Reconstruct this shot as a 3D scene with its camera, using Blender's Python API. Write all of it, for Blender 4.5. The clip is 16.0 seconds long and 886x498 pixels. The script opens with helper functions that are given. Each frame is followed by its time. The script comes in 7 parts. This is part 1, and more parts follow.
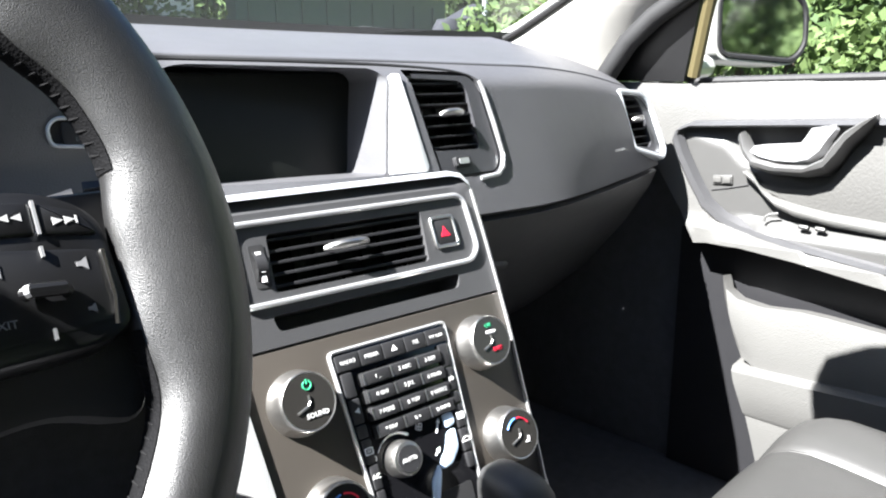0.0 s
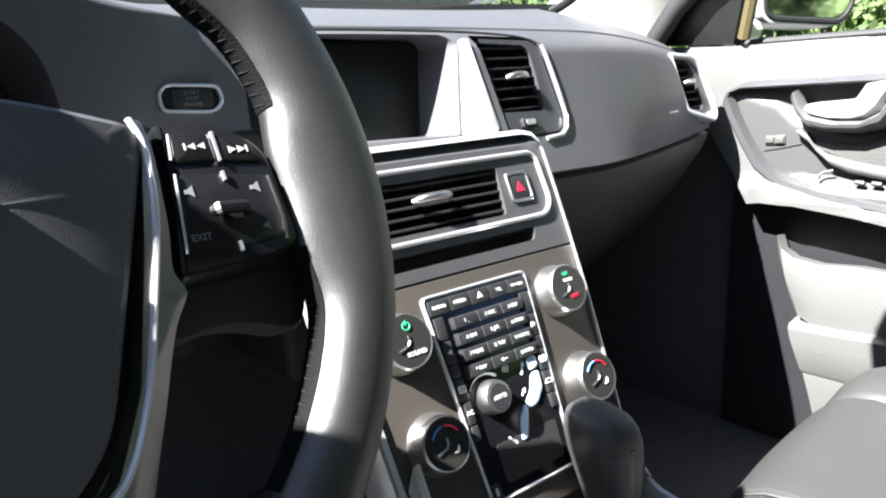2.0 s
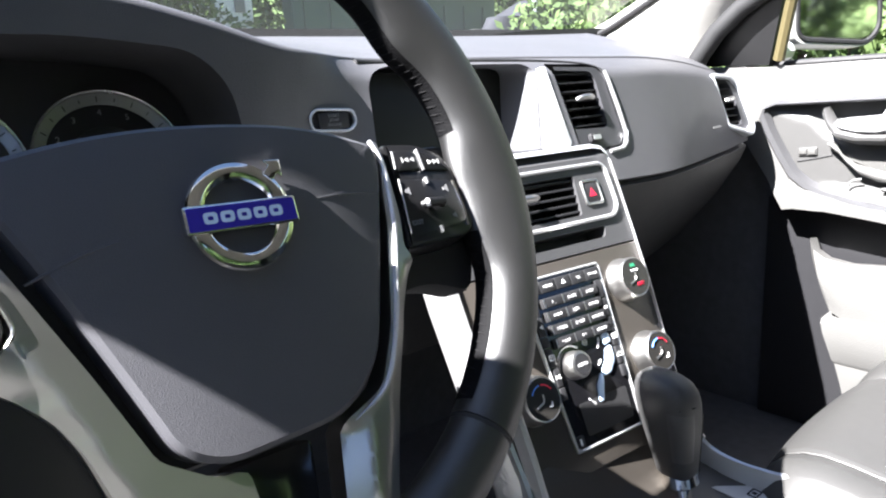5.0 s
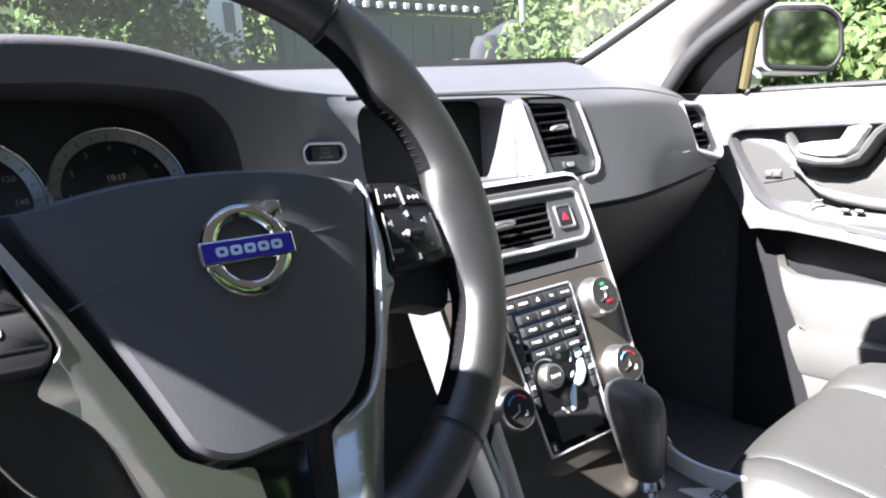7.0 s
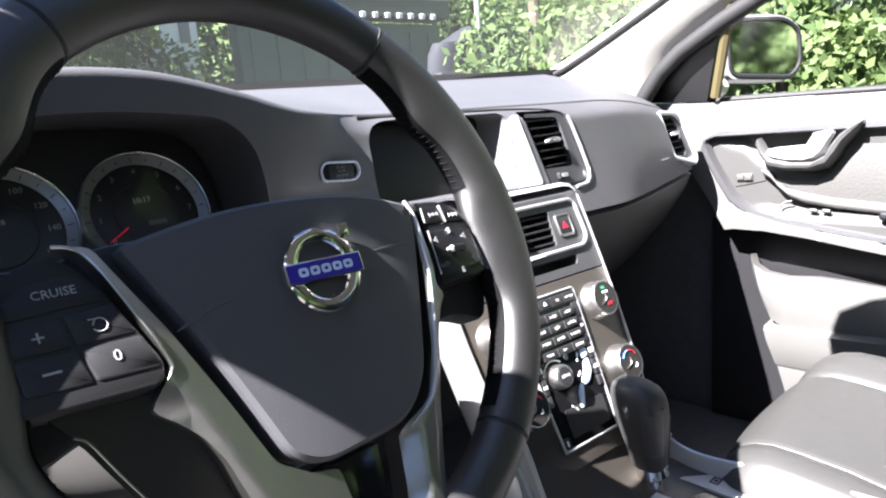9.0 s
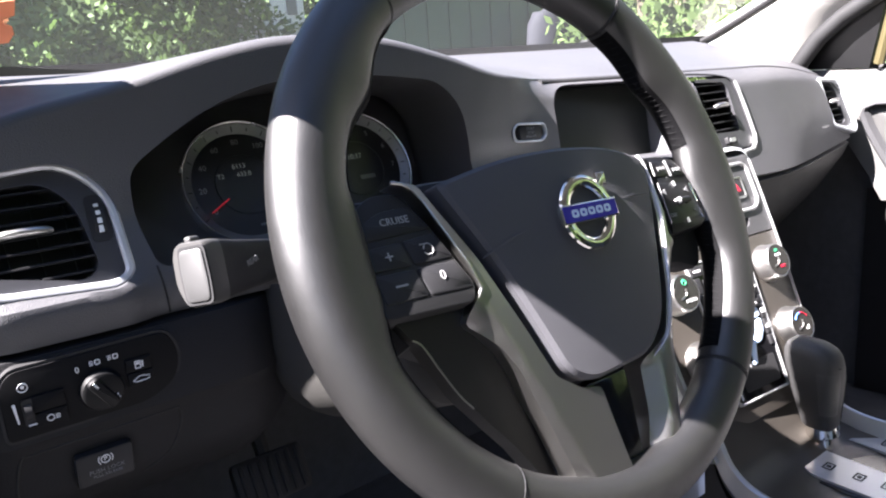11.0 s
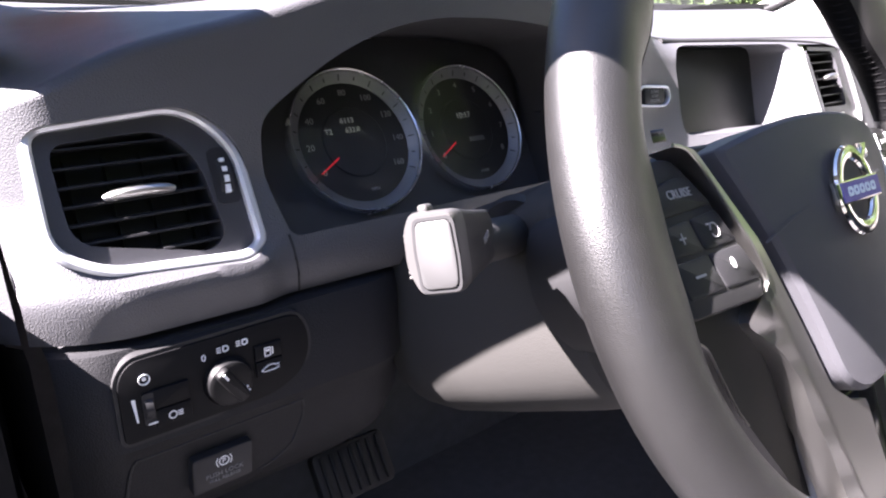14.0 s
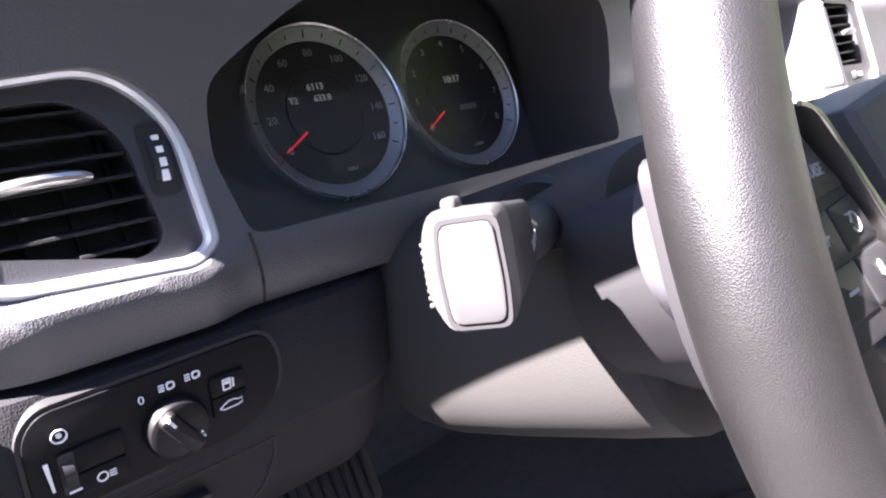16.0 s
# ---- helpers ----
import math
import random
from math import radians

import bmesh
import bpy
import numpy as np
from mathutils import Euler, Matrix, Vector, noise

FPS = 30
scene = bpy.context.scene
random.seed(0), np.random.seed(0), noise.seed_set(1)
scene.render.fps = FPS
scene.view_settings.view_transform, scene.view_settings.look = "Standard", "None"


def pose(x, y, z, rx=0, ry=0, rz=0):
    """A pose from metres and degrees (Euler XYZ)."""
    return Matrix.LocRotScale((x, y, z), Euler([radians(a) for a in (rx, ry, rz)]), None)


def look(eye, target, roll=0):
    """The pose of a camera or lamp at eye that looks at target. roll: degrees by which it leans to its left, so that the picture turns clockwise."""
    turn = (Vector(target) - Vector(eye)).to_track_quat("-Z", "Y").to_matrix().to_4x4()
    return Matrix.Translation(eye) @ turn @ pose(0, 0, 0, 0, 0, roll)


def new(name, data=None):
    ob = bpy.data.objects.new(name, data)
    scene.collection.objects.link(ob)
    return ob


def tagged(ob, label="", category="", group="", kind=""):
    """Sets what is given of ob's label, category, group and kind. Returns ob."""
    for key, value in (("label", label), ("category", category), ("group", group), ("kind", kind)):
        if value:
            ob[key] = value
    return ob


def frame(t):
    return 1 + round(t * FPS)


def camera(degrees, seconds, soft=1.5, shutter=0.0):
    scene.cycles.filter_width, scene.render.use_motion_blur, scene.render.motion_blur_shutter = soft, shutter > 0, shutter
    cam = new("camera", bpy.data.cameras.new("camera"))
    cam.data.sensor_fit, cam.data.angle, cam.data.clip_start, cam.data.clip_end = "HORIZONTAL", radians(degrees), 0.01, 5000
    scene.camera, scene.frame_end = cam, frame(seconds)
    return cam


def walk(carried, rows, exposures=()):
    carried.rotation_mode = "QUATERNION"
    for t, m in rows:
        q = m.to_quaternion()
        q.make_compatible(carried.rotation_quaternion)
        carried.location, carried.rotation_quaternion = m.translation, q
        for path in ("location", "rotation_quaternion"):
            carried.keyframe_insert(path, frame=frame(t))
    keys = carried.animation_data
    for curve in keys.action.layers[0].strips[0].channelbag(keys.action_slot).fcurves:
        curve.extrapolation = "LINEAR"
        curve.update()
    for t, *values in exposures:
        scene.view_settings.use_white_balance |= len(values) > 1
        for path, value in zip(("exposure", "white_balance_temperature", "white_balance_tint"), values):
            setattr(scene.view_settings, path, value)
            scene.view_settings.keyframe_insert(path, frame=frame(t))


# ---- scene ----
cam = camera(65.0, 16.0, soft=2.1)
PATH = [
    (0, (0.117, 0.096, 1.241), (1.47, 1.494, 0.777), -0.7),
    (0.5, (0.086, 0.079, 1.23), (1.438, 1.467, 0.735), -1.8),
    (1, (0.065, 0.077, 1.225), (1.422, 1.466, 0.744), -2.9),
    (1.5, (0.055, 0.093, 1.222), (1.375, 1.52, 0.75), -3.0),
    (2, (0.061, 0.1, 1.221), (1.349, 1.548, 0.727), -2.9),
    (2.5, (0.072, 0.12, 1.222), (1.332, 1.596, 0.74), -3.1),
    (3, (0.05, 0.135, 1.224), (1.325, 1.605, 0.763), -4.0),
    (3.5, (0.027, 0.123, 1.223), (1.27, 1.612, 0.737), -4.0),
    (4, (-0.002, 0.105, 1.226), (1.25, 1.586, 0.737), -3.3),
    (4.2, (-0.02, 0.092, 1.228), (1.221, 1.583, 0.741), -3.1),
    (6.3, (-0.081, 0.03, 1.253), (1.189, 1.52, 0.845), -3.1),
    (6.5, (-0.08, 0.025, 1.254), (1.195, 1.512, 0.849), -3.2),
    (7, (-0.094, 0.01, 1.256), (1.18, 1.494, 0.837), -3.4),
    (7.5, (-0.115, -0.002, 1.265), (1.217, 1.443, 0.89), -4.0),
    (8, (-0.124, 0.0, 1.262), (1.236, 1.407, 0.85), -4.2),
    (8.2, (-0.128, 0.006, 1.264), (1.241, 1.406, 0.859), -4.2),
    (10.3, (-0.235, 0.047, 1.286), (1.082, 1.483, 0.834), -3.8),
    (10.5, (-0.248, 0.054, 1.288), (1.057, 1.497, 0.823), -3.2),
    (11, (-0.273, 0.051, 1.274), (0.883, 1.614, 0.805), -4.5),
    (11.5, (-0.29, 0.061, 1.277), (0.753, 1.72, 0.877), -3.2),
    (12, (-0.278, 0.099, 1.271), (0.75, 1.758, 0.836), -3.3),
    (12.5, (-0.267, 0.114, 1.269), (0.787, 1.749, 0.804), -2.6),
    (13, (-0.286, 0.128, 1.271), (0.829, 1.718, 0.792), -1.9),
    (13.5, (-0.317, 0.166, 1.269), (0.868, 1.69, 0.745), -1.7),
    (14, (-0.338, 0.202, 1.267), (0.872, 1.691, 0.705), -2.0),
    (14.5, (-0.335, 0.232, 1.262), (0.914, 1.676, 0.666), -2.3),
    (15, (-0.322, 0.254, 1.257), (0.933, 1.685, 0.644), -2.7),
    (15.5, (-0.304, 0.276, 1.258), (0.971, 1.686, 0.638), -2.4),
    (16, (-0.293, 0.289, 1.252), (0.978, 1.696, 0.614), -2.7),
]
walk(cam, [(t, look(eye, target, roll)) for t, eye, target, roll in PATH],
     [(0.0, 3.17, 6080, 9), (3.0, 3.26, 6080, 10), (4.0, 3.53, 6080, 11), (6.5, 3.50, 6080, 13), (8.0, 3.42, 6080, 14), (11.0, 3.60, 6250, 18), (13.5, 3.93, 6280, 24), (16.0, 4.40, 6280, 26)])


# ---- light ----
SUN_FROM = Vector((-1.05, 0.16, 1.15)).normalized()
world = bpy.data.worlds.new("sky")
world.use_nodes = True
scene.world = world
wn = world.node_tree.nodes
sky = wn.new("ShaderNodeTexSky")
sky.sky_type = "NISHITA"
sky.sun_disc = False
sky.air_density = 0.42
sky.dust_density = 0.3
sky.sun_elevation = math.asin(SUN_FROM.z)
sky.sun_rotation = math.atan2(SUN_FROM.x, SUN_FROM.y)
world.node_tree.links.new(sky.outputs[0], wn["Background"].inputs[0])
wn["Background"].inputs[1].default_value = 0.05
sun_data = bpy.data.lights.new("sun", "SUN")
sun_data.energy = 5.0
sun_data.angle = radians(0.53)
sun_data.color = (1.0, 0.95, 0.88)
sun = new("sun", sun_data)
sun.matrix_world = Matrix.Translation(SUN_FROM * 20) @ SUN_FROM.to_track_quat("Z", "Y").to_matrix().to_4x4()


# ---- materials ----
def material(name, color, rough=0.5, metal=0.0, vary=0.08, scale=12.0, grain=0.0, grain_size=900.0, kind="noise", spec=0.5, coat=0.0, tint=None, rvar=0.05):
    """Principled surface with cloudy variation, and a fine grain as relief."""
    m = bpy.data.materials.new(name)
    m.use_nodes = True
    nt = m.node_tree
    n, l = nt.nodes, nt.links
    b = n["Principled BSDF"]
    b.inputs["Roughness"].default_value = rough
    b.inputs["Metallic"].default_value = metal
    b.inputs["Specular IOR Level"].default_value = spec
    b.inputs["Coat Weight"].default_value = coat
    co = n.new("ShaderNodeTexCoord")
    big = n.new("ShaderNodeTexNoise")
    big.inputs["Scale"].default_value = scale
    big.inputs["Detail"].default_value = 6
    l.new(co.outputs["Object"], big.inputs["Vector"])
    mix = n.new("ShaderNodeMix")
    mix.data_type = "RGBA"
    lo = [max(0, c * (1 - vary)) for c in color]
    hi = [min(1, c * (1 + vary)) for c in (tint or color)]
    mix.inputs["A"].default_value = (*lo, 1)
    mix.inputs["B"].default_value = (*hi, 1)
    l.new(big.outputs["Fac"], mix.inputs["Factor"])
    l.new(mix.outputs["Result"], b.inputs["Base Color"])
    ramp = n.new("ShaderNodeMapRange")
    ramp.inputs["To Min"].default_value = max(0.02, rough - rvar)
    ramp.inputs["To Max"].default_value = min(1.0, rough + rvar)
    fine = n.new("ShaderNodeTexNoise")
    fine.inputs["Scale"].default_value = scale * 6
    fine.inputs["Detail"].default_value = 4
    l.new(co.outputs["Object"], fine.inputs["Vector"])
    l.new(fine.outputs["Fac"], ramp.inputs["Value"])
    l.new(ramp.outputs["Result"], b.inputs["Roughness"])
    if grain:
        if kind == "leather":
            g = n.new("ShaderNodeTexVoronoi")
            g.inputs["Scale"].default_value = grain_size
            out = g.outputs["Distance"]
        else:
            g = n.new("ShaderNodeTexNoise")
            g.inputs["Scale"].default_value = grain_size
            g.inputs["Detail"].default_value = 3
            out = g.outputs["Fac"]
        l.new(co.outputs["Object"], g.inputs["Vector"])
        bump = n.new("ShaderNodeBump")
        bump.inputs["Strength"].default_value = grain
        bump.inputs["Distance"].default_value = 0.0008
        l.new(out, bump.inputs["Height"])
        l.new(bump.outputs["Normal"], b.inputs["Normal"])
    return m


def glowing(name, color, strength):
    m = material(name, color, 0.4)
    b = m.node_tree.nodes["Principled BSDF"]
    b.inputs["Emission Color"].default_value = (*color, 1)
    b.inputs["Emission Strength"].default_value = strength
    return m


DASH = material("charcoal_soft_plastic", (0.064, 0.064, 0.069), 0.46, vary=0.1, grain=0.35, grain_size=1000, kind="leather")
DASH_DARK = material("black_hard_plastic", (0.011, 0.011, 0.0125), 0.56, vary=0.12, spec=0.3, grain=0.25, grain_size=900)
GLOSS = material("piano_black", (0.006, 0.006, 0.007), 0.12, vary=0.1)
BLACK = material("matt_black_rubber", (0.010, 0.010, 0.011), 0.7, vary=0.15)
LEATHER = material("black_wheel_leather", (0.0090, 0.0088, 0.0089), 0.40, vary=0.2, spec=1.0, grain=0.2, grain_size=2200, kind="leather")
AIRBAG = material("airbag_vinyl", (0.064, 0.0640, 0.071), 0.52, vary=0.1, spec=0.3, grain=0.16, grain_size=1800, kind="leather")
SEAT = material("grey_seat_leather", (0.036, 0.0355, 0.0345), 0.45, vary=0.08, grain=0.12, grain_size=700, kind="leather")
DOOR = material("light_door_vinyl", (0.088, 0.087, 0.084), 0.45, vary=0.06, grain=0.35, grain_size=520, kind="leather")
DOOR_CLOTH = material("woven_door_insert", (0.058, 0.057, 0.0545), 0.75, vary=0.1, grain=0.8, grain_size=260)
DOOR_DARK = material("grey_door_plastic", (0.050, 0.0495, 0.0485), 0.45, vary=0.1, grain=0.3, grain_size=700)
SILVER = material("satin_silver_trim", (0.52, 0.52, 0.525), 0.34, 0.72, vary=0.02, rvar=0.012)
CHROME = material("polished_chrome", (0.82, 0.80, 0.76), 0.07, 1.0, vary=0.02, rvar=0.01)
KNOB = material("brushed_knob_metal", (0.50, 0.49, 0.475), 0.36, 1.0, vary=0.03, rvar=0.015)
BROWN = material("bronze_stack_panel", (0.055, 0.0485, 0.042), 0.34, 0.35, vary=0.07, grain=0.1, grain_size=1500)
KNEE = material("charcoal_lower_plastic", (0.0185, 0.0185, 0.020), 0.6, vary=0.1, spec=0.15, grain=0.3, grain_size=1000, kind="leather")
SATIN = material("silver_painted_plastic", (0.44, 0.44, 0.45), 0.32, 0.6, vary=0.03)
PALE_SILVER = material("pale_silver_plastic", (0.60, 0.62, 0.65), 0.33, 0.5, vary=0.03)
DOOR_TRIM = material("dull_silver_door_trim", (0.10, 0.10, 0.105), 0.32, 0.6, vary=0.04)
COVER = material("satin_black_cover", (0.005, 0.005, 0.0055), 0.5, vary=0.1, spec=0.25)
GREY = material("grey_stack_plastic", (0.042, 0.042, 0.044), 0.45, vary=0.07, grain=0.3, grain_size=1100)
KEY = material("black_key_plastic", (0.018, 0.018, 0.0195), 0.52, vary=0.12, spec=0.3)
HEADLINER = material("light_pillar_fabric", (0.28, 0.272, 0.255), 0.85, vary=0.05, grain=0.5, grain_size=900)
CARPET = material("black_carpet", (0.065, 0.065, 0.070), 0.95, vary=0.3, scale=60, grain=0.8, grain_size=700)
DEEP = material("deep_black_trim", (0.004, 0.004, 0.0045), 0.9, vary=0.1, spec=0.05)
WHITE = material("white_print", (0.80, 0.80, 0.80), 0.5, vary=0.03)
# knob prints, hazard triangle, needle and digits are given a faint own glow
GREEN = glowing("green_print", (0.04, 0.33, 0.16), 0.03)
RED = glowing("red_print", (0.42, 0.012, 0.035), 0.03)
BLUE = material("blue_print", (0.10, 0.28, 0.75), 0.5)
NEEDLE = glowing("red_needle", (0.42, 0.012, 0.018), 0.05)
LCD = glowing("display_digits", (0.26, 0.28, 0.25), 0.02)
ENAMEL = material("blue_enamel", (0.028, 0.018, 0.30), 0.4, vary=0.08, spec=0.3)
PALE = material("pale_blue_print", (0.55, 0.68, 0.85), 0.4, vary=0.05)
PAINT = material("silver_car_paint", (0.62, 0.62, 0.60), 0.3, 0.4, vary=0.04, coat=0.6)
MIRROR = material("mirror_glass", (0.9, 0.9, 0.9), 0.02, 1.0, vary=0.0)
DIALRING = material("brushed_dial_ring", (0.80, 0.80, 0.80), 0.26, 0.85, vary=0.06)
DIALFACE = material("dial_face", (0.018, 0.018, 0.020), 0.4, vary=0.1)
LCDFACE = material("display_glass", (0.010, 0.011, 0.010), 0.4, vary=0.2, spec=0.2)


def glass(name, color=(1, 1, 1), rough=0.0):
    m = bpy.data.materials.new(name)
    m.use_nodes = True
    n, l = m.node_tree.nodes, m.node_tree.links
    n.remove(n["Principled BSDF"])
    clear = n.new("ShaderNodeBsdfTransparent")
    clear.inputs["Color"].default_value = (*color, 1)
    shine = n.new("ShaderNodeBsdfGlossy")
    shine.inputs["Roughness"].default_value = rough
    fres = n.new("ShaderNodeFresnel")
    fres.inputs["IOR"].default_value = 1.45
    mix = n.new("ShaderNodeMixShader")
    l.new(fres.outputs[0], mix.inputs[0])
    l.new(clear.outputs[0], mix.inputs[1])
    l.new(shine.outputs[0], mix.inputs[2])
    l.new(mix.outputs[0], n["Material Output"].inputs["Surface"])
    return m


GLASS = glass("clear_glass")
LENS = glass("coated_cover_glass")
for node in LENS.node_tree.nodes:
    if node.type == "FRESNEL":
        node.inputs["IOR"].default_value = 1.2
WINDSHIELD = glass("windscreen_glass", (0.90, 0.95, 0.92))
# a thin translucent veil that stands in for haze and reflections on the windscreen
wnt = WINDSHIELD.node_tree
veil_n = wnt.nodes.new("ShaderNodeBsdfTranslucent")
veil_n.inputs["Color"].default_value = (0.62, 0.66, 0.58, 1)
veil_mix = wnt.nodes.new("ShaderNodeMixShader")
veil_mix.inputs[0].default_value = 0.0035
w_out = wnt.nodes["Material Output"].inputs["Surface"]
wnt.links.new(w_out.links[0].from_socket, veil_mix.inputs[1])
wnt.links.new(veil_n.outputs[0], veil_mix.inputs[2])
wnt.links.new(veil_mix.outputs[0], w_out)


# ---- building helpers ----
def part(name, bm, mat, parent=None, label="", smooth=True, facing=None):
    """Links a bmesh as one mesh object. facing: a point that an open skin turns its face to."""
    me = bpy.data.meshes.new(name)
    bmesh.ops.recalc_face_normals(bm, faces=bm.faces)
    if facing is not None:
        bm.normal_update()
        if sum(f.normal.dot(Vector(facing) - f.calc_center_median()) for f in bm.faces) < 0:
            bmesh.ops.reverse_faces(bm, faces=bm.faces)
    bm.to_mesh(me)
    bm.free()
    me.materials.append(mat)
    if smooth:
        me.polygons.foreach_set("use_smooth", [True] * len(me.polygons))
        me.set_sharp_from_angle(angle=radians(32))
    ob = new(name, me)
    if parent is not None:
        ob.parent = parent
        ob.matrix_parent_inverse = parent.matrix_basis.inverted()
    if label:
        ob["label"] = label
    return ob


def thing(name, at, label, category, group="", kind=""):
    ob = new(name)
    ob.empty_display_size = 0.02
    ob.matrix_world = Matrix.Translation(at)
    ob.matrix_basis = Matrix.Translation(at)
    return tagged(ob, label, category, group, kind)


def plane_frame(origin, lean, yaw=0.0, roll=0.0):
    """Local axes u right, v up in the plane, n towards the driver. lean: degrees the plane's top leans away."""
    a, b, r = radians(lean), radians(yaw), radians(roll)
    n = Vector((math.sin(b) * math.cos(a), -math.cos(b) * math.cos(a), math.sin(a)))
    u = Vector((math.cos(b), math.sin(b), 0))
    v = n.cross(u)
    u, v = u * math.cos(r) + v * math.sin(r), v * math.cos(r) - u * math.sin(r)
    m = Matrix((u, v, n)).transposed().to_4x4()
    m.translation = origin
    return m


def rounded(pts, r, n=4):
    """The polygon with rounded corners; r: one radius or one a corner."""
    out = []
    k = len(pts)
    for i in range(k):
        p, a, b = Vector(pts[i]), Vector(pts[i - 1]), Vector(pts[(i + 1) % k])
        ri = r[i] if isinstance(r, (list, tuple)) else r
        da, db = (a - p), (b - p)
        t = min(ri, da.length * 0.48, db.length * 0.48)
        s, e = p + da.normalized() * t, p + db.normalized() * t
        for j in range(n + 1):
            f = j / n
            q = s * (1 - f) ** 2 + p * 2 * f * (1 - f) + e * f ** 2
            out.append((q.x, q.y))
    return out


def rect(u, v, w, h, r=0.0, n=3):
    pts = [(u - w / 2, v - h / 2), (u + w / 2, v - h / 2), (u + w / 2, v + h / 2), (u - w / 2, v + h / 2)]
    return rounded(pts, r, n) if r else pts


def disc(u, v, r, n=40):
    return [(u + r * math.cos(2 * math.pi * i / n), v + r * math.sin(2 * math.pi * i / n)) for i in range(n)]


def shrink(poly, d):
    """The polygon moved inwards by d."""
    k = len(poly)
    area = sum(poly[i - 1][0] * poly[i][1] - poly[i][0] * poly[i - 1][1] for i in range(k))
    s = 1 if area > 0 else -1
    out = []
    for i in range(k):
        p, a, b = Vector(poly[i]), Vector(poly[i - 1]), Vector(poly[(i + 1) % k])
        d1, d2 = (p - a), (b - p)
        if d1.length < 1e-9:
            d1 = d2
        if d2.length < 1e-9:
            d2 = d1
        d1, d2 = d1.normalized(), d2.normalized()
        n1, n2 = Vector((-d1.y, d1.x)) * s, Vector((-d2.y, d2.x)) * s
        m = n1 + n2
        m = m.normalized() if m.length > 1e-6 else n1
        q = p + m * (d / max(0.4, m.dot(n1)))
        out.append((q.x, q.y))
    return out


def prism(bm, poly, F, n0, n1, bevel=0.0):
    """A plate with that outline between the heights n0 and n1; bevel: its front edge is rounded off."""
    rings = [(poly, n0)]
    if bevel:
        rings += [(poly, n1 - bevel), (shrink(poly, bevel * 0.3), n1 - bevel * 0.3), (shrink(poly, bevel), n1)]
    else:
        rings += [(poly, n1)]
    vs = [[bm.verts.new(F @ Vector((p[0], p[1], h))) for p in ring] for ring, h in rings]
    k = len(poly)
    for a, b in zip(vs, vs[1:]):
        for i in range(k):
            bm.faces.new((a[i - 1], a[i], b[i], b[i - 1]))
    bm.faces.new(vs[-1])
    bm.faces.new(list(reversed(vs[0])))


def ring_plate(bm, outer, inner, F, n0, n1, bevel=0.0):
    """A frame between two outlines of the same count."""
    k = len(outer)
    b = bevel
    loops = [(outer, n0), (outer, n1 - b)] + ([(shrink(outer, b), n1), (shrink(inner, -b), n1)] if b else [(inner, n1)]) + [(inner, n1 - b), (inner, n0)]
    vs = [[bm.verts.new(F @ Vector((p[0], p[1], h))) for p in ring] for ring, h in loops]
    for i in range(len(vs)):
        a, c = vs[i - 1], vs[i]
        for j in range(k):
            bm.faces.new((a[j - 1], a[j], c[j], c[j - 1]))


def revolve(bm, profile, F, u=0.0, v=0.0, n=40):
    """Turns (radius, height) pairs about the plane's normal at (u, v)."""
    vs = []
    for r, h in profile:
        if r < 1e-6:
            vs.append([bm.verts.new(F @ Vector((u, v, h)))])
        else:
            vs.append([bm.verts.new(F @ Vector((u + r * math.cos(2 * math.pi * i / n), v + r * math.sin(2 * math.pi * i / n), h))) for i in range(n)])
    for a, b in zip(vs, vs[1:]):
        for i in range(n):
            q = [a[i - 1] if len(a) > 1 else a[0], a[i] if len(a) > 1 else None, b[i] if len(b) > 1 else b[0], b[i - 1] if len(b) > 1 else None]
            bm.faces.new([x for x in q if x is not None])


def tube(bm, pts, radii, sides=16, closed=False, up=Vector((0, 0, 1)), flat=1.0):
    """A round bar along points; flat squeezes it across."""
    k = len(pts)
    pts = [Vector(p) for p in pts]
    rings = []
    for i, p in enumerate(pts):
        if closed:
            d = (pts[(i + 1) % k] - pts[i - 1])
        else:
            d = pts[min(i + 1, k - 1)] - pts[max(i - 1, 0)]
        d.normalize()
        a = d.cross(up)
        if a.length < 1e-5:
            a = d.cross(Vector((1, 0, 0)))
        a.normalize()
        b = a.cross(d)
        r = radii[i] if isinstance(radii, (list, tuple)) else radii
        rings.append([bm.verts.new(p + r * (a * math.cos(2 * math.pi * j / sides) + b * flat * math.sin(2 * math.pi * j / sides))) for j in range(sides)])
    pairs = list(zip(rings, rings[1:])) + ([(rings[-1], rings[0])] if closed else [])
    for a, b in pairs:
        for j in range(sides):
            bm.faces.new((a[j - 1], a[j], b[j], b[j - 1]))
    if not closed:
        bm.faces.new(rings[0])
        bm.faces.new(list(reversed(rings[-1])))


def loft(bm, rows, close=False, caps=False):
    """A skin over rows of points of the same count."""
    vs = [[bm.verts.new(p) for p in row] for row in rows]
    k = len(rows[0])
    for a, b in zip(vs, vs[1:]):
        for j in range(0 if close else 1, k):
            bm.faces.new((a[j - 1], a[j], b[j], b[j - 1]))
    if caps:
        bm.faces.new(vs[0])
        bm.faces.new(list(reversed(vs[-1])))
    return vs


def box(bm, center, size, rot=None, bevel=0.0):
    g = bmesh.ops.create_cube(bm, size=1.0)
    m = Matrix.Translation(center) @ (rot.to_4x4() if rot else Matrix.Identity(4)) @ Matrix.Diagonal((*size, 1))
    bmesh.ops.transform(bm, matrix=m, verts=g["verts"])
    if bevel:
        edges = list({e for v in g["verts"] for e in v.link_edges})
        bmesh.ops.bevel(bm, geom=edges, offset=bevel, segments=3, affect="EDGES", profile=0.5)


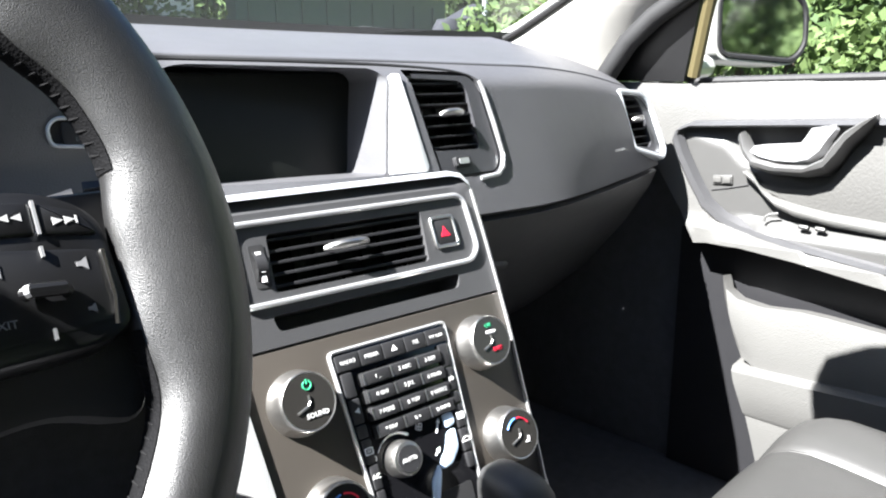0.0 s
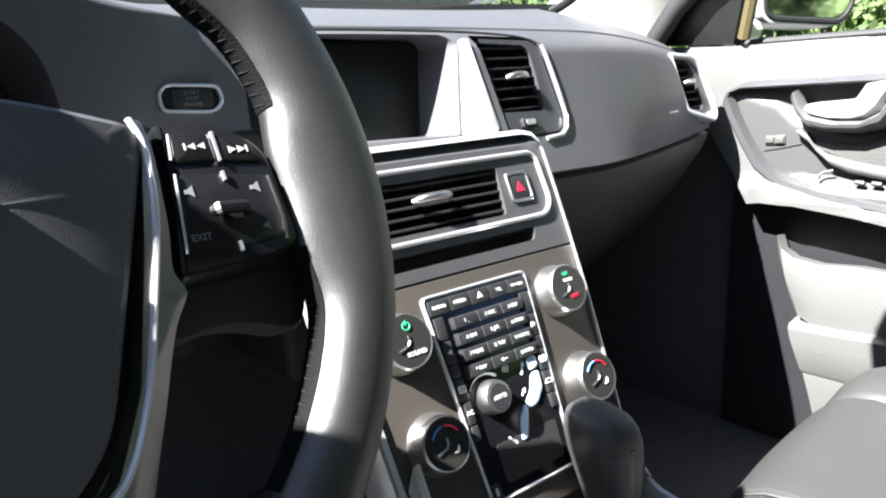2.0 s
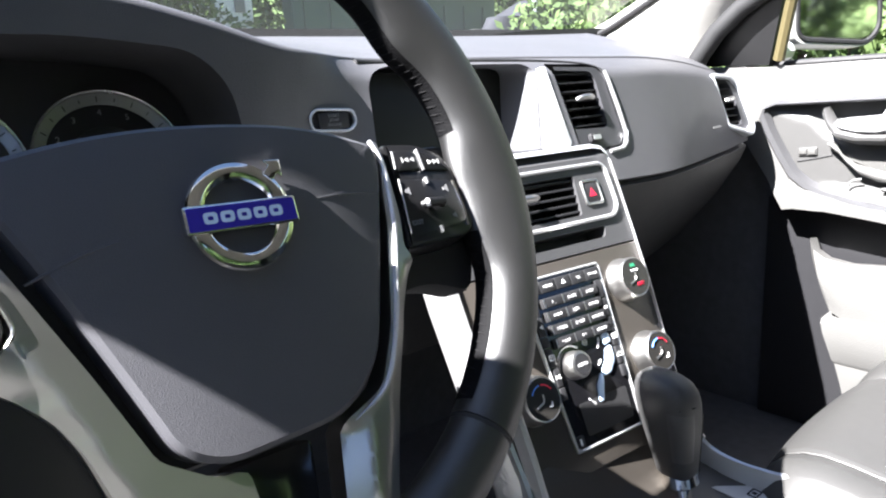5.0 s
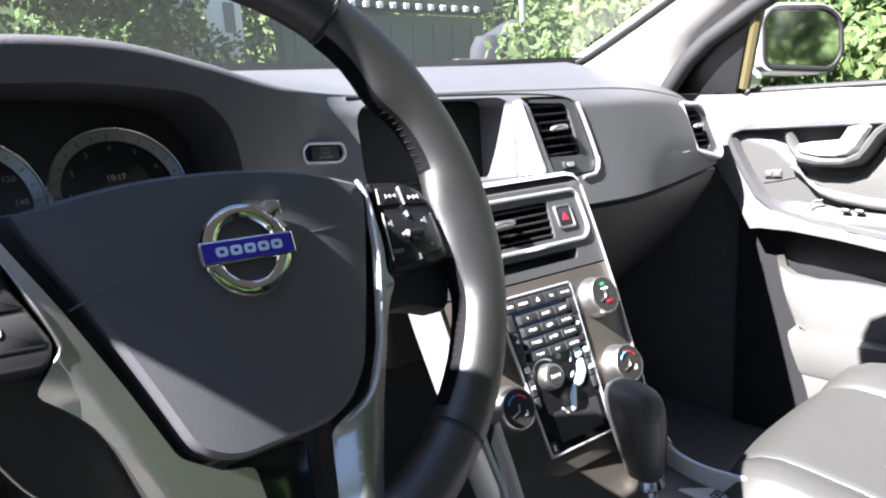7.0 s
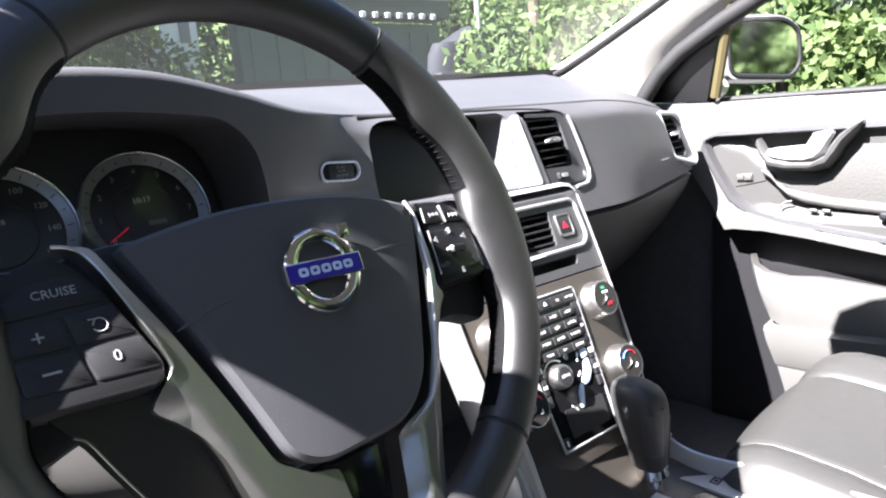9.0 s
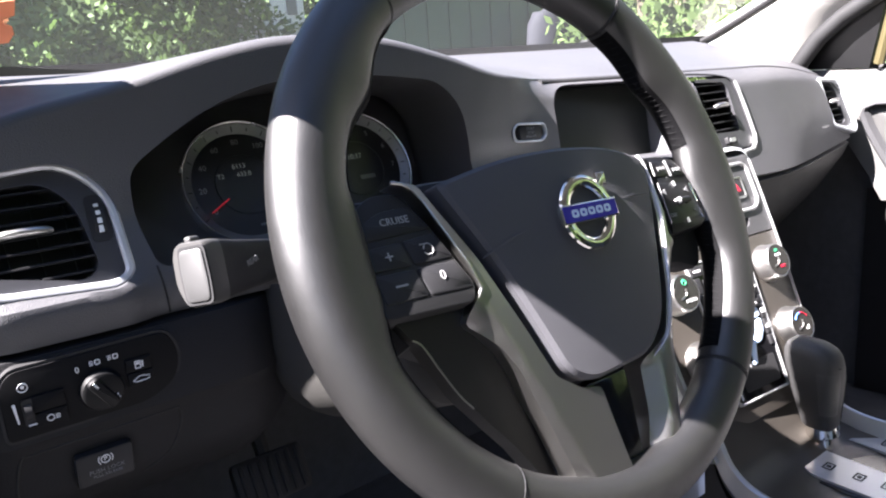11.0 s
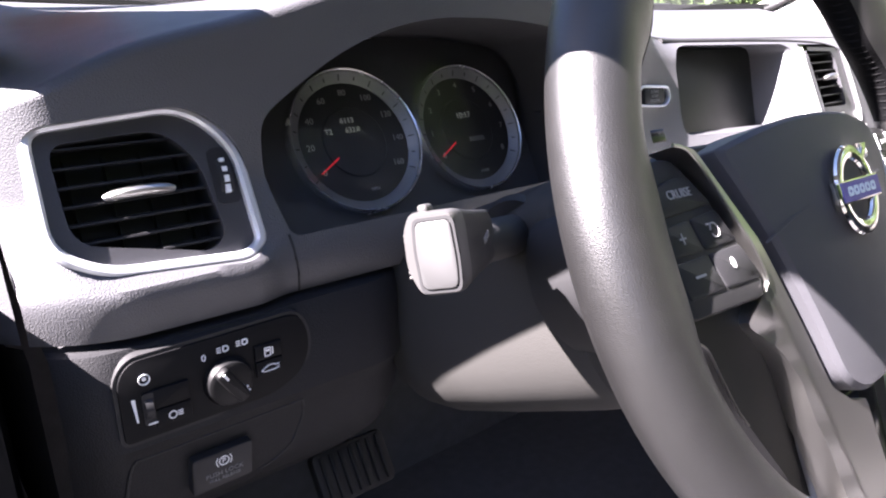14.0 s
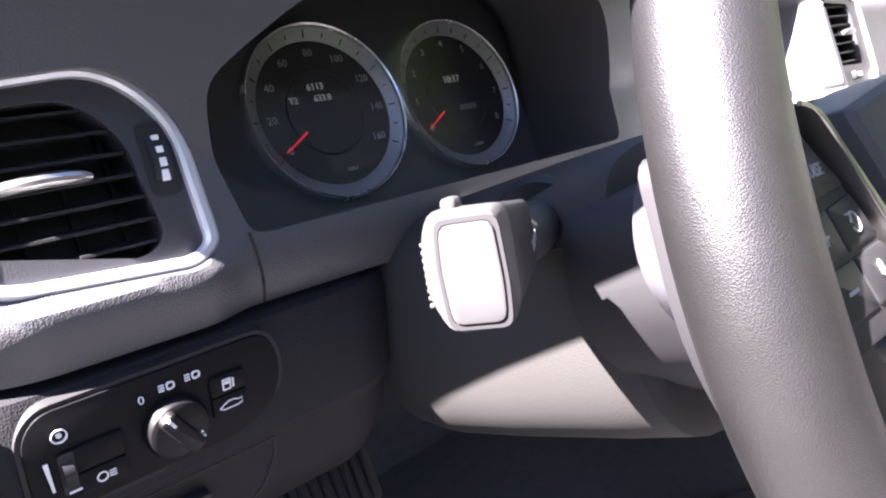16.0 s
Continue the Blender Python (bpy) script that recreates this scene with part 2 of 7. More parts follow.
def inside(p, poly):
    c = False
    for i in range(len(poly)):
        (x1, y1), (x2, y2) = poly[i - 1], poly[i]
        if (y1 > p[1]) != (y2 > p[1]) and p[0] < (x2 - x1) * (p[1] - y1) / (y2 - y1) + x1:
            c = not c
    return c


def sheet(bm, outer, holes, place, step=0.012):
    """A skin within an outline, with holes, each (a, b) put in space by place(a, b). Returns the loops of verts."""
    from mathutils.geometry import delaunay_2d_cdt
    pts, edges, loops = [], [], []
    for poly in (outer, *holes):
        s = len(pts)
        dense = []
        for i in range(len(poly)):
            a, b = Vector(poly[i]), Vector(poly[(i + 1) % len(poly)])
            k = max(1, int((b - a).length / step))
            dense += [a.lerp(b, j / k) for j in range(k)]
        pts += dense
        loops.append((s, len(dense)))
        edges += [(s + i, s + (i + 1) % len(dense)) for i in range(len(dense))]
    x0, x1 = min(p.x for p in pts), max(p.x for p in pts)
    y0, y1 = min(p.y for p in pts), max(p.y for p in pts)
    border = [p.copy() for p in pts]
    for i in range(1, int((x1 - x0) / step)):
        for j in range(1, int((y1 - y0) / step)):
            q = Vector((x0 + i * step, y0 + j * step))
            if inside(q, outer) and not any(inside(q, h) for h in holes) and min((q - b).length_squared for b in border) > (0.45 * step) ** 2:
                pts.append(q)
    v2, _, faces, orig, _, _ = delaunay_2d_cdt(pts, edges, [], 0, 1e-7)
    vs = [bm.verts.new(place(p.x, p.y)) for p in v2]
    back = {}
    for i, o in enumerate(orig):
        for q in o:
            back[q] = i
    for f in faces:
        c = sum((v2[i] for i in f), Vector((0, 0))) / len(f)
        if inside(c, outer) and not any(inside(c, h) for h in holes):
            bm.faces.new([vs[i] for i in f])
    return [[vs[back[s + i]] for i in range(k)] for s, k in loops]


def skirt(bm, loop, shift):
    """Walls from a loop of verts, moved by shift."""
    new_vs = [bm.verts.new(v.co + (shift(v.co) if callable(shift) else Vector(shift))) for v in loop]
    for i in range(len(loop)):
        bm.faces.new((loop[i - 1], loop[i], new_vs[i], new_vs[i - 1]))
    return new_vs


def spline(keys, x):
    """Smooth value at x through (x, value) keys."""
    if x <= keys[0][0]:
        return keys[0][1]
    for (a, p), (b, q) in zip(keys, keys[1:]):
        if x <= b:
            f = (x - a) / (b - a)
            f = f * f * (3 - 2 * f) * 0.5 + f * 0.5
            return p + (q - p) * f
    return keys[-1][1]


def curve_through(keys, x):
    """A flowing value at x through (x, value) keys."""
    if x <= keys[0][0] or x >= keys[-1][0]:
        return keys[0][1] if x <= keys[0][0] else keys[-1][1]
    i = max(k for k in range(len(keys) - 1) if keys[k][0] <= x)

    def slope(k):
        a, b = keys[max(0, k - 1)], keys[min(len(keys) - 1, k + 1)]
        return (b[1] - a[1]) / (b[0] - a[0])

    (a, p), (b, q) = keys[i], keys[i + 1]
    h = b - a
    t = (x - a) / h
    return p * (2 * t ** 3 - 3 * t * t + 1) + q * (3 * t * t - 2 * t ** 3) + h * (slope(i) * (t ** 3 - 2 * t * t + t) + slope(i + 1) * (t ** 3 - t * t))


def flow(pts, n=6):
    """More points along a bent line, so that it runs in a smooth curve."""
    out = []
    k = len(pts)
    for i in range(k - 1):
        p0, p1, p2, p3 = (Vector(pts[max(0, min(k - 1, j))]) for j in (i - 1, i, i + 1, i + 2))
        for j in range(n):
            t = j / n
            out.append(0.5 * (2 * p1 + (p2 - p0) * t + (2 * p0 - 5 * p1 + 4 * p2 - p3) * t * t + (3 * p1 - p0 - 3 * p2 + p3) * t ** 3))
    return out + [Vector(pts[-1])]


def words(text, F, u, v, size, mat, parent, name="lettering", turn=0.0, depth=0.0004, mirror=False, label="", stretch=1.0):
    """Raised print in the built-in letters, as a mesh."""
    cu = bpy.data.curves.new(name, "FONT")
    cu.body = text
    cu.size = size
    cu.align_x, cu.align_y = "CENTER", "CENTER"
    cu.extrude = depth / 2
    cu.resolution_u = 2
    tmp = bpy.data.objects.new(name, cu)
    me = bpy.data.meshes.new_from_object(tmp)
    bpy.data.objects.remove(tmp)
    bpy.data.curves.remove(cu)
    m = F @ Matrix.Translation((u, v, 0)) @ Matrix.Rotation(radians(turn), 4, "Z") @ Matrix.Diagonal((-1 if mirror else stretch, 1, 1, 1))
    me.transform(m)
    me.materials.clear()
    me.materials.append(mat)
    ob = new(name, me)
    if parent is not None:
        ob.parent = parent
        ob.matrix_parent_inverse = parent.matrix_basis.inverted()
    if label:
        ob["label"] = label
    return ob


def raised(F, h):
    return F @ Matrix.Translation((0, 0, h))


# ---- dashboard ----
OFFSET = [(-0.30, 0.022), (-0.13, 0.020), (0.20, 0.016), (0.28, 0.019), (0.34, 0.006), (0.45, -0.019), (0.56, -0.027), (0.66, -0.029), (0.75, -0.024), (0.90, 0.004), (1.03, 0.024)]
CREST = [(-0.30, 1.236), (-0.264, 1.254), (-0.217, 1.274), (-0.143, 1.291), (-0.061, 1.313), (0.0, 1.322), (0.09, 1.319), (0.17, 1.300), (0.235, 1.279), (0.30, 1.270), (0.407, 1.266), (0.55, 1.264), (0.68, 1.262), (0.80, 1.260), (0.92, 1.252), (1.03, 1.236)]


def fascia_y(x, z):
    y = 0.60 + 0.387 * (z - 1.19) + curve_through(OFFSET, x)
    w = max(0.0, min(1.0, (0.36 - x) / 0.11))
    w = w * w * (3 - 2 * w)
    if z > 1.19:
        y -= w * 0.387 * (z - 1.19)
    y += (1 - w) * 0.026 * max(0.0, (z - curve_through(CREST, x) + 0.024) / 0.024) ** 1.6
    if x > 0.66:
        k = min(1.0, (x - 0.66) / 0.22)
        y -= 0.010 * k * k * (3 - 2 * k) * math.sin(math.pi * max(0.0, min(1.0, (z - 1.115) / 0.145)))
    if x < -0.258:
        y += 0.030 * ((-0.258 - x) / 0.037) ** 2
    if x < 0.2 and z < 1.152:
        # under the corner vent the pad swells into a ledge before it tucks in; elsewhere it only tucks in
        k = max(0.0, min(1.0, (-0.140 - x) / 0.030))
        k = k * k * (3 - 2 * k)
        g = min(1.0, (1.152 - z) / 0.013)
        g = g * g * (3 - 2 * g)
        ledge = -0.0085 * g + 0.0170 * max(0.0, (1.1415 - z) / 0.0285) ** 1.25
        if x < -0.235:
            ledge += g * 0.030 * (((-0.235 - x) / 0.060) ** 2 - (max(0.0, -0.258 - x) / 0.037) ** 2)
        y += k * ledge + (1 - k) * 13.0 * max(0.0, 1.148 - z) ** 2
    return y


def knee_y(x):
    """Where the lower panel meets the tucked-in foot of the fascia."""
    return fascia_y(x, 1.1525) - 0.0033


def on_fascia(x, z):
    return Vector((x, fascia_y(x, z), z))


def fascia_frame(x, z, lean=21.2, yaw=0.0):
    return plane_frame(on_fascia(x, z), lean, yaw)


dashboard = thing("dashboard", (0.38, 0.75, 1.10), "charcoal grained soft-touch car dashboard with a hooded cluster", "dashboard")

POD = rounded([(-0.279, 1.166), (-0.252, 1.149), (-0.168, 1.1425), (-0.1545, 1.150), (-0.1575, 1.212), (-0.186, 1.2390), (-0.277, 1.2325)], [0.014, 0.02, 0.010, 0.010, 0.03, 0.03, 0.014], 5)
DIALS = rounded([(-0.137, 1.150), (0.187, 1.152), (0.191, 1.20), (0.183, 1.247), (0.155, 1.275), (0.07, 1.286), (0.0, 1.287), (-0.045, 1.279), (-0.085, 1.263), (-0.116, 1.245), (-0.144, 1.226), (-0.146, 1.19)], [0.008, 0.01, 0.02, 0.03, 0.03, 0.03, 0.03, 0.03, 0.03, 0.02, 0.012, 0.02], 4)
SCREEN = rounded([(0.318, 1.168), (0.503, 1.1635), (0.5225, 1.218), (0.534, 1.2475), (0.526, 1.255), (0.355, 1.2585), (0.326, 1.248)], [0.012, 0.004, 0.02, 0.008, 0.008, 0.02, 0.02], 5)
CVENT = rounded([(0.566, 1.153), (0.645, 1.153), (0.656, 1.168), (0.652, 1.238), (0.640, 1.2515), (0.558, 1.254)], [0.006, 0.014, 0.014, 0.012, 0.012, 0.004], 4)
PVENT = rounded([(0.958, 1.150), (1.028, 1.132), (1.041, 1.145), (1.036, 1.205), (1.018, 1.226), (0.958, 1.230)], [0.008, 0.012, 0.012, 0.02, 0.014, 0.008], 4)
STARTHOLE = rounded([(0.2563, 1.2022), (0.295, 1.1997), (0.3028, 1.2063), (0.3002, 1.2186), (0.2615, 1.221), (0.2546, 1.2145)], 0.005, 3)

xs = [-0.295 + i * (1.325 / 120) for i in range(121)]
low = [(-0.292, 1.113), (-0.14, 1.112), (0.20, 1.112), (0.32, 1.135), (0.56, 1.135), (0.60, 1.118), (0.70, 1.115), (0.85, 1.116), (0.95, 1.119), (1.032, 1.124)]


def roll(x):
    """The radius of the pad's rolled front edge: large over the instruments."""
    f = max(0.0, min(1.0, (0.31 - x) / 0.12)) * max(0.0, min(1.0, (x + 0.30) / 0.06))
    return 0.003 + 0.0055 * f * f * (3 - 2 * f)


outline = low + [(x, curve_through(CREST, x) - roll(x)) for x in reversed(xs)]
bm = bmesh.new()
loops = sheet(bm, outline, [POD, DIALS, SCREEN, CVENT, PVENT, STARTHOLE], on_fascia, 0.005)
skirt(bm, loops[1], lambda c: Vector((0, 0.03, 0)))
skirt(bm, loops[3], lambda c: Vector((0.0, 0.085, -0.004)))
skirt(bm, loops[4], lambda c: Vector((0, 0.03, 0)))
skirt(bm, loops[5], lambda c: Vector((0, 0.03, 0)))
skirt(bm, loops[6], lambda c: Vector((0, 0.02, 0)))
part("fascia", bm, DASH, dashboard)

LINING = material("matt_hood_lining", (0.040, 0.040, 0.044), 0.6, vary=0.1, grain=0.3, grain_size=1000)
# the cluster's dark hood lining
bm = bmesh.new()
loft(bm, [[on_fascia(x, z) + Vector(((0.035 - x) * s * 0.05, 0.0 + s * 0.095, -s * 0.012 if z > 1.2 else -s * 0.034 if z < 1.165 else 0.0)) for x, z in DIALS] for s in (0, 0.35, 0.7, 1.0)], close=True)
part("hood_lining", bm, LINING, dashboard, "matt black lining inside the instrument hood")

# the top pad, from the crest to the windscreen's foot
bm = bmesh.new()
rows = []
for x in xs:
    r = roll(x)
    b = on_fascia(x, curve_through(CREST, x) - r)
    c = b + Vector((0, 1.15 * r, r))
    xf = 0.375 + (x - 0.375) * 0.93
    edge = 0.945 - 0.07 * abs((x - 0.375) / 0.66) ** 4
    zf = 1.312
    row = [b + Vector((0, 1.15 * r * (1 - math.cos(g)), r * math.sin(g))) for g in [math.pi / 2 * j / 8 for j in range(9)]]
    for f in (0.06, 0.12, 0.2, 0.3, 0.4, 0.6, 0.8, 1.0):
        y = c.y + (edge - c.y) * f
        lift = 0.006 * math.sin(math.pi * min(1, f * 1.4) * 0.5)
        z = c.z + (zf - c.z) * (f ** 0.8) + lift * (1 - f)
        row.append(Vector((x + (xf - x) * f, y, z)))
    rows.append(row)
loft(bm, rows)
part("top_pad", bm, DASH, dashboard)

# lower passenger side: seam, glovebox and shelf
bm = bmesh.new()
rows = []
for i in range(25):
    x = 0.575 + i * 0.455 / 24
    z0 = spline([(0.575, 1.118), (0.70, 1.115), (0.85, 1.116), (0.95, 1.119), (1.032, 1.124)], x)
    y0 = fascia_y(x, z0)
    rows.append([Vector((x, y0 + 0.006, z0 + 0.004)), Vector((x, y0 + 0.008, z0 - 0.004)), Vector((x, y0 + 0.001, z0 - 0.008)), Vector((x, y0 + 0.010, z0 - 0.03)), Vector((x, y0 + 0.050, z0 - 0.09)), Vector((x, y0 + 0.120, z0 - 0.17)), Vector((x, y0 + 0.19, z0 - 0.23)), Vector((x, y0 + 0.26, z0 - 0.27))])
loft(bm, rows)
glove = part("glovebox", bm, material("charcoal_glovebox_plastic", (0.028, 0.028, 0.030), 0.5, vary=0.1, grain=0.3, grain_size=1000, kind="leather"), dashboard, "black glovebox under the passenger fascia")
bm = bmesh.new()
box(bm, (0.66, 0.576, 1.052), (0.030, 0.010, 0.008), Euler((0.3, 0.2, -0.1)).to_matrix(), 0.003)
part("latch", bm, DASH, glove)

# dark groove under the crest, over the screen and the centre vent
bm = bmesh.new()
gl = flow([(0.325, 1.2630), (0.3662, 1.2622), (0.4208, 1.2612), (0.4828, 1.2597), (0.5539, 1.2575), (0.6139, 1.2538), (0.6408, 1.2490), (0.650, 1.243)])
tube(bm, [on_fascia(x, z) for x, z in gl], [0.0030 - 0.0020 * i / (len(gl) - 1) for i in range(len(gl))], 8)
part("groove", bm, BLACK, dashboard)
# joint beside the panel under the dials, and the small moulded marks on the passenger's side
bm = bmesh.new()
tube(bm, [on_fascia(-0.139 + 0.1 * (1.150 - z), z) + Vector((0, -0.0002, 0)) for z in (1.152, 1.145, 1.135, 1.125, 1.113)], 0.0009, 6)
part("joint", bm, BLACK, dashboard)
FAINT = material("faint_grey_print", (0.13, 0.13, 0.13), 0.6, vary=0.05)
for x, w in ((0.899, 0.006), (0.909, 0.009), (0.921, 0.007)):
    bm = bmesh.new()
    prism(bm, rect(0, 0, w, 0.0028), raised(fascia_frame(x, 1.1545), 0.0008), -0.001, 0.0004)
    part("mark", bm, FAINT, dashboard)

# driver's lower panel with a round right shoulder: depth behind its joint, height
KNEE_ROWS = ((0.014, 1.116), (0.012, 1.112), (0.006, 1.108), (-0.003, 1.107), (-0.0075, 1.095), (-0.007, 1.045), (0.004, 1.03), (0.010, 1.00), (0.026, 0.975), (0.07, 0.94), (0.15, 0.90))


def knee_back(x):
    return knee_y(x) + 0.075 * max(0, ((x + 0.286) / 0.276 - 0.72) / 0.28) ** 2


def on_knee(x, z):
    """A point of the lower panel below its rolled upper edge."""
    for (a, z0), (b, z1) in zip(KNEE_ROWS[3:], KNEE_ROWS[4:]):
        if z0 >= z >= z1:
            return Vector((x, knee_back(x) + a + (b - a) * (z0 - z) / (z0 - z1), z))
    return Vector((x, knee_back(x), z))


bm = bmesh.new()
loft(bm, [[Vector((x, knee_back(x) + a, z)) for a, z in KNEE_ROWS] for x in [-0.286 + 0.276 * i / 28 for i in range(29)]])
part("knee_panel", bm, KNEE, dashboard)
bm = bmesh.new()
tube(bm, [on_knee(x, z) for x, z in flow([(-0.262, 0.985), (-0.2604, 1.008), (-0.2541, 1.0325), (-0.2461, 1.0338), (-0.200, 1.0344), (-0.1535, 1.035), (-0.1425, 1.0345), (-0.1416, 1.018), (-0.1542, 0.992), (-0.172, 0.981)])], 0.0011, 6)
part("joint", bm, BLACK, dashboard)

# dark filler behind the column and round the stack
bm = bmesh.new()
box(bm, (0.10, 0.70, 1.05), (0.36, 0.06, 0.12), None, 0.01)
part("column_recess", bm, BLACK, dashboard)
bm = bmesh.new()
box(bm, (0.44, 0.68, 1.06), (0.22, 0.14, 0.20), None, 0.01)
part("inner_housing", bm, BLACK, dashboard)

# dashboard's left end cap, and below it one with shade painted into its colour
for name, mat, heights in (("end_cap", DASH, ((1.236, 0.0), (1.20, -0.004), (1.15, -0.006), (1.114, -0.004))), ("shaded_end_cap", KNEE, ((1.110, -0.001), (1.10, 0.003), (1.04, 0.004), (0.98, 0.006), (0.90, 0.01)))):
    bm = bmesh.new()
    rows = []
    for z, dx in heights:
        y = fascia_y(-0.295, z) if z > 1.112 else knee_y(-0.295)
        rows.append([Vector((-0.294 + dx * 0.3, y, z)), Vector((-0.300 + dx, y + 0.012, z)), Vector((-0.304 + dx, y + 0.05, z)), Vector((-0.306 + dx, y + 0.30, z + 0.02))])
    loft(bm, rows)
    part(name, bm, mat, dashboard)


# ---- the shell of the car ----
def pillar(name, side):
    """The windscreen pillar: outer-lower edge and inner-upper edge as two lines."""
    bm = bmesh.new()
    rows = []
    lo = [(0.95, 1.20), (0.78, 1.235), (0.63, 1.281), (0.50, 1.361), (0.39, 1.425), (0.32, 1.458), (0.15, 1.525), (0.0, 1.575), (-0.15, 1.61)]
    for y, z in lo:
        zi = z + spline([(0.30, 0.038), (0.42, 0.036), (0.62, 0.080), (0.95, 0.080)], y) + 0.060
        x_out = -0.315 + 0.10 * (0.8 - y) / 0.8
        x_in = x_out + 0.030
        if side > 0:
            x_out, x_in = 0.774 - x_out, 0.774 - x_in
        rows.append([Vector((x_out, y, z)), Vector(((x_out * 2 + x_in) / 3, y - 0.02, z + 0.015)), Vector(((x_out + x_in * 2) / 3, y - 0.02, (z + zi) / 2)), Vector((x_in, y, zi)), Vector((x_in, y + 0.02, zi + 0.01)), Vector((x_out, y + 0.03, z + 0.05))])
    loft(bm, rows, close=True, caps=True)
    ob = part(name, bm, HEADLINER)
    return tagged(ob, "light fabric-covered windscreen pillar", "pillar", kind="structure")


pillar("wall_pillar_left", -1)
# the pillar's foot, which runs down into the dashboard's end
bm = bmesh.new()
rows = []
for z, xe, w in ((1.375, -0.238, 0.05), (1.35, -0.247, 0.055), (1.32, -0.256, 0.05), (1.29, -0.266, 0.045), (1.26, -0.274, 0.04), (1.23, -0.282, 0.03)):
    y = 0.70 + 0.55 * (1.30 - z)
    rows.append([Vector((xe, y + 0.014, z)), Vector((xe - 0.006, y, z)), Vector((xe - w, y - 0.004, z)), Vector((xe - w - 0.004, y + 0.05, z)), Vector((xe - 0.01, y + 0.06, z))])
loft(bm, rows, close=True, caps=True)
tagged(part("trim_pillar_foot", bm, HEADLINER), "light trim at the foot of the windscreen pillar", "pillar trim", kind="structure")

bm = bmesh.new()
front = [(-0.16 + i * 1.094 / 10, 0.06) for i in range(11)]
lp = sheet(bm, front + [(0.934, -1.12), (-0.16, -1.12)], [], lambda x, y: Vector((x, y, 1.64 + 0.08 * min(1, max(0, (0.2 - y) / 0.5)))), 0.05)
skirt(bm, lp[0], lambda c: Vector((0, 0, 0.03)))
tagged(part("ceiling", bm, HEADLINER), "light fabric car headliner", "ceiling", kind="structure")
# a padded strip under the glass, unseen, added to shade seat and door
for name, x0, x1, label in (("trim_shadow_strip", 0.355, 0.515, "unseen light strip under the glass that shades seat and door"),):
    bm = bmesh.new()
    rows = []
    for y, z in ((0.0, 1.645), (0.10, 1.628), (0.25, 1.575), (0.40, 1.520), (0.445, 1.503), (0.458, 1.496)):
        c, h = (x0 + x1) / 2, (x1 - x0) / 2 * (1.0 if y < 0.43 else 0.86 if y < 0.45 else 0.6)
        rows.append([Vector((c - h, y, z)), Vector((c - h * 0.9, y, z - 0.008)), Vector((c + h * 0.9, y, z - 0.008)), Vector((c + h, y, z)), Vector((c + h * 0.9, y, z + 0.006)), Vector((c - h * 0.9, y, z + 0.006))])
    loft(bm, rows, close=True, caps=True)
    tagged(part(name, bm, HEADLINER), label, "trim", kind="structure")
# plates on a rod, unseen, added to shade the wheel rim and airbag cover
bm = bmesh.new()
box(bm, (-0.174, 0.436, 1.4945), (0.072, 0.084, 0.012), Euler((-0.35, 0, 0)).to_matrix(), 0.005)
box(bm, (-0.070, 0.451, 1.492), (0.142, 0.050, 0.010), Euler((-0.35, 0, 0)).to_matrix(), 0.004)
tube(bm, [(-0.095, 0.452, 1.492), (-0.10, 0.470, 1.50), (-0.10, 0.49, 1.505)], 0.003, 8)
tagged(part("trim_sun_blocker", bm, HEADLINER), "unseen light plates that shade the steering wheel", "visor", kind="structure")
bm = bmesh.new()
box(bm, (0.387, 0.1, 0.60), (1.62, 2.4, 0.03))
tagged(part("floor", bm, CARPET), "black carpeted car floor", "floor", kind="structure")
bm = bmesh.new()
box(bm, (0.387, 1.02, 0.90), (1.50, 0.03, 0.70))
tagged(part("wall_firewall", bm, CARPET), "black carpeted bulkhead under the dashboard", "wall", kind="structure")
bm = bmesh.new()
box(bm, (0.387, 0.98, 1.258), (1.53, 0.26, 0.010))
tagged(part("wall_cowl_deck", bm, BLACK), "black closing panel under the windscreen", "panel", kind="structure")
# unseen rear end; its window is opened to let more sky light in
bm = bmesh.new()
box(bm, (0.387, -1.12, 0.835), (1.50, 0.03, 0.72))
box(bm, (0.387, -1.12, 1.675), (1.50, 0.03, 0.10))
for x in (-0.30, 1.074):
    box(bm, (x, -1.12, 1.41), (0.126, 0.03, 0.43))
tagged(part("wall_rear", bm, DOOR_DARK), "plain grey rear end of the cabin", "wall", kind="structure")
bm = bmesh.new()
box(bm, (0.387, -1.12, 1.41), (1.248, 0.005, 0.43))
tagged(part("window_rear", bm, WINDSHIELD), "tinted rear window", "window", kind="structure").visible_shadow = False
bm = bmesh.new()
box(bm, (-0.32, 0.93, 0.90), (0.03, 0.46, 0.58), None, 0.008)
tagged(part("wall_kick_left", bm, DASH_DARK), "black kick panel beside the driver's footwell", "wall", kind="structure")
# the body's hinge pillar beside the end of the dashboard
bm = bmesh.new()
loft(bm, [[Vector((x, y + 0.02 * max(0.0, (z - 1.09) / 0.06) ** 2, z)) for x, y in ((-0.318, 0.75), (-0.315, 0.60), (-0.318, 0.575), (-0.326, 0.562), (-0.338, 0.560), (-0.348, 0.575), (-0.350, 0.75))] for z in (0.66, 0.80, 0.95, 1.05, 1.09, 1.12, 1.150)], close=True, caps=True)
tagged(part("wall_hinge_pillar", bm, DASH_DARK), "dark hinge pillar of the body beside the dashboard", "pillar", kind="structure")
bm = bmesh.new()
box(bm, (-0.33, -0.2, 0.66), (0.09, 1.6, 0.10), None, 0.02)
tagged(part("trim_sill", bm, DASH_DARK), "black door sill", "sill", kind="structure")

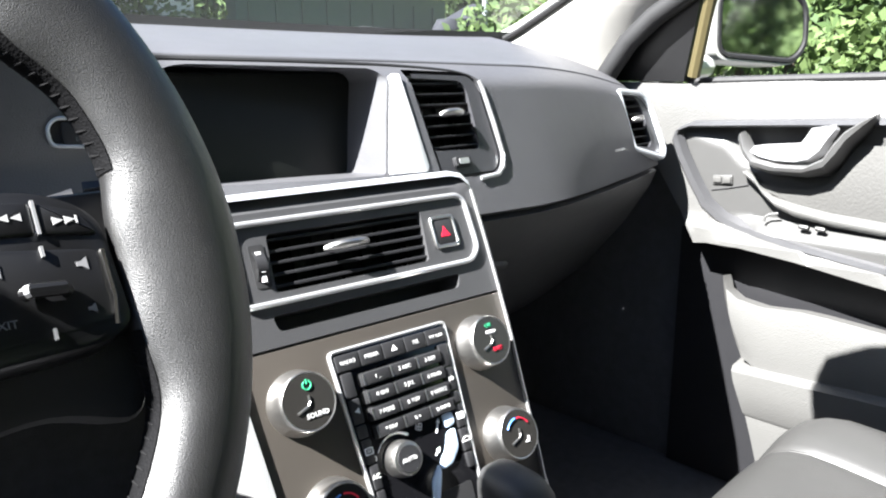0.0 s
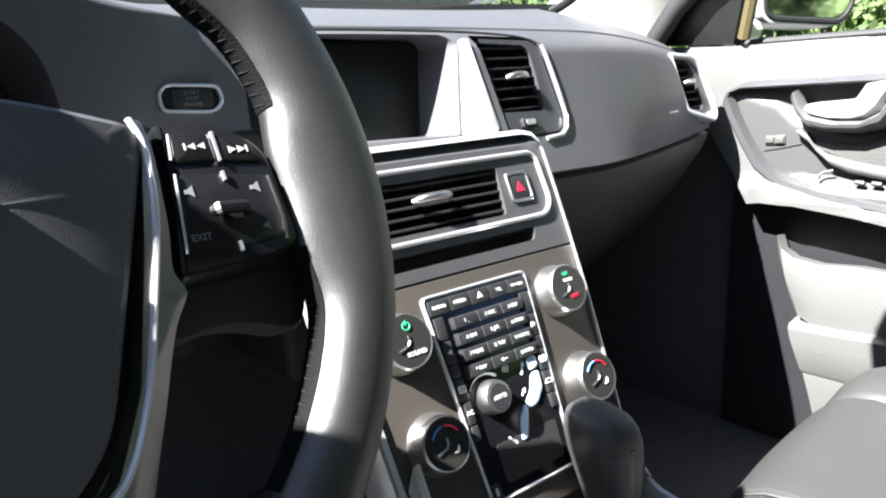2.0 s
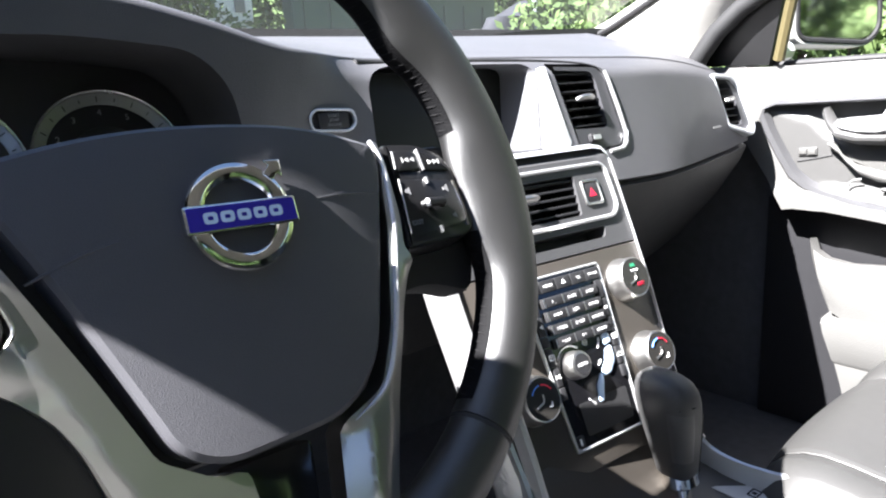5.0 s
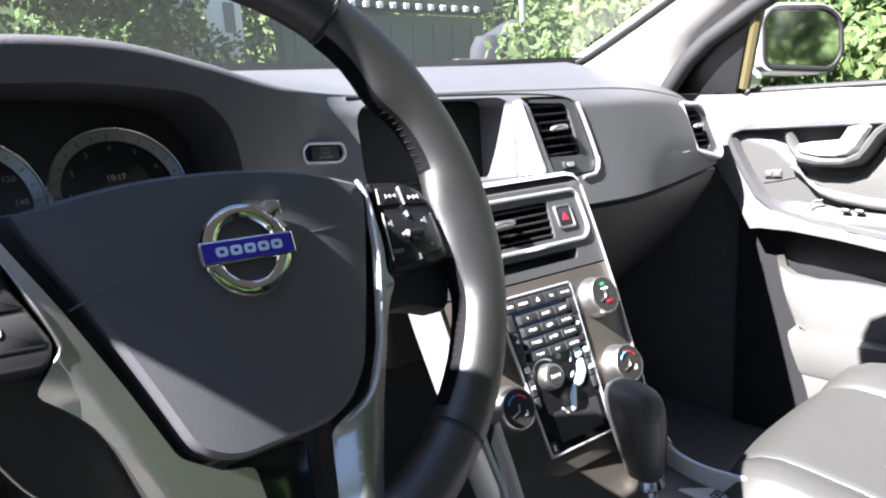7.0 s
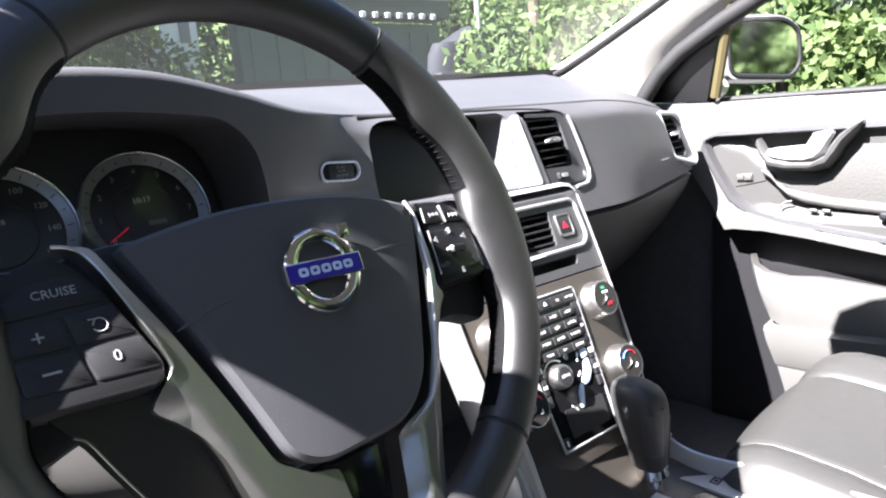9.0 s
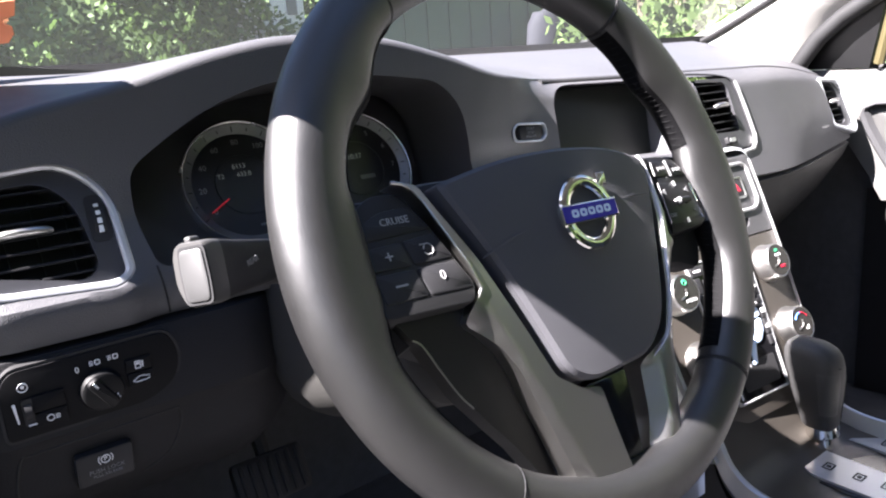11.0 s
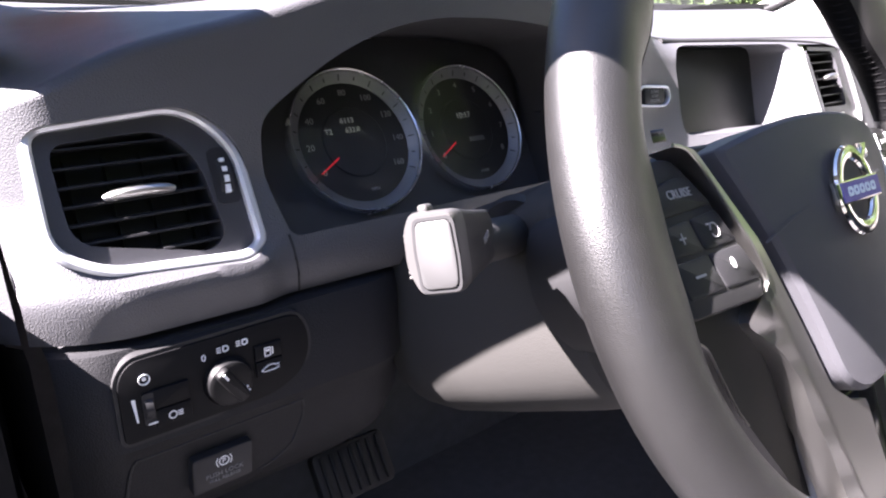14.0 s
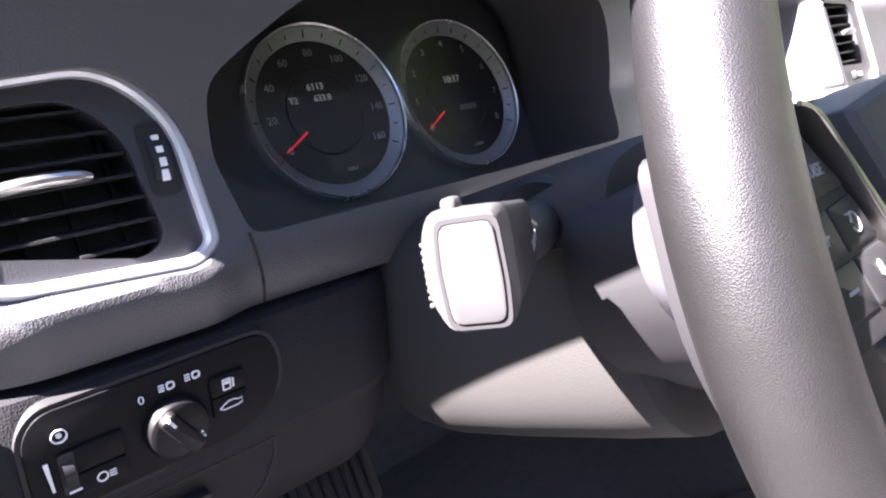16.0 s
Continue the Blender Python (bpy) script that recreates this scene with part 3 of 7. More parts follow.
# unseen cabin side, added to hold back sky light; its window lets some in
bm = bmesh.new()
box(bm, (-0.335, -0.72, 0.88), (0.03, 0.82, 0.60), None, 0.01)
for y, w in ((-0.37, 0.12), (-1.06, 0.14)):
    box(bm, (-0.335, y, 1.43), (0.03, w, 0.50))
tagged(part("wall_left_rear", bm, DOOR_DARK), "plain grey side of the cabin behind the driver's door", "wall", kind="structure")
bm = bmesh.new()
box(bm, (-0.335, -0.71, 1.43), (0.005, 0.56, 0.50))
tagged(part("window_left_rear", bm, WINDSHIELD), "tinted rear side window", "window", kind="structure").visible_shadow = False
# unseen roof rails, added to close the gaps where sky light leaked in
for name, s in (("trim_roof_rail_left", -1), ("trim_roof_rail_right", 1)):
    bm = bmesh.new()
    rows = []
    for y, z in ((0.10, 1.555), (-0.15, 1.60), (-0.6, 1.625), (-1.12, 1.62)):
        rows.append([Vector((0.387 + s * a, y, z + b)) for a, b in ((0.53, 0.12), (0.53, 0.06), (0.585, 0.012), (0.645, 0.0), (0.67, 0.02), (0.60, 0.12))])
    loft(bm, rows, close=True, caps=True)
    tagged(part(name, bm, HEADLINER), "light fabric-covered roof rail over the door", "roof rail", kind="structure")


# ---- steering wheel ----
W = plane_frame(Vector((0.056, 0.369, 1.186)), 21.5, 2.0, -2.5)
wheel = thing("steering_wheel", W.translation, "black leather three-spoke steering wheel with satin silver trim", "steering wheel")


def wpt(u, v, n=0.0):
    return W @ Vector((u, v, n))


RIM_R, RIM_W, RIM_D, RIM_V = 0.1805, 0.0186, 0.0172, -0.006


def flare(d):
    """How far the rim swells inwards at d degrees from the right: thumb rests above, and grips beside the key pads."""
    d = d % 360
    d = d if d < 180 else d - 360
    if abs(d) > 90:
        d = 180 - d if d > 0 else -180 - d
    return 0.011 * math.exp(-((d - 35) / 9) ** 2) + 0.004 * math.exp(-((d - 18) / 8) ** 2) + 0.012 * math.exp(-(abs(d + 2) / 14) ** 4)


def rim_arc(a0, a1, name, grow=0.0, seg=64, label=""):
    """A stretch of the rim between two angles, degrees from the right."""
    bm = bmesh.new()
    rings = []
    full = a1 - a0 >= 359.9
    k = seg + (0 if full else 1)
    for i in range(k):
        a = radians(a0 + (a1 - a0) * i / seg)
        d = math.degrees(a) % 360
        r1, r2 = RIM_W + grow, RIM_D + grow
        c, s = math.cos(a), math.sin(a)
        ring = []
        for j in range(28):
            b = 2 * math.pi * j / 28
            rr = RIM_R + r1 * math.cos(b) - flare(d) * max(0.0, -math.cos(b)) ** 2.2
            ring.append(wpt(rr * c, RIM_V + rr * s, r2 * math.sin(b) + 0.003))
        rings.append(ring)
    if full:
        rings.append(rings[0])
    loft(bm, rings, close=True, caps=not full)
    return part(name, bm, LEATHER, wheel, label)


rim_arc(54.5, 125.5, "rim_top", label="smooth upper leather rim section")
rim_arc(-48.5, 53.5, "rim_right", 0.0006)
rim_arc(126.5, 233.5, "rim_left", 0.0006)
rim_arc(234.5, 310.5, "rim_bottom")
# the seams between the leather sections
for a in (54, 126, 234, 311):
    bm = bmesh.new()
    c, s = math.cos(radians(a)), math.sin(radians(a))
    ring = [wpt((RIM_R + 0.0173 * math.cos(b)) * c, RIM_V + (RIM_R + 0.0173 * math.cos(b)) * s, 0.0159 * math.sin(b) + 0.003) for b in [2 * math.pi * j / 24 for j in range(24)]]
    tube(bm, ring, 0.0022, 6, closed=True)
    part("seam", bm, BLACK, wheel)

# airbag cover
AB = rounded([(-0.0925, 0.012), (-0.098, 0.027), (-0.05, 0.0365), (0.0, 0.0385), (0.05, 0.036), (0.094, 0.026), (0.096, 0.012), (0.062, -0.088), (0.036, -0.1085), (-0.026, -0.1115), (-0.0445, -0.1010), (-0.0605, -0.060), (-0.0775, -0.020)], [0.008, 0.010, 0.03, 0.03, 0.03, 0.012, 0.012, 0.02, 0.02, 0.016, 0.02, 0.03, 0.03], 5)


def ab_height(u, v):
    """The cover's crowned face."""
    h = 0.022 - 1.3 * u * u
    h -= (1.9 if v > 0.0 else 0.20) * v * v + 0.03 * (math.sqrt(v * v + 0.0016) - 0.04)
    return h


bm = bmesh.new()
loops = sheet(bm, shrink(AB, 0.004), [], lambda u, v: wpt(u, v, ab_height(u, v)), 0.006)
nxt = skirt(bm, loops[0], lambda c: (W.to_3x3() @ Vector((0, 0, -0.0035))) + (c - wpt(0.0, -0.03, 0)) * 0.035)
skirt(bm, nxt, lambda c: W.to_3x3() @ Vector((0, 0, -0.026)))
airbag = part("airbag_cover", bm, AIRBAG, wheel, "grained black airbag cover")
# moulded crease on both sides of the badge
for pts in ([(-0.082, -0.022), (-0.062, -0.0145), (-0.042, -0.0105)], [(0.042, -0.004), (0.062, -0.0025), (0.086, -0.003)]):
    bm = bmesh.new()
    tube(bm, [wpt(u, v, ab_height(u, v) - 0.0004) for u, v in pts], [0.0005, 0.0013, 0.0006], 6)
    part("crease", bm, AIRBAG, airbag)

# hub behind the cover
bm = bmesh.new()
prism(bm, rounded([(-0.150, 0.020), (-0.10, 0.032), (0.10, 0.032), (0.150, 0.018), (0.150, -0.020), (0.10, -0.045), (0.055, -0.11), (-0.06, -0.11), (-0.10, -0.05), (-0.150, -0.034)], 0.015, 4), W, -0.035, -0.006, 0.006)
part("hub", bm, BLACK, wheel)

# moulded back of the hub, which reaches out behind the side spokes
HB = rounded([(-0.128, 0.026), (-0.141, 0.004), (-0.141, -0.018), (-0.122, -0.043), (-0.07, -0.070), (0.07, -0.070), (0.122, -0.043), (0.141, -0.018), (0.141, 0.004), (0.128, 0.026), (0.06, 0.034), (-0.06, 0.034)], 0.02, 4)
bm = bmesh.new()
loft(bm, [[wpt(q[0], q[1], n) for q in shrink(HB, d)] for d, n in ((0.012, -0.014), (0.002, -0.020), (0.0, -0.030), (0.0, -0.048), (0.003, -0.056), (0.010, -0.061))], close=True, caps=True)
part("hub_back", bm, AIRBAG, wheel, "charcoal moulded back of the hub")

# dark leather-covered backs of the side spokes
for s in (-1, 1):
    bm = bmesh.new()
    prism(bm, rounded([(s * 0.085, 0.024), (s * 0.166, 0.028), (s * 0.168, -0.030), (s * 0.152, -0.068), (s * 0.120, -0.056), (s * 0.092, -0.060)], [0.01, 0.01, 0.02, 0.01, 0.02, 0.01], 4), W, -0.030, -0.008, 0.006)
    part("spoke_back", bm, BLACK, wheel)

# silver trims that frame the cover
SPOKE = material("satin_spoke_metal", (0.50, 0.49, 0.47), 0.32, 1.0, vary=0.02, rvar=0.012)
TL = [(-0.1245, 0.0310), (-0.108, 0.0285), (-0.1005, 0.012), (-0.0930, -0.004), (-0.0845, -0.022), (-0.0660, -0.062), (-0.0500, -0.100), (-0.030, -0.1135), (-0.0155, -0.1155), (-0.0135, -0.133), (-0.009, -0.163), (-0.004, -0.186), (-0.044, -0.186), (-0.052, -0.158), (-0.058, -0.137), (-0.0627, -0.1227), (-0.0685, -0.1055), (-0.074, -0.0886), (-0.081, -0.075), (-0.091, -0.0635), (-0.1010, -0.0550), (-0.0932, -0.0445), (-0.0884, -0.0376), (-0.0913, -0.0263), (-0.0970, -0.0108), (-0.1022, 0.0042), (-0.1078, 0.018), (-0.1145, 0.0275)]


def trim_height(u, v):
    h = 0.012 - 0.02 * max(0, -v - 0.03) - 0.15 * max(0.0, v + 0.02)
    if u < 0:
        # the outer side falls away from a long ridge
        ridge = spline([(-0.186, -0.030), (-0.148, -0.0473), (-0.118, -0.0578), (-0.083, -0.0707), (-0.067, -0.0776), (-0.051, -0.0842), (-0.040, -0.088)], v)
        h -= 0.55 * max(0.0, ridge - u) * min(1.0, max(0.0, (-v - 0.036) / 0.025))
        d = 1.0
    else:
        e = u - spline([(-0.186, 0.014), (-0.150, 0.030), (-0.112, 0.036), (-0.100, 0.060)], v)
        if e < 0.013:
            h -= 0.009 * (1 - max(0.0, e) / 0.013) * min(1.0, max(0.0, (-v - 0.104) / 0.012))
        d = spline([(-0.18, 0.050), (-0.15, 0.058), (-0.112, 0.070), (-0.070, 0.086), (-0.045, 0.100), (-0.03, 0.13)], v) - u
    if d < 0.009:
        h -= 0.005 * (1 - max(0.0, d) / 0.009) * min(1.0, max(0.0, (-v - 0.036) / 0.012))
    return h


def trim_plate(name, poly, parent, mat, label=""):
    bm = bmesh.new()
    lp = sheet(bm, poly, [], lambda u, v: wpt(u, v, trim_height(u, v)), 0.0022)
    nx = skirt(bm, lp[0], lambda c: W.to_3x3() @ Vector((0, 0, -0.003)))
    skirt(bm, nx, lambda c: W.to_3x3() @ Vector((0, 0, -0.012)))
    return part(name, bm, mat, parent, label)


trim_plate("spoke_trim_left", rounded(TL, 0.004, 2), wheel, SPOKE, "satin silver lower-left spoke trim")
TR = [(0.0955, 0.0275), (0.0990, 0.0270), (0.1005, 0.016), (0.0975, -0.014), (0.094, -0.034), (0.099, -0.042), (0.092, -0.052), (0.086, -0.070), (0.070, -0.112), (0.058, -0.150), (0.050, -0.180), (0.014, -0.186), (0.030, -0.150), (0.036, -0.112), (0.060, -0.100), (0.074, -0.072), (0.0925, 0.000), (0.0965, 0.014)]
trim_plate("spoke_trim_right", rounded(TR, 0.004, 2), wheel, SPOKE, "satin silver lower-right spoke trim")
EDGE = material("bright_silver_edging", (0.55, 0.55, 0.57), 0.35, 0.35, vary=0.02)
# satin web from button panel to left trim; shade put into its dark colour
WEB = material("shaded_web", (0.022, 0.021, 0.019), 0.5, 0.4, vary=0.05, rvar=0.02)
WL = rounded([(-0.1475, -0.040), (-0.094, -0.042), (-0.099, -0.0545), (-0.089, -0.0640), (-0.079, -0.076), (-0.072, -0.0892), (-0.0665, -0.106), (-0.0607, -0.123), (-0.056, -0.1375), (-0.050, -0.158), (-0.043, -0.182), (-0.052, -0.178), (-0.062, -0.155), (-0.075, -0.135), (-0.093, -0.1135), (-0.110, -0.0925), (-0.119, -0.077), (-0.128, -0.0605), (-0.134, -0.0557), (-0.141, -0.046)], 0.003, 2)


def web_point(u, v):
    return wpt(u, v, 0.0030 - 0.14 * max(0, -v - 0.03))


bm = bmesh.new()
lp = sheet(bm, WL, [], web_point, 0.005)
nx = skirt(bm, lp[0], lambda c: W.to_3x3() @ Vector((0, 0, -0.002)))
skirt(bm, nx, lambda c: W.to_3x3() @ Vector((0, 0, -0.012)))
part("spoke_web", bm, WEB, wheel, "satin web of the left spoke, shade put into its dark colour")
bm = bmesh.new()
tube(bm, [web_point(u, v) for u, v in flow([(-0.134, -0.0557), (-0.128, -0.0605), (-0.119, -0.077), (-0.110, -0.0925), (-0.102, -0.1025)])], 0.0006, 6)
part("web_edge", bm, SPOKE, wheel, "thin bright lower edge of the web")
# bright edging of the cover
for pts in ([(-0.1245, 0.0310), (-0.1150, 0.0280), (-0.1080, 0.018), (-0.1025, 0.0042), (-0.0970, -0.0108), (-0.0915, -0.0263), (-0.0886, -0.0376), (-0.0922, -0.0430)], [(0.0945, 0.0275), (0.0972, 0.0180), (0.0965, 0.006), (0.0935, -0.012), (0.085, -0.044), (0.076, -0.074), (0.062, -0.100), (0.040, -0.1115)]):
    bm = bmesh.new()
    line = [wpt(u, v, 0.0125 - 0.02 * max(0, -v - 0.03) - 0.15 * max(0.0, v + 0.02)) for u, v in flow(pts)]
    tube(bm, line, [(0.0009 if pts[0][0] < 0 else 0.0014) * min(1.0, 0.25 + (len(line) - 1 - i) / 8) for i in range(len(line))], 8)
    part("edging", bm, SPOKE if pts[0][0] < 0 else EDGE, wheel, "bright silver edging")
# dark opening between the lower spokes
bm = bmesh.new()
prism(bm, rounded([(-0.022, -0.113), (0.020, -0.113), (0.012, -0.182), (-0.004, -0.186)], 0.004, 3), W, -0.012, 0.002, 0.001)
part("spoke_inlay", bm, GLOSS, wheel)

# button panels on both sides, their lower ends tilted towards the driver
PAD_L = W @ Matrix.Translation((0, 0, -0.0010)) @ Matrix.Rotation(radians(-10.8), 4, "X")
PAD_R = W @ Matrix.Translation((0, 0, 0.0031)) @ Matrix.Rotation(radians(-8.5), 4, "X")


def padpt(u, v, n=0.0):
    return PADF @ Vector((u, v, n))


PADF = PAD_L
BL = rounded([(-0.158, 0.012), (-0.137, 0.0265), (-0.120, 0.0255), (-0.1065, 0.006), (-0.0905, -0.036), (-0.0945, -0.046), (-0.155, -0.044)], [0.012, 0.01, 0.006, 0.01, 0.004, 0.004, 0.006], 4)
bm = bmesh.new()
prism(bm, BL, PADF, -0.014, 0.0054, 0.0015)
panel_l = part("button_panel", bm, BLACK, wheel)
PADF = PAD_R
BR = rounded([(0.103, 0.026), (0.130, 0.025), (0.148, 0.014), (0.150, -0.030), (0.140, -0.036), (0.096, -0.038), (0.100, -0.020), (0.107, 0.012)], [0.004, 0.012, 0.01, 0.006, 0.006, 0.004, 0.01, 0.01], 4)
bm = bmesh.new()
prism(bm, BR, PADF, -0.014, 0.004, 0.003)
KEY_GLOSS = material("gloss_black_key", (0.006, 0.006, 0.0065), 0.3, vary=0.1, spec=0.35)
panel_r = part("button_panel", bm, KEY_GLOSS, wheel)


def wkey(poly, parent, h, mat=KEY, r=0.002):
    bm = bmesh.new()
    prism(bm, rounded(poly, r, 3), PADF, h - 0.006, h, 0.0014)
    return part("button", bm, mat, parent)


KEYPRINT = material("key_print", (0.32, 0.32, 0.32), 0.6, vary=0.03, spec=0.2)
HK = 0.0064
PADF = PAD_L
k1 = wkey([(-0.152, -0.001), (-0.152, 0.008), (-0.136, 0.0155), (-0.117, 0.0165), (-0.107, 0.004), (-0.1055, 0.001)], panel_l, HK, r=0.005)
k2 = wkey([(-0.152, -0.0185), (-0.1515, -0.0045), (-0.1285, -0.0033), (-0.1265, -0.0185)], panel_l, HK)
k3 = wkey([(-0.1255, -0.0185), (-0.1275, -0.0033), (-0.1045, -0.0017), (-0.0980, -0.0185)], panel_l, HK)
k4 = wkey([(-0.151, -0.0365), (-0.152, -0.0200), (-0.1260, -0.0200), (-0.1230, -0.0370)], panel_l, HK)
k5 = wkey([(-0.1220, -0.0370), (-0.1250, -0.0200), (-0.0975, -0.0200), (-0.0915, -0.0355), (-0.093, -0.038)], panel_l, HK)
WF = raised(PADF, HK + 0.0004)
words("CRUISE", WF, -0.128, 0.0085, 0.0060, KEYPRINT, k1)
words("+", WF, -0.1395, -0.0115, 0.0105, KEYPRINT, k2)
bm = bmesh.new()
prism(bm, rect(-0.1385, -0.0280, 0.0078, 0.0011), WF, 0.0, 0.0003)
part("symbol", bm, KEYPRINT, k4)
words("0", WF, -0.1105, -0.0275, 0.0080, KEYPRINT, k5)
bm = bmesh.new()
tube(bm, [padpt(-0.1135 + 0.0034 * math.cos(a), -0.0108 + 0.0034 * math.sin(a), HK + 0.0003) for a in [radians(130 - i * 15) for i in range(20)]], 0.0004, 5)
tube(bm, [padpt(-0.1180, -0.0075, HK + 0.0003), padpt(-0.1150, -0.0076, HK + 0.0003), padpt(-0.1165, -0.0105, HK + 0.0003)], 0.0005, 5)
part("symbol", bm, KEYPRINT, k3)

HR = 0.0054
PADF = PAD_R
q1 = wkey([(0.107, 0.0075), (0.109, 0.0205), (0.1245, 0.0200), (0.1245, 0.0070)], panel_r, HR, mat=KEY_GLOSS)
q2 = wkey([(0.1265, 0.0068), (0.1265, 0.0195), (0.1400, 0.0150), (0.1450, 0.0050)], panel_r, HR, mat=KEY_GLOSS)
q3 = wkey([(0.101, -0.0320), (0.1065, 0.0040), (0.1440, 0.0000), (0.1440, -0.0290)], panel_r, HR - 0.001, r=0.004, mat=KEY_GLOSS)
bm = bmesh.new()
for u in (0.1135, 0.1175):
    prism(bm, [(u + 0.0035, 0.0125), (u + 0.0035, 0.0155), (u, 0.014)], PADF, HR, HR + 0.0004)
prism(bm, [(0.1125, 0.0125), (0.1132, 0.0125), (0.1132, 0.0155), (0.1125, 0.0155)], PADF, HR, HR + 0.0004)
part("symbol", bm, KEYPRINT, q1)
bm = bmesh.new()
for u in (0.1305, 0.1345):
    prism(bm, [(u, 0.0100), (u + 0.0035, 0.0115), (u, 0.0130)], PADF, HR, HR + 0.0004)
prism(bm, [(0.1381, 0.0100), (0.1388, 0.0100), (0.1388, 0.0130), (0.1381, 0.0130)], PADF, HR, HR + 0.0004)
part("symbol", bm, KEYPRINT, q2)
for u0, v0, u1, v1 in ((0.1062, 0.0090, 0.1080, 0.0200), (0.1010, -0.0290, 0.1058, 0.0030)):
    bm = bmesh.new()
    tube(bm, [padpt(u0, v0, HR - 0.0004), padpt(u1, v1, HR - 0.0004)], 0.0006, 6)
    part("edging", bm, SILVER, panel_r)
for u, v, h in ((0.1255, 0.0135, 0.013), (0.1248, 0.0005, 0.004), (0.1225, -0.0295, 0.004)):
    bm = bmesh.new()
    prism(bm, rect(u, v, 0.0010, h), PADF, HR - 0.002, HR + 0.0006)
    part("divider", bm, SILVER, panel_r)
bm = bmesh.new()
tube(bm, [padpt(0.1165, -0.0140, HR), padpt(0.1175, -0.0140, HR + 0.003), padpt(0.1280, -0.0145, HR + 0.003), padpt(0.1290, -0.0145, HR)], 0.0026, 10)
roller = part("thumb_roller", bm, KEY_GLOSS, panel_r)
bm = bmesh.new()
tube(bm, [padpt(0.1168, -0.0140, HR + 0.002), padpt(0.1182, -0.0140, HR + 0.0034)], 0.0026, 10)
part("cap", bm, SILVER, roller)
bm = bmesh.new()
tube(bm, [padpt(0.1445, -0.001, HR - 0.001), padpt(0.1448, -0.020, HR - 0.001), padpt(0.1430, -0.030, HR - 0.001)], 0.0011, 6)
part("edging", bm, CHROME, panel_r)
# speaker symbols and the exit word on the right pad
GREYPRINT = material("grey_print", (0.15, 0.15, 0.155), 0.5, vary=0.05)
for u, v, s in ((0.1095, -0.0045, 0.75), (0.1370, -0.0055, 0.75), (0.1365, -0.0225, 0.55)):
    bm = bmesh.new()
    prism(bm, [(u - 0.003 * s, v - 0.0012 * s), (u - 0.001 * s, v - 0.0012 * s), (u + 0.002 * s, v - 0.0034 * s), (u + 0.002 * s, v + 0.0034 * s), (u - 0.001 * s, v + 0.0012 * s), (u - 0.003 * s, v + 0.0012 * s)], PADF, HR - 0.002, HR - 0.0006)
    part("symbol", bm, GREYPRINT, q3)
words("EXIT", raised(PADF, HR - 0.0007), 0.1085, -0.0235, 0.0040, GREYPRINT, q3)

# badge: chrome ring with an arrow, and a blue bar
badge_h = ab_height(0, -0.01) + 0.0012
BF = raised(W, badge_h) @ Matrix.Translation((0.0025, -0.009, 0))
bm = bmesh.new()
ring = []
for i in range(64):
    a = 2 * math.pi * i / 64
    ring.append([BF @ Vector(((0.0205 + 0.0042 * math.cos(b)) * math.cos(a), (0.0205 + 0.0042 * math.cos(b)) * math.sin(a), 0.0016 + 0.0022 * math.sin(b))) for b in [2 * math.pi * j / 10 for j in range(10)]])
ring.append(ring[0])
loft(bm, ring, close=True)
prism(bm, [(0.0125, 0.0165), (0.0165, 0.0125), (0.0215, 0.0175), (0.0235, 0.0155), (0.0240, 0.0240), (0.0150, 0.0240), (0.0175, 0.0215)], BF, 0, 0.0034, 0.0008)
badge = part("badge", bm, CHROME, airbag, "round chrome badge with a blue bar")
bm = bmesh.new()
prism(bm, rect(0, 0, 0.0525, 0.0125, 0.001), BF, 0.0, 0.0042, 0.0008)
part("bar_frame", bm, CHROME, badge)
bm = bmesh.new()
prism(bm, rect(0, 0, 0.0500, 0.0102, 0.0006), BF, 0.0030, 0.0046)
bar = part("bar", bm, ENAMEL, badge)
# the lettering as plain silver shapes
for i in range(5):
    bm = bmesh.new()
    u = -0.0152 + 0.0076 * i
    ring_plate(bm, rect(u, 0, 0.0062, 0.0050, 0.0018, 4), rect(u, 0, 0.0026, 0.0018, 0.0006, 4), BF, 0.0044, 0.0049)
    part("mark", bm, PALE, bar)

# dark perforated lining along the inside of the rim, with a ladder of stitches
LINER = material("dark_perforated_leather", (0.0035, 0.0035, 0.004), 0.7, vary=0.3, scale=300, spec=0.08, grain=0.25, grain_size=900, kind="leather")
THREAD = material("black_thread", (0.008, 0.008, 0.0085), 0.8, vary=0.1, spec=0.1)


def rim_inside(d, b, lift):
    a = radians(d)
    rr = RIM_R + (RIM_W + 0.0006 + lift) * math.cos(b) - flare(d) * max(0.0, -math.cos(b)) ** 2.2
    return wpt(rr * math.cos(a), RIM_V + rr * math.sin(a), (RIM_D + 0.0006 + lift) * math.sin(b) + 0.003)


for a0, a1 in ((13, 53), (-46, -10), (127, 167), (190, 226)):
    k = int((a1 - a0) / 1.5)
    bm = bmesh.new()
    loft(bm, [[rim_inside(a0 + (a1 - a0) * i / k, radians(156 + 9 * j), 0.0005) for j in range(9)] for i in range(k + 1)])
    liner = part("rim_liner", bm, LINER, wheel, "dark perforated leather on the inside of the rim")
    for i in range(int((a1 - a0) / 1.9)):
        d = a0 + 1.0 + 1.9 * i
        bm = bmesh.new()
        tube(bm, [rim_inside(d + 0.3 * q, radians(180 + 9 * q), 0.0006) for q in (-1.6, -0.5, 0.5, 1.6)], [0.0002, 0.0005, 0.0005, 0.0002], 5)
        part("stitch", bm, THREAD, liner)


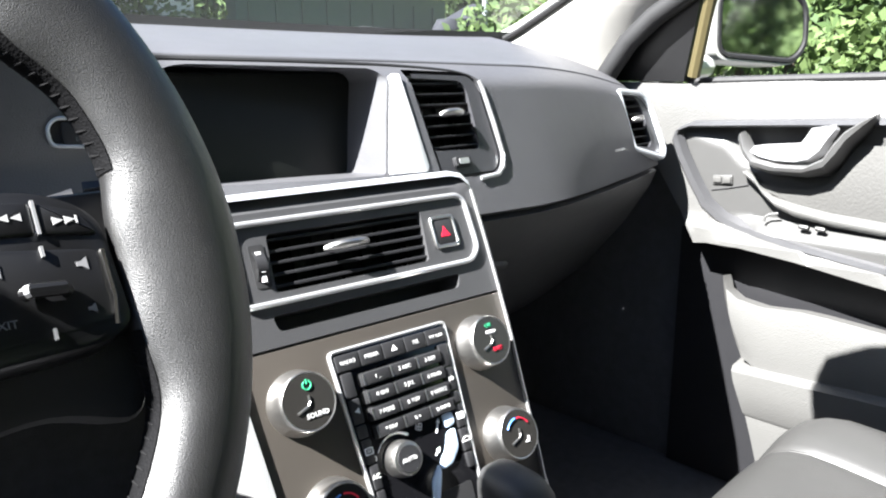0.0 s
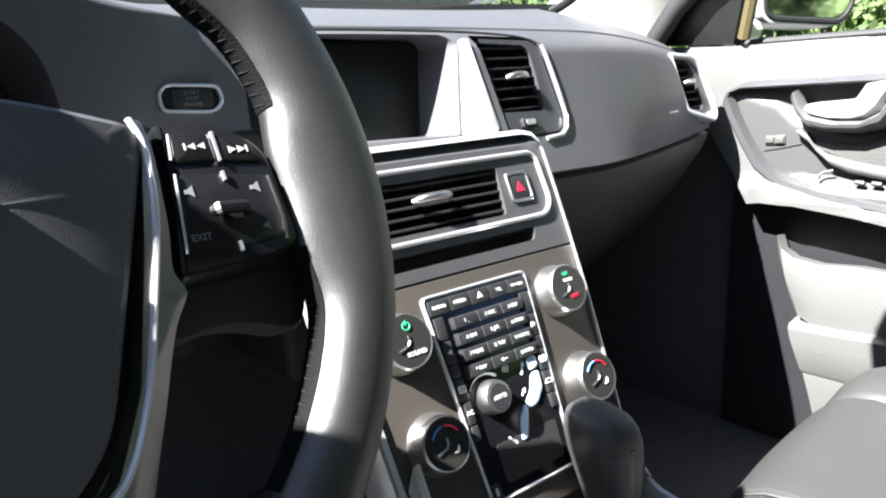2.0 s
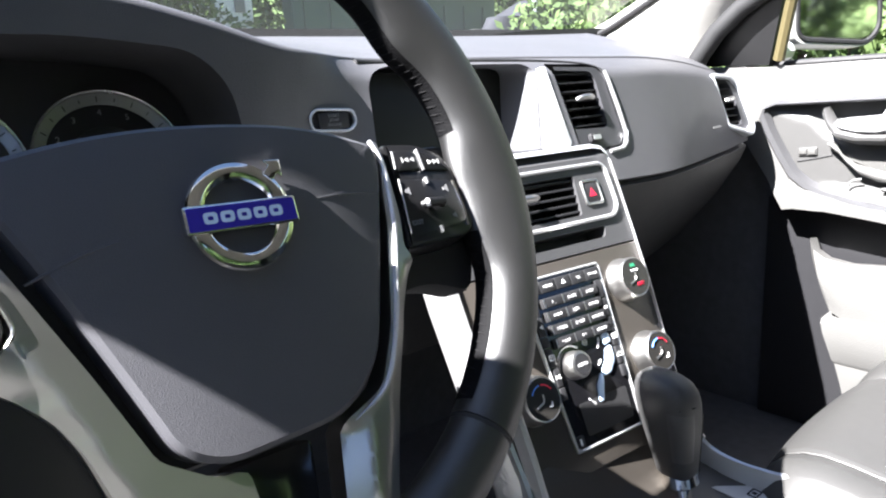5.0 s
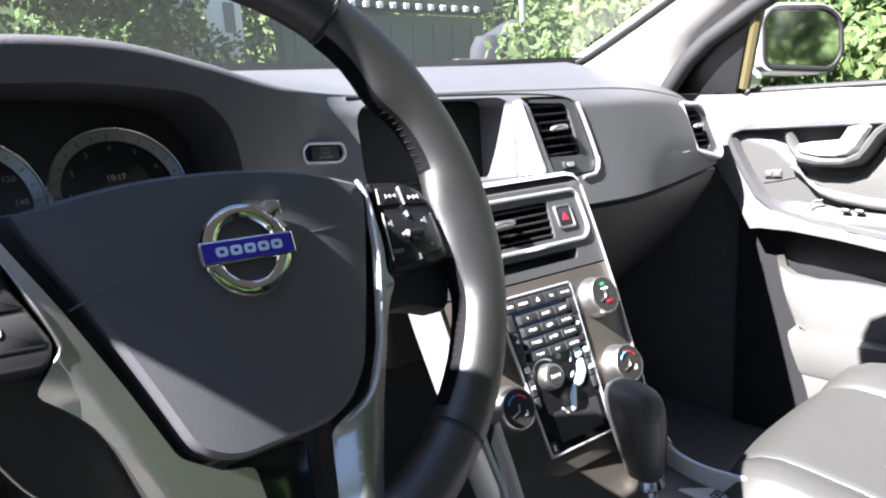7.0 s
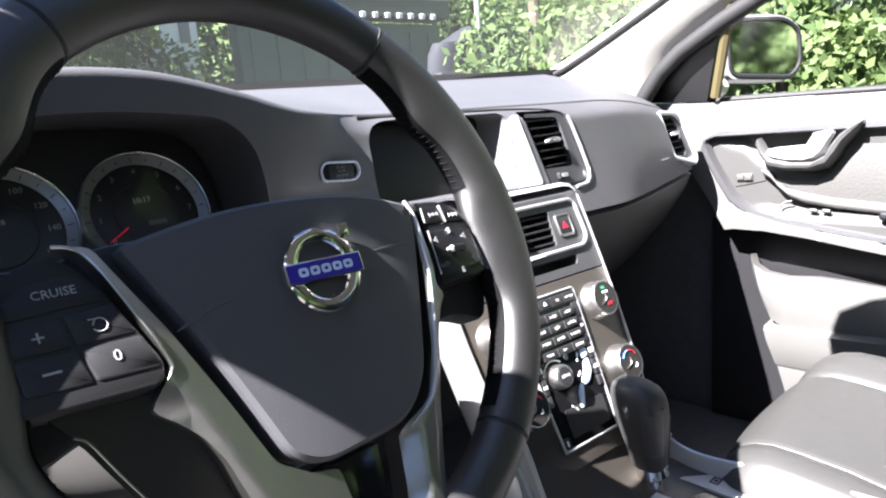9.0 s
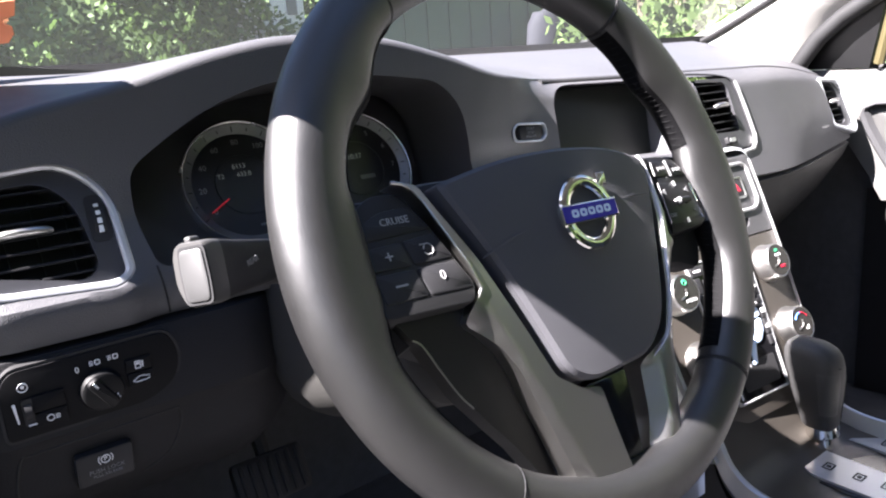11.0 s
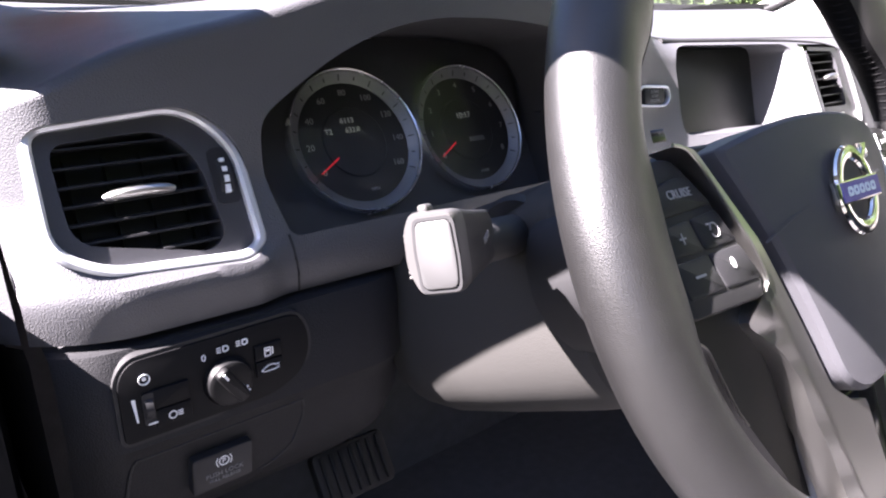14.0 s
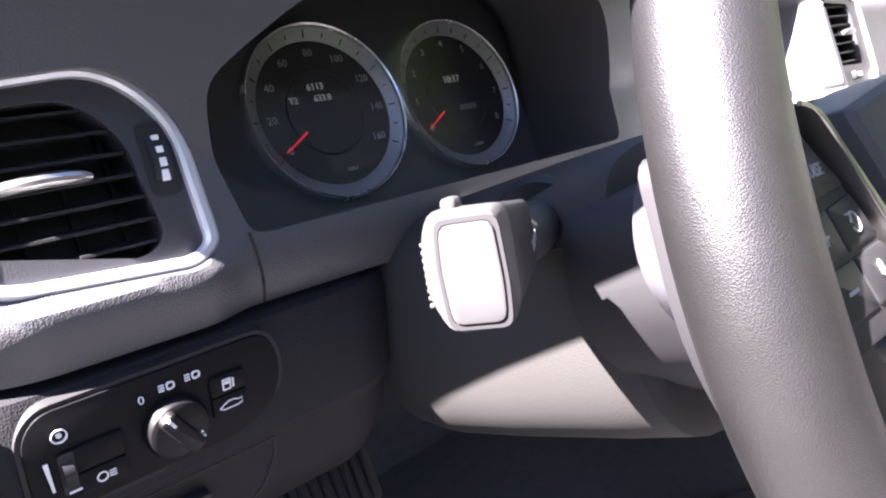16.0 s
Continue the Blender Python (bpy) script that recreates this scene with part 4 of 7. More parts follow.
# ---- vents ----
VENTFACE = material("dark_vent_face", (0.034, 0.034, 0.038), 0.42, vary=0.1, grain=0.2, grain_size=1000)


def vent(name, F, outer, inner, slats, label, handle=None, ring=True, wheel_at=None, group="air vents"):
    """An air vent: silver ring, face frame, dark duct, slats, a silver slide and a thumb wheel. Outlines in the plane's u, v."""
    v = thing(name, F.translation, label, "air vent", group)
    if ring:
        bm = bmesh.new()
        ring_plate(bm, shrink(outer, -0.0006), shrink(outer, 0.0058), F, -0.008, 0.0040, 0.0018)
        part("ring", bm, PALE_SILVER, v, "satin silver surround")
    bm = bmesh.new()
    lp = sheet(bm, shrink(outer, 0.0035), [inner], lambda a, b: F @ Vector((a, b, -0.002)), 0.01)
    skirt(bm, lp[1], lambda c: F.to_3x3() @ Vector((0, 0, -0.03)))
    part("frame", bm, VENTFACE, v)
    bm = bmesh.new()
    prism(bm, shrink(inner, -0.002), F, -0.034, -0.030)
    part("duct", bm, BLACK, v)
    lo, hi = min(p[1] for p in inner), max(p[1] for p in inner)
    for i in range(slats):
        b = lo + (hi - lo) * (i + 0.5) / slats
        cross = []
        for (x1, y1), (x2, y2) in zip(inner, inner[1:] + inner[:1]):
            if (y1 > b) != (y2 > b):
                cross.append(x1 + (x2 - x1) * (b - y1) / (y2 - y1))
        if len(cross) < 2:
            continue
        a0, a1 = min(cross) + 0.0005, max(cross) - 0.0005
        bm = bmesh.new()
        prof = [(-0.0045, 0.0012), (-0.0065, 0.0018), (-0.022, 0.0042), (-0.022, 0.0026), (-0.0065, -0.0004), (-0.0045, 0.0)]
        loft(bm, [[F @ Vector((a, b + q, p)) for p, q in prof] for a in (a0, a1)], close=True, caps=True)
        part("slat", bm, DASH_DARK, v)
    for i in range(4):
        u0, u1 = min(p[0] for p in inner), max(p[0] for p in inner)
        a = u0 + (u1 - u0) * (i + 0.5) / 4
        bm = bmesh.new()
        box(bm, F @ Vector((a, (lo + hi) / 2, -0.026)), (0.0016, (hi - lo) * 0.8, 0.006), F.to_3x3())
        part("vane", bm, BLACK, v)
    if handle:
        u, b, w = handle
        bm = bmesh.new()
        pts = [F @ Vector((u + w * (s - 0.5), b + 0.001 * math.sin(math.pi * s), -0.004 + 0.007 * math.sin(math.pi * s) ** 0.5)) for s in [0.02, 0.12, 0.3, 0.5, 0.7, 0.88, 0.98]]
        tube(bm, pts, [0.0028, 0.0042, 0.0046, 0.0046, 0.0046, 0.0042, 0.0028], 12, up=F.to_3x3() @ Vector((0, 1, 0)), flat=0.75)
        part("slide", bm, KNOB, v, "satin silver slide")
    if wheel_at:
        u, b, h = wheel_at
        bm = bmesh.new()
        prism(bm, rect(u, b, 0.0150, h + 0.004, 0.005), F, -0.004, -0.0008)
        slot = part("wheel_slot", bm, BLACK, v)
        bm = bmesh.new()
        rows = []
        for i in range(13):
            a = radians(-75 + 150 * i / 12)
            rows.append([F @ Vector((u + s, b + h * 0.46 * math.sin(a), -0.009 + 0.0115 * math.cos(a))) for s in (-0.0042, -0.0034, 0.0034, 0.0042)])
        loft(bm, rows)
        part("thumb_wheel", bm, BLACK, v)
        for i, hh in enumerate((0.0022, 0.003, 0.004, 0.005)):
            bm = bmesh.new()
            bb = b + h * (0.30 - 0.19 * i)
            prism(bm, rect(u, bb, 0.0030, hh), F, -0.002, 0.0035 - 1.6 * ((bb - b) / h) ** 2 * 0.012)
            part("mark", bm, WHITE, v)
    return v


def local(poly, x0, z0, lean=21.2):
    c = math.cos(radians(lean))
    return [(x - x0, (z - z0) / c) for x, z in poly]


# driver's corner vent
F = fascia_frame(-0.216, 1.188, 19)
o = local(POD, -0.216, 1.188)
inn = local(rounded([(-0.263, 1.169), (-0.189, 1.152), (-0.177, 1.160), (-0.184, 1.206), (-0.202, 1.2245), (-0.264, 1.2215)], [0.014, 0.012, 0.01, 0.02, 0.016, 0.01], 5), -0.216, 1.188)
vent("corner_vent", F, o, inn, 7, "corner air vent with black slats and silver surround", (-0.006, 0.003, 0.040), True, (0.0455, 0.006, 0.032))
# centre vent beside the screen
F = fascia_frame(0.600, 1.205, 21)
o = local(CVENT, 0.600, 1.205)
inn = local(rounded([(0.566, 1.180), (0.625, 1.178), (0.629, 1.183), (0.631, 1.236), (0.624, 1.244), (0.556, 1.247)], [0.004, 0.005, 0.005, 0.012, 0.008, 0.004], 4), 0.600, 1.205)
cv = vent("centre_vent", F, o, inn, 7, "upright centre air vent beside the screen, silver edged", (0.0, 0.008, 0.030), False)
bm = bmesh.new()
tube(bm, [F @ Vector((a - 0.001, b, 0.001)) for a, b in local([(0.650, 1.243), (0.6525, 1.234), (0.6555, 1.20), (0.6565, 1.170), (0.652, 1.158), (0.642, 1.1515), (0.615, 1.150)], 0.600, 1.205)], 0.0023, 8)
part("edging", bm, SATIN, cv)
bm = bmesh.new()
prism(bm, rect(-0.004, -0.040, 0.021, 0.010, 0.0025), F, -0.004, 0.0028, 0.001)
sw = part("thumb_wheel", bm, KEY, cv)
bm = bmesh.new()
prism(bm, rect(-0.004, -0.040, 0.013, 0.0055, 0.0015), F, 0.0028, 0.0036)
part("mark", bm, SILVER, sw)
# passenger's corner vent
F = fascia_frame(0.998, 1.182, 21)
o = local(PVENT, 0.998, 1.182)
inn = local(rounded([(0.962, 1.158), (1.004, 1.151), (1.014, 1.158), (1.013, 1.206), (1.004, 1.220), (0.963, 1.223)], [0.004, 0.006, 0.006, 0.012, 0.008, 0.004], 4), 0.998, 1.182)
vent("corner_vent", F, o, inn, 7, "passenger corner air vent, black slats, silver surround", (-0.006, 0.008, 0.024), True)

# the screen itself, and the wedge between screen and vent with painted-in sunlight
screen = thing("display_screen", on_fascia(0.43, 1.21), "dark switched-off dashboard display set deep in its recess", "screen")
F = plane_frame(on_fascia(0.43, 1.21) + Vector((0, 0.052, 0)), 21.2)
bm = bmesh.new()
prism(bm, rect(-0.005, -0.010, 0.27, 0.11), F, -0.006, 0.0)
part("backing", bm, BLACK, screen)
bm = bmesh.new()
prism(bm, rect(-0.005, -0.010, 0.25, 0.105, 0.003), F, 0.0, 0.003, 0.001)
part("display", bm, LCDFACE, screen, "dark glass display")

# wedge between the screen's recess and the centre vent, sunlight painted as white
bm = bmesh.new()
FW = fascia_frame(0.535, 1.205)
prism(bm, rounded(local([(0.5065, 1.1640), (0.5500, 1.1620), (0.5535, 1.166), (0.5475, 1.2495), (0.5375, 1.2495), (0.5260, 1.2185)], 0.535, 1.205), 0.002, 2), FW, -0.004, 0.0022, 0.0008)
part("sunlit_wedge", bm, material("sunlit_wedge_white", (0.72, 0.72, 0.72), 0.35, 0.2, vary=0.02), screen, "side wedge with the sunlight painted in white")
# ---- centre stack ----
S = plane_frame(Vector((0.434, 0.487, 1.058)), 24.5, -5.0)
stack = thing("centre_stack", S.translation, "floating centre stack with bronze panel, keypad and silver knobs", "centre console")


def edge_u(v):
    return spline([(-0.24, 0.132), (-0.21, 0.112), (-0.17, 0.108), (-0.12, 0.113), (0.0, 0.1205), (0.08, 0.1215), (0.12, 0.1205)], v)


UP = rounded([(-0.1195, 0.0085), (0.1205, 0.0085), (0.1210, 0.117), (-0.1210, 0.117)], [0.001, 0.001, 0.016, 0.016], 6)
bm = bmesh.new()
VENTHOLE = rounded([(-0.078, 0.0455), (0.058, 0.0455), (0.062, 0.088), (-0.076, 0.088)], 0.004, 3)
SLOT = rounded([(-0.083, 0.0185), (0.080, 0.0185), (0.084, 0.030), (-0.086, 0.030)], 0.004, 3)
lp = sheet(bm, UP, [VENTHOLE, SLOT], lambda u, v: S @ Vector((u, v, 0.0 - (0.010 * max(0, (v - 0.104) / 0.013) ** 2))), 0.012)
skirt(bm, lp[0], lambda c: S.to_3x3() @ Vector((0, 0, -0.012)))
skirt(bm, lp[1], lambda c: S.to_3x3() @ Vector((0, 0, -0.03)))
skirt(bm, lp[2], lambda c: S.to_3x3() @ Vector((0, 0, -0.03)))
part("upper_panel", bm, GREY, stack, "grey upper panel with the middle vent")
bm = bmesh.new()
prism(bm, shrink(SLOT, -0.003), S, -0.032, -0.029)
part("slot_back", bm, BLACK, stack)
lowp = [(-edge_u(v) + (0.004 if v < -0.15 else 0.0), v) for v in [0.0065, -0.03, -0.07, -0.12, -0.16, -0.188]] + [(edge_u(v), v) for v in [-0.188, -0.16, -0.12, -0.07, -0.03, 0.0065]]
bm = bmesh.new()
prism(bm, lowp, S, -0.010, 0.0, 0.001)
part("lower_panel", bm, BROWN, stack, "bronze brushed lower panel")
# silver side rails and bright top
for s in (-1, 1):
    bm = bmesh.new()
    vv = [0.100, 0.06, 0.02, -0.03, -0.08, -0.13, -0.17, -0.195, -0.205]
    rows = []
    for v in vv:
        u = edge_u(v) * s
        w = 0.0022 if s > 0 else 0.004
        n = 0.0 if v > -0.17 else 0.9 * (-0.17 - v) ** 1.4
        rows.append([S @ Vector((u, v, -0.012 + n)), S @ Vector((u + w * s, v, -0.012 + n)), S @ Vector((u + w * s, v, 0.002 + n)), S @ Vector((u, v, 0.003 + n))])
    loft(bm, rows, close=True, caps=True)
    part("side_rail", bm, SILVER, stack, "thin satin silver side rail")
bm = bmesh.new()
top = [(-0.1225, 0.098), (-0.1225, 0.108), (-0.116, 0.116), (-0.105, 0.1185), (0.105, 0.1185), (0.116, 0.116), (0.1225, 0.108), (0.1225, 0.098)]
rows = [[S @ Vector((u * 0.985, v - 0.004, 0.0012)), S @ Vector((u, v - 0.0005, 0.0004)), S @ Vector((u * 1.004, v + 0.002, -0.004)), S @ Vector((u * 1.006, v + 0.0035, -0.012)), S @ Vector((u * 1.006, v + 0.004, -0.045))] for u, v in top]
loft(bm, rows)
part("top_edge", bm, PALE_SILVER, stack, "satin silver top edge")
# left flank of the floating stack, seen past the wheel
bm = bmesh.new()
rows = []
for v in [0.112, 0.06, 0.0, -0.06, -0.12, -0.17, -0.20, -0.23]:
    u = -edge_u(v) - 0.004
    rows.append([S @ Vector((u, v, -0.004)), S @ Vector((u - 0.006, v - 0.004, -0.012)), S @ Vector((u - 0.010, v - 0.006, -0.028)), S @ Vector((u - 0.004, v - 0.008, -0.04))])
loft(bm, rows)
part("flank", bm, SILVER, stack, "satin silver flank")

# ring round the middle vent
RO = rounded([(-0.104, 0.0365), (0.102, 0.0365), (0.113, 0.048), (0.112, 0.092), (0.104, 0.099), (-0.100, 0.099), (-0.107, 0.092), (-0.108, 0.046)], [0.008, 0.010, 0.010, 0.008, 0.006, 0.006, 0.008, 0.008], 4)
bm = bmesh.new()
ring_plate(bm, RO, shrink(RO, 0.0042), S, -0.004, 0.0035, 0.0014)
part("vent_ring", bm, SATIN, stack, "satin silver ring round the middle vent")
lo, hi = 0.0455, 0.088
for i in range(5):
    b = lo + (hi - lo) * (i + 0.45) / 5
    bm = bmesh.new()
    prof = [(-0.0025, 0.0016), (-0.0045, 0.0024), (-0.022, 0.0050), (-0.022, 0.0034), (-0.0045, -0.0004), (-0.0025, 0.0)]
    loft(bm, [[S @ Vector((a, b + q, p)) for p, q in prof] for a in (-0.0765, 0.0600)], close=True, caps=True)
    part("slat", bm, DASH_DARK, stack)
for i in range(7):
    bm = bmesh.new()
    box(bm, S @ Vector((-0.068 + i * 0.02, 0.067, -0.026)), (0.0014, 0.038, 0.006), S.to_3x3())
    part("vane", bm, BLACK, stack)
bm = bmesh.new()
prism(bm, shrink(VENTHOLE, -0.003), S, -0.034, -0.030)
part("duct", bm, BLACK, stack)
bm = bmesh.new()
tube(bm, [S @ Vector((-0.0145 + 0.038 * (s - 0.5), 0.0705, -0.002 + 0.010 * math.sin(math.pi * s) ** 0.5)) for s in [0.02, 0.12, 0.3, 0.5, 0.7, 0.88, 0.98]], [0.003, 0.0045, 0.005, 0.005, 0.005, 0.0045, 0.003], 12, up=S.to_3x3() @ Vector((0, 1, 0)), flat=0.75)
part("slide", bm, KNOB, stack, "satin silver slide")
bm = bmesh.new()
prism(bm, rect(-0.0855, 0.066, 0.0115, 0.031, 0.002), S, -0.002, 0.0006)
part("wheel_slot", bm, BLACK, stack)
bm = bmesh.new()
rows = []
for i in range(13):
    a = radians(-75 + 150 * i / 12)
    rows.append([S @ Vector((-0.0855 + s, 0.066 + 0.0135 * math.sin(a), -0.008 + 0.0135 * math.cos(a))) for s in (-0.004, -0.0032, 0.0032, 0.004)])
loft(bm, rows)
tw = part("thumb_wheel", bm, KEY, stack)
for i, hh in enumerate((0.002, 0.003, 0.004, 0.005)):
    bm = bmesh.new()
    prism(bm, rect(-0.0855, 0.075 - 0.006 * i, 0.003, hh), S, 0.0, 0.0052 - abs(i - 1.5) * 0.0012)
    part("mark", bm, WHITE, tw)
# hazard switch
bm = bmesh.new()
ring_plate(bm, rect(0.0805, 0.0675, 0.026, 0.0275, 0.004), rect(0.0805, 0.0675, 0.0205, 0.022, 0.003), S, -0.001, 0.0022, 0.0007)
part("switch_frame", bm, KNOB, stack)
bm = bmesh.new()
prism(bm, rect(0.0805, 0.0675, 0.0205, 0.022, 0.003), S, -0.002, 0.0014, 0.0008)
hz = part("hazard_switch", bm, KEY, stack, "black hazard switch with a red triangle")
bm = bmesh.new()
prism(bm, [(0.0755, 0.0630), (0.0855, 0.0630), (0.0805, 0.0720)], S, 0.0012, 0.0018)
part("triangle", bm, RED, hz)


# keypad of the stack
PRINT = material("soft_white_print", (0.55, 0.55, 0.55), 0.5, vary=0.03)
KP = rounded([(-0.0455, -0.1685), (0.0455, -0.1685), (0.0545, -0.004), (-0.0545, -0.004)], [0.003, 0.003, 0.006, 0.006], 4)
bm = bmesh.new()
ring_plate(bm, KP, shrink(KP, 0.0028), S, -0.001, 0.0036, 0.0012)
pad = part("keypad_frame", bm, SILVER, stack, "thin silver keypad frame")
bm = bmesh.new()
prism(bm, shrink(KP, 0.002), S, -0.001, 0.0012)
part("keypad_field", bm, GLOSS, stack, "glossy black keypad field")


def skey(u0, u1, v0, v1, h=0.0042, mat=KEY, parent=None, slope=0.0, r=0.0012):
    bm = bmesh.new()
    prism(bm, rounded([(u0, v0), (u1, v0 + slope), (u1, v1 + slope), (u0, v1)], r, 2), S, 0.0, h, 0.0009)
    return part("key", bm, mat, parent or stack)


SP = raised(S, 0.0044)
names = ["RADIO", "MEDIA", "", "TEL", "MY CAR"]
for i, w in enumerate(names):
    u0 = -0.0505 + i * 0.0203
    k = skey(u0, u0 + 0.0197, -0.0205, -0.0085)
    if w:
        words(w, SP, u0 + 0.0098, -0.0145, 0.0042 if len(w) < 6 else 0.0036, PRINT, k)
    else:
        bm = bmesh.new()
        prism(bm, [(u0 + 0.0073, -0.0160), (u0 + 0.0125, -0.0160), (u0 + 0.0099, -0.0118)], S, 0.0042, 0.0047)
        part("symbol", bm, WHITE, k)
NUM = [["1 _", "2 ABC", "3 DEF"], ["4 GHI", "5 JKL", "6 MNO"], ["7 PQRS", "8 TUV", "9 WXYZ"], ["* FAV", "0 +", "# INFO"]]
for r in range(4):
    v1 = -0.0255 - r * 0.0128
    bm = bmesh.new()
    prism(bm, rect(0.003, v1 - 0.0045, 0.0735, 0.0098, 0.001), S, 0.0, 0.0028, 0.0006)
    row = part("key_strip", bm, BLACK, stack)
    for c in range(3):
        u0 = -0.0330 + c * 0.0243
        k = skey(u0, u0 + 0.0236, v1 - 0.0092, v1, 0.0058, parent=stack)
        words(NUM[r][c], raised(S, 0.0060), u0 + 0.0125, v1 - 0.0046, 0.0042, PRINT, k)
        bm = bmesh.new()
        prism(bm, rect(u0 + 0.0008, v1 - 0.0046, 0.0010, 0.0080), S, 0.004, 0.0061)
        part("edge", bm, KNOB, k)
for s in (-1, 1):
    for j, (v1, v0) in enumerate(((-0.0215, -0.040), (-0.0405, -0.059), (-0.0595, -0.0695), (-0.070, -0.088), (-0.0885, -0.1065), (-0.107, -0.119))):
        a, b = 0.0405 + v0 * 0.02, 0.0512 + v0 * 0.055
        k = skey(*(sorted((s * a, s * b))), v0, v1 - 0.0005)
        u, v = s * (a + b) / 2, (v0 + v1) / 2
        bm = bmesh.new()
        if j == 1 and s > 0:
            for d in (-0.0022, 0.0004):
                prism(bm, [(u + d, v - 0.0018), (u + d + 0.0024, v), (u + d, v + 0.0018)], S, 0.0042, 0.0046)
        elif j == 1 and s < 0:
            prism(bm, [(u + 0.002, v - 0.0022), (u + 0.002, v + 0.0022), (u - 0.002, v)], S, 0.0042, 0.0046)
        elif j == 3:
            ring_plate(bm, rect(u, v, 0.0068, 0.0052, 0.001), rect(u, v, 0.0052, 0.0036, 0.0008), S, 0.0042, 0.0046)
            for d in (-0.0012, 0.0, 0.0012):
                prism(bm, rect(u + d, v, 0.0004, 0.0024), S, 0.0042, 0.0046)
        elif j == 4 and s > 0:
            ring_plate(bm, rounded([(u - 0.0046, v - 0.0016), (u + 0.0046, v - 0.0016), (u + 0.004, v + 0.0004), (u + 0.0012, v + 0.0022), (u - 0.0016, v + 0.0022), (u - 0.0034, v + 0.0004)], 0.0006, 2), rounded([(u - 0.0038, v - 0.001), (u + 0.0038, v - 0.001), (u + 0.0034, v), (u + 0.001, v + 0.0015), (u - 0.0014, v + 0.0015), (u - 0.003, v)], 0.0006, 2), S, 0.0042, 0.0046)
        elif j == 4:
            words("AC", SP, u, v, 0.005, WHITE, k)
        if len(bm.faces):
            part("symbol", bm, WHITE, k)
        else:
            bm.free()

# fan knob and the seated figure for the air
bm = bmesh.new()
revolve(bm, [(0.0135, 0.0012), (0.0135, 0.004), (0.0127, 0.012), (0.0118, 0.0140), (0.0098, 0.0146), (0.0, 0.0148)], S, -0.0185, -0.0925)
fan = part("fan_knob", bm, KNOB, stack, "round brushed fan knob")
bm = bmesh.new()
prism(bm, disc(-0.0185, -0.0925, 0.0096), S, 0.0142, 0.0152)
part("face", bm, KEY, fan)
words("AUTO", raised(S, 0.0155), -0.0185, -0.0930, 0.0046, PRINT, fan)
bm = bmesh.new()
tube(bm, [S @ Vector((-0.0185 + 0.0185 * math.cos(a), -0.0925 + 0.0185 * math.sin(a), 0.0014)) for a in [radians(150 - i * 10) for i in range(11)]], [0.0002 + 0.0001 * i for i in range(11)], 5)
part("scale", bm, WHITE, stack)
words("0", raised(S, 0.0014), -0.0375, -0.0860, 0.005, WHITE, stack)
for a in range(4):
    bm = bmesh.new()
    c = (0.0045 + 0.0017 * math.cos(a * 1.571 + 0.4), -0.0760 + 0.0017 * math.sin(a * 1.571 + 0.4))
    ring_plate(bm, disc(c[0], c[1], 0.0017, 14), disc(c[0], c[1], 0.0009, 14), S, 0.001, 0.0016)
    part("symbol", bm, WHITE, stack)
for poly in (rounded([(0.0265, -0.0740), (0.0365, -0.0735), (0.0370, -0.0835), (0.0275, -0.0850)], 0.003, 3), rounded([(0.0275, -0.0875), (0.0355, -0.0860), (0.0345, -0.1010), (0.0250, -0.1110), (0.0140, -0.1125), (0.0150, -0.1060), (0.0225, -0.0990)], 0.003, 3), rounded([(0.0125, -0.1070), (0.0135, -0.1130), (0.0050, -0.1330), (-0.0010, -0.1330), (0.0030, -0.1170)], 0.0025, 3)):
    bm = bmesh.new()
    prism(bm, poly, S, 0.0012, 0.0032, 0.0008)
    part("air_key", bm, PALE, stack, "pale blue air direction key")
for a, b in (((0.0185, -0.0855), (0.0235, -0.0755)), ((0.0125, -0.1010), (0.0180, -0.0960)), ((-0.0120, -0.1265), (-0.0050, -0.1340))):
    bm = bmesh.new()
    d = (Vector(b) - Vector(a)).normalized()
    n = Vector((-d.y, d.x))
    e = Vector(b)
    prism(bm, [tuple(Vector(a) + n * 0.0006), tuple(Vector(a) - n * 0.0006), tuple(e - d * 0.003 - n * 0.0007), tuple(e - d * 0.0035 - n * 0.002), tuple(e), tuple(e - d * 0.0035 + n * 0.002), tuple(e - d * 0.003 + n * 0.0007)], S, 0.001, 0.0018)
    part("arrow", bm, WHITE, stack)
# pocket under the keypad with a small key
bm = bmesh.new()
prism(bm, rounded([(-0.026, -0.158), (0.036, -0.158), (0.038, -0.128), (-0.026, -0.128)], 0.003, 3), S, 0.0010, 0.0018)
part("pocket", bm, BLACK, stack)
k = skey(-0.0435, -0.0345, -0.1645, -0.1535)
bm = bmesh.new()
prism(bm, rect(-0.0395, -0.1590, 0.0022, 0.006, 0.0006), S, 0.0042, 0.0048)
part("symbol", bm, WHITE, k)


FACE = material("dark_bronze_face", (0.020, 0.019, 0.0175), 0.25, vary=0.1)


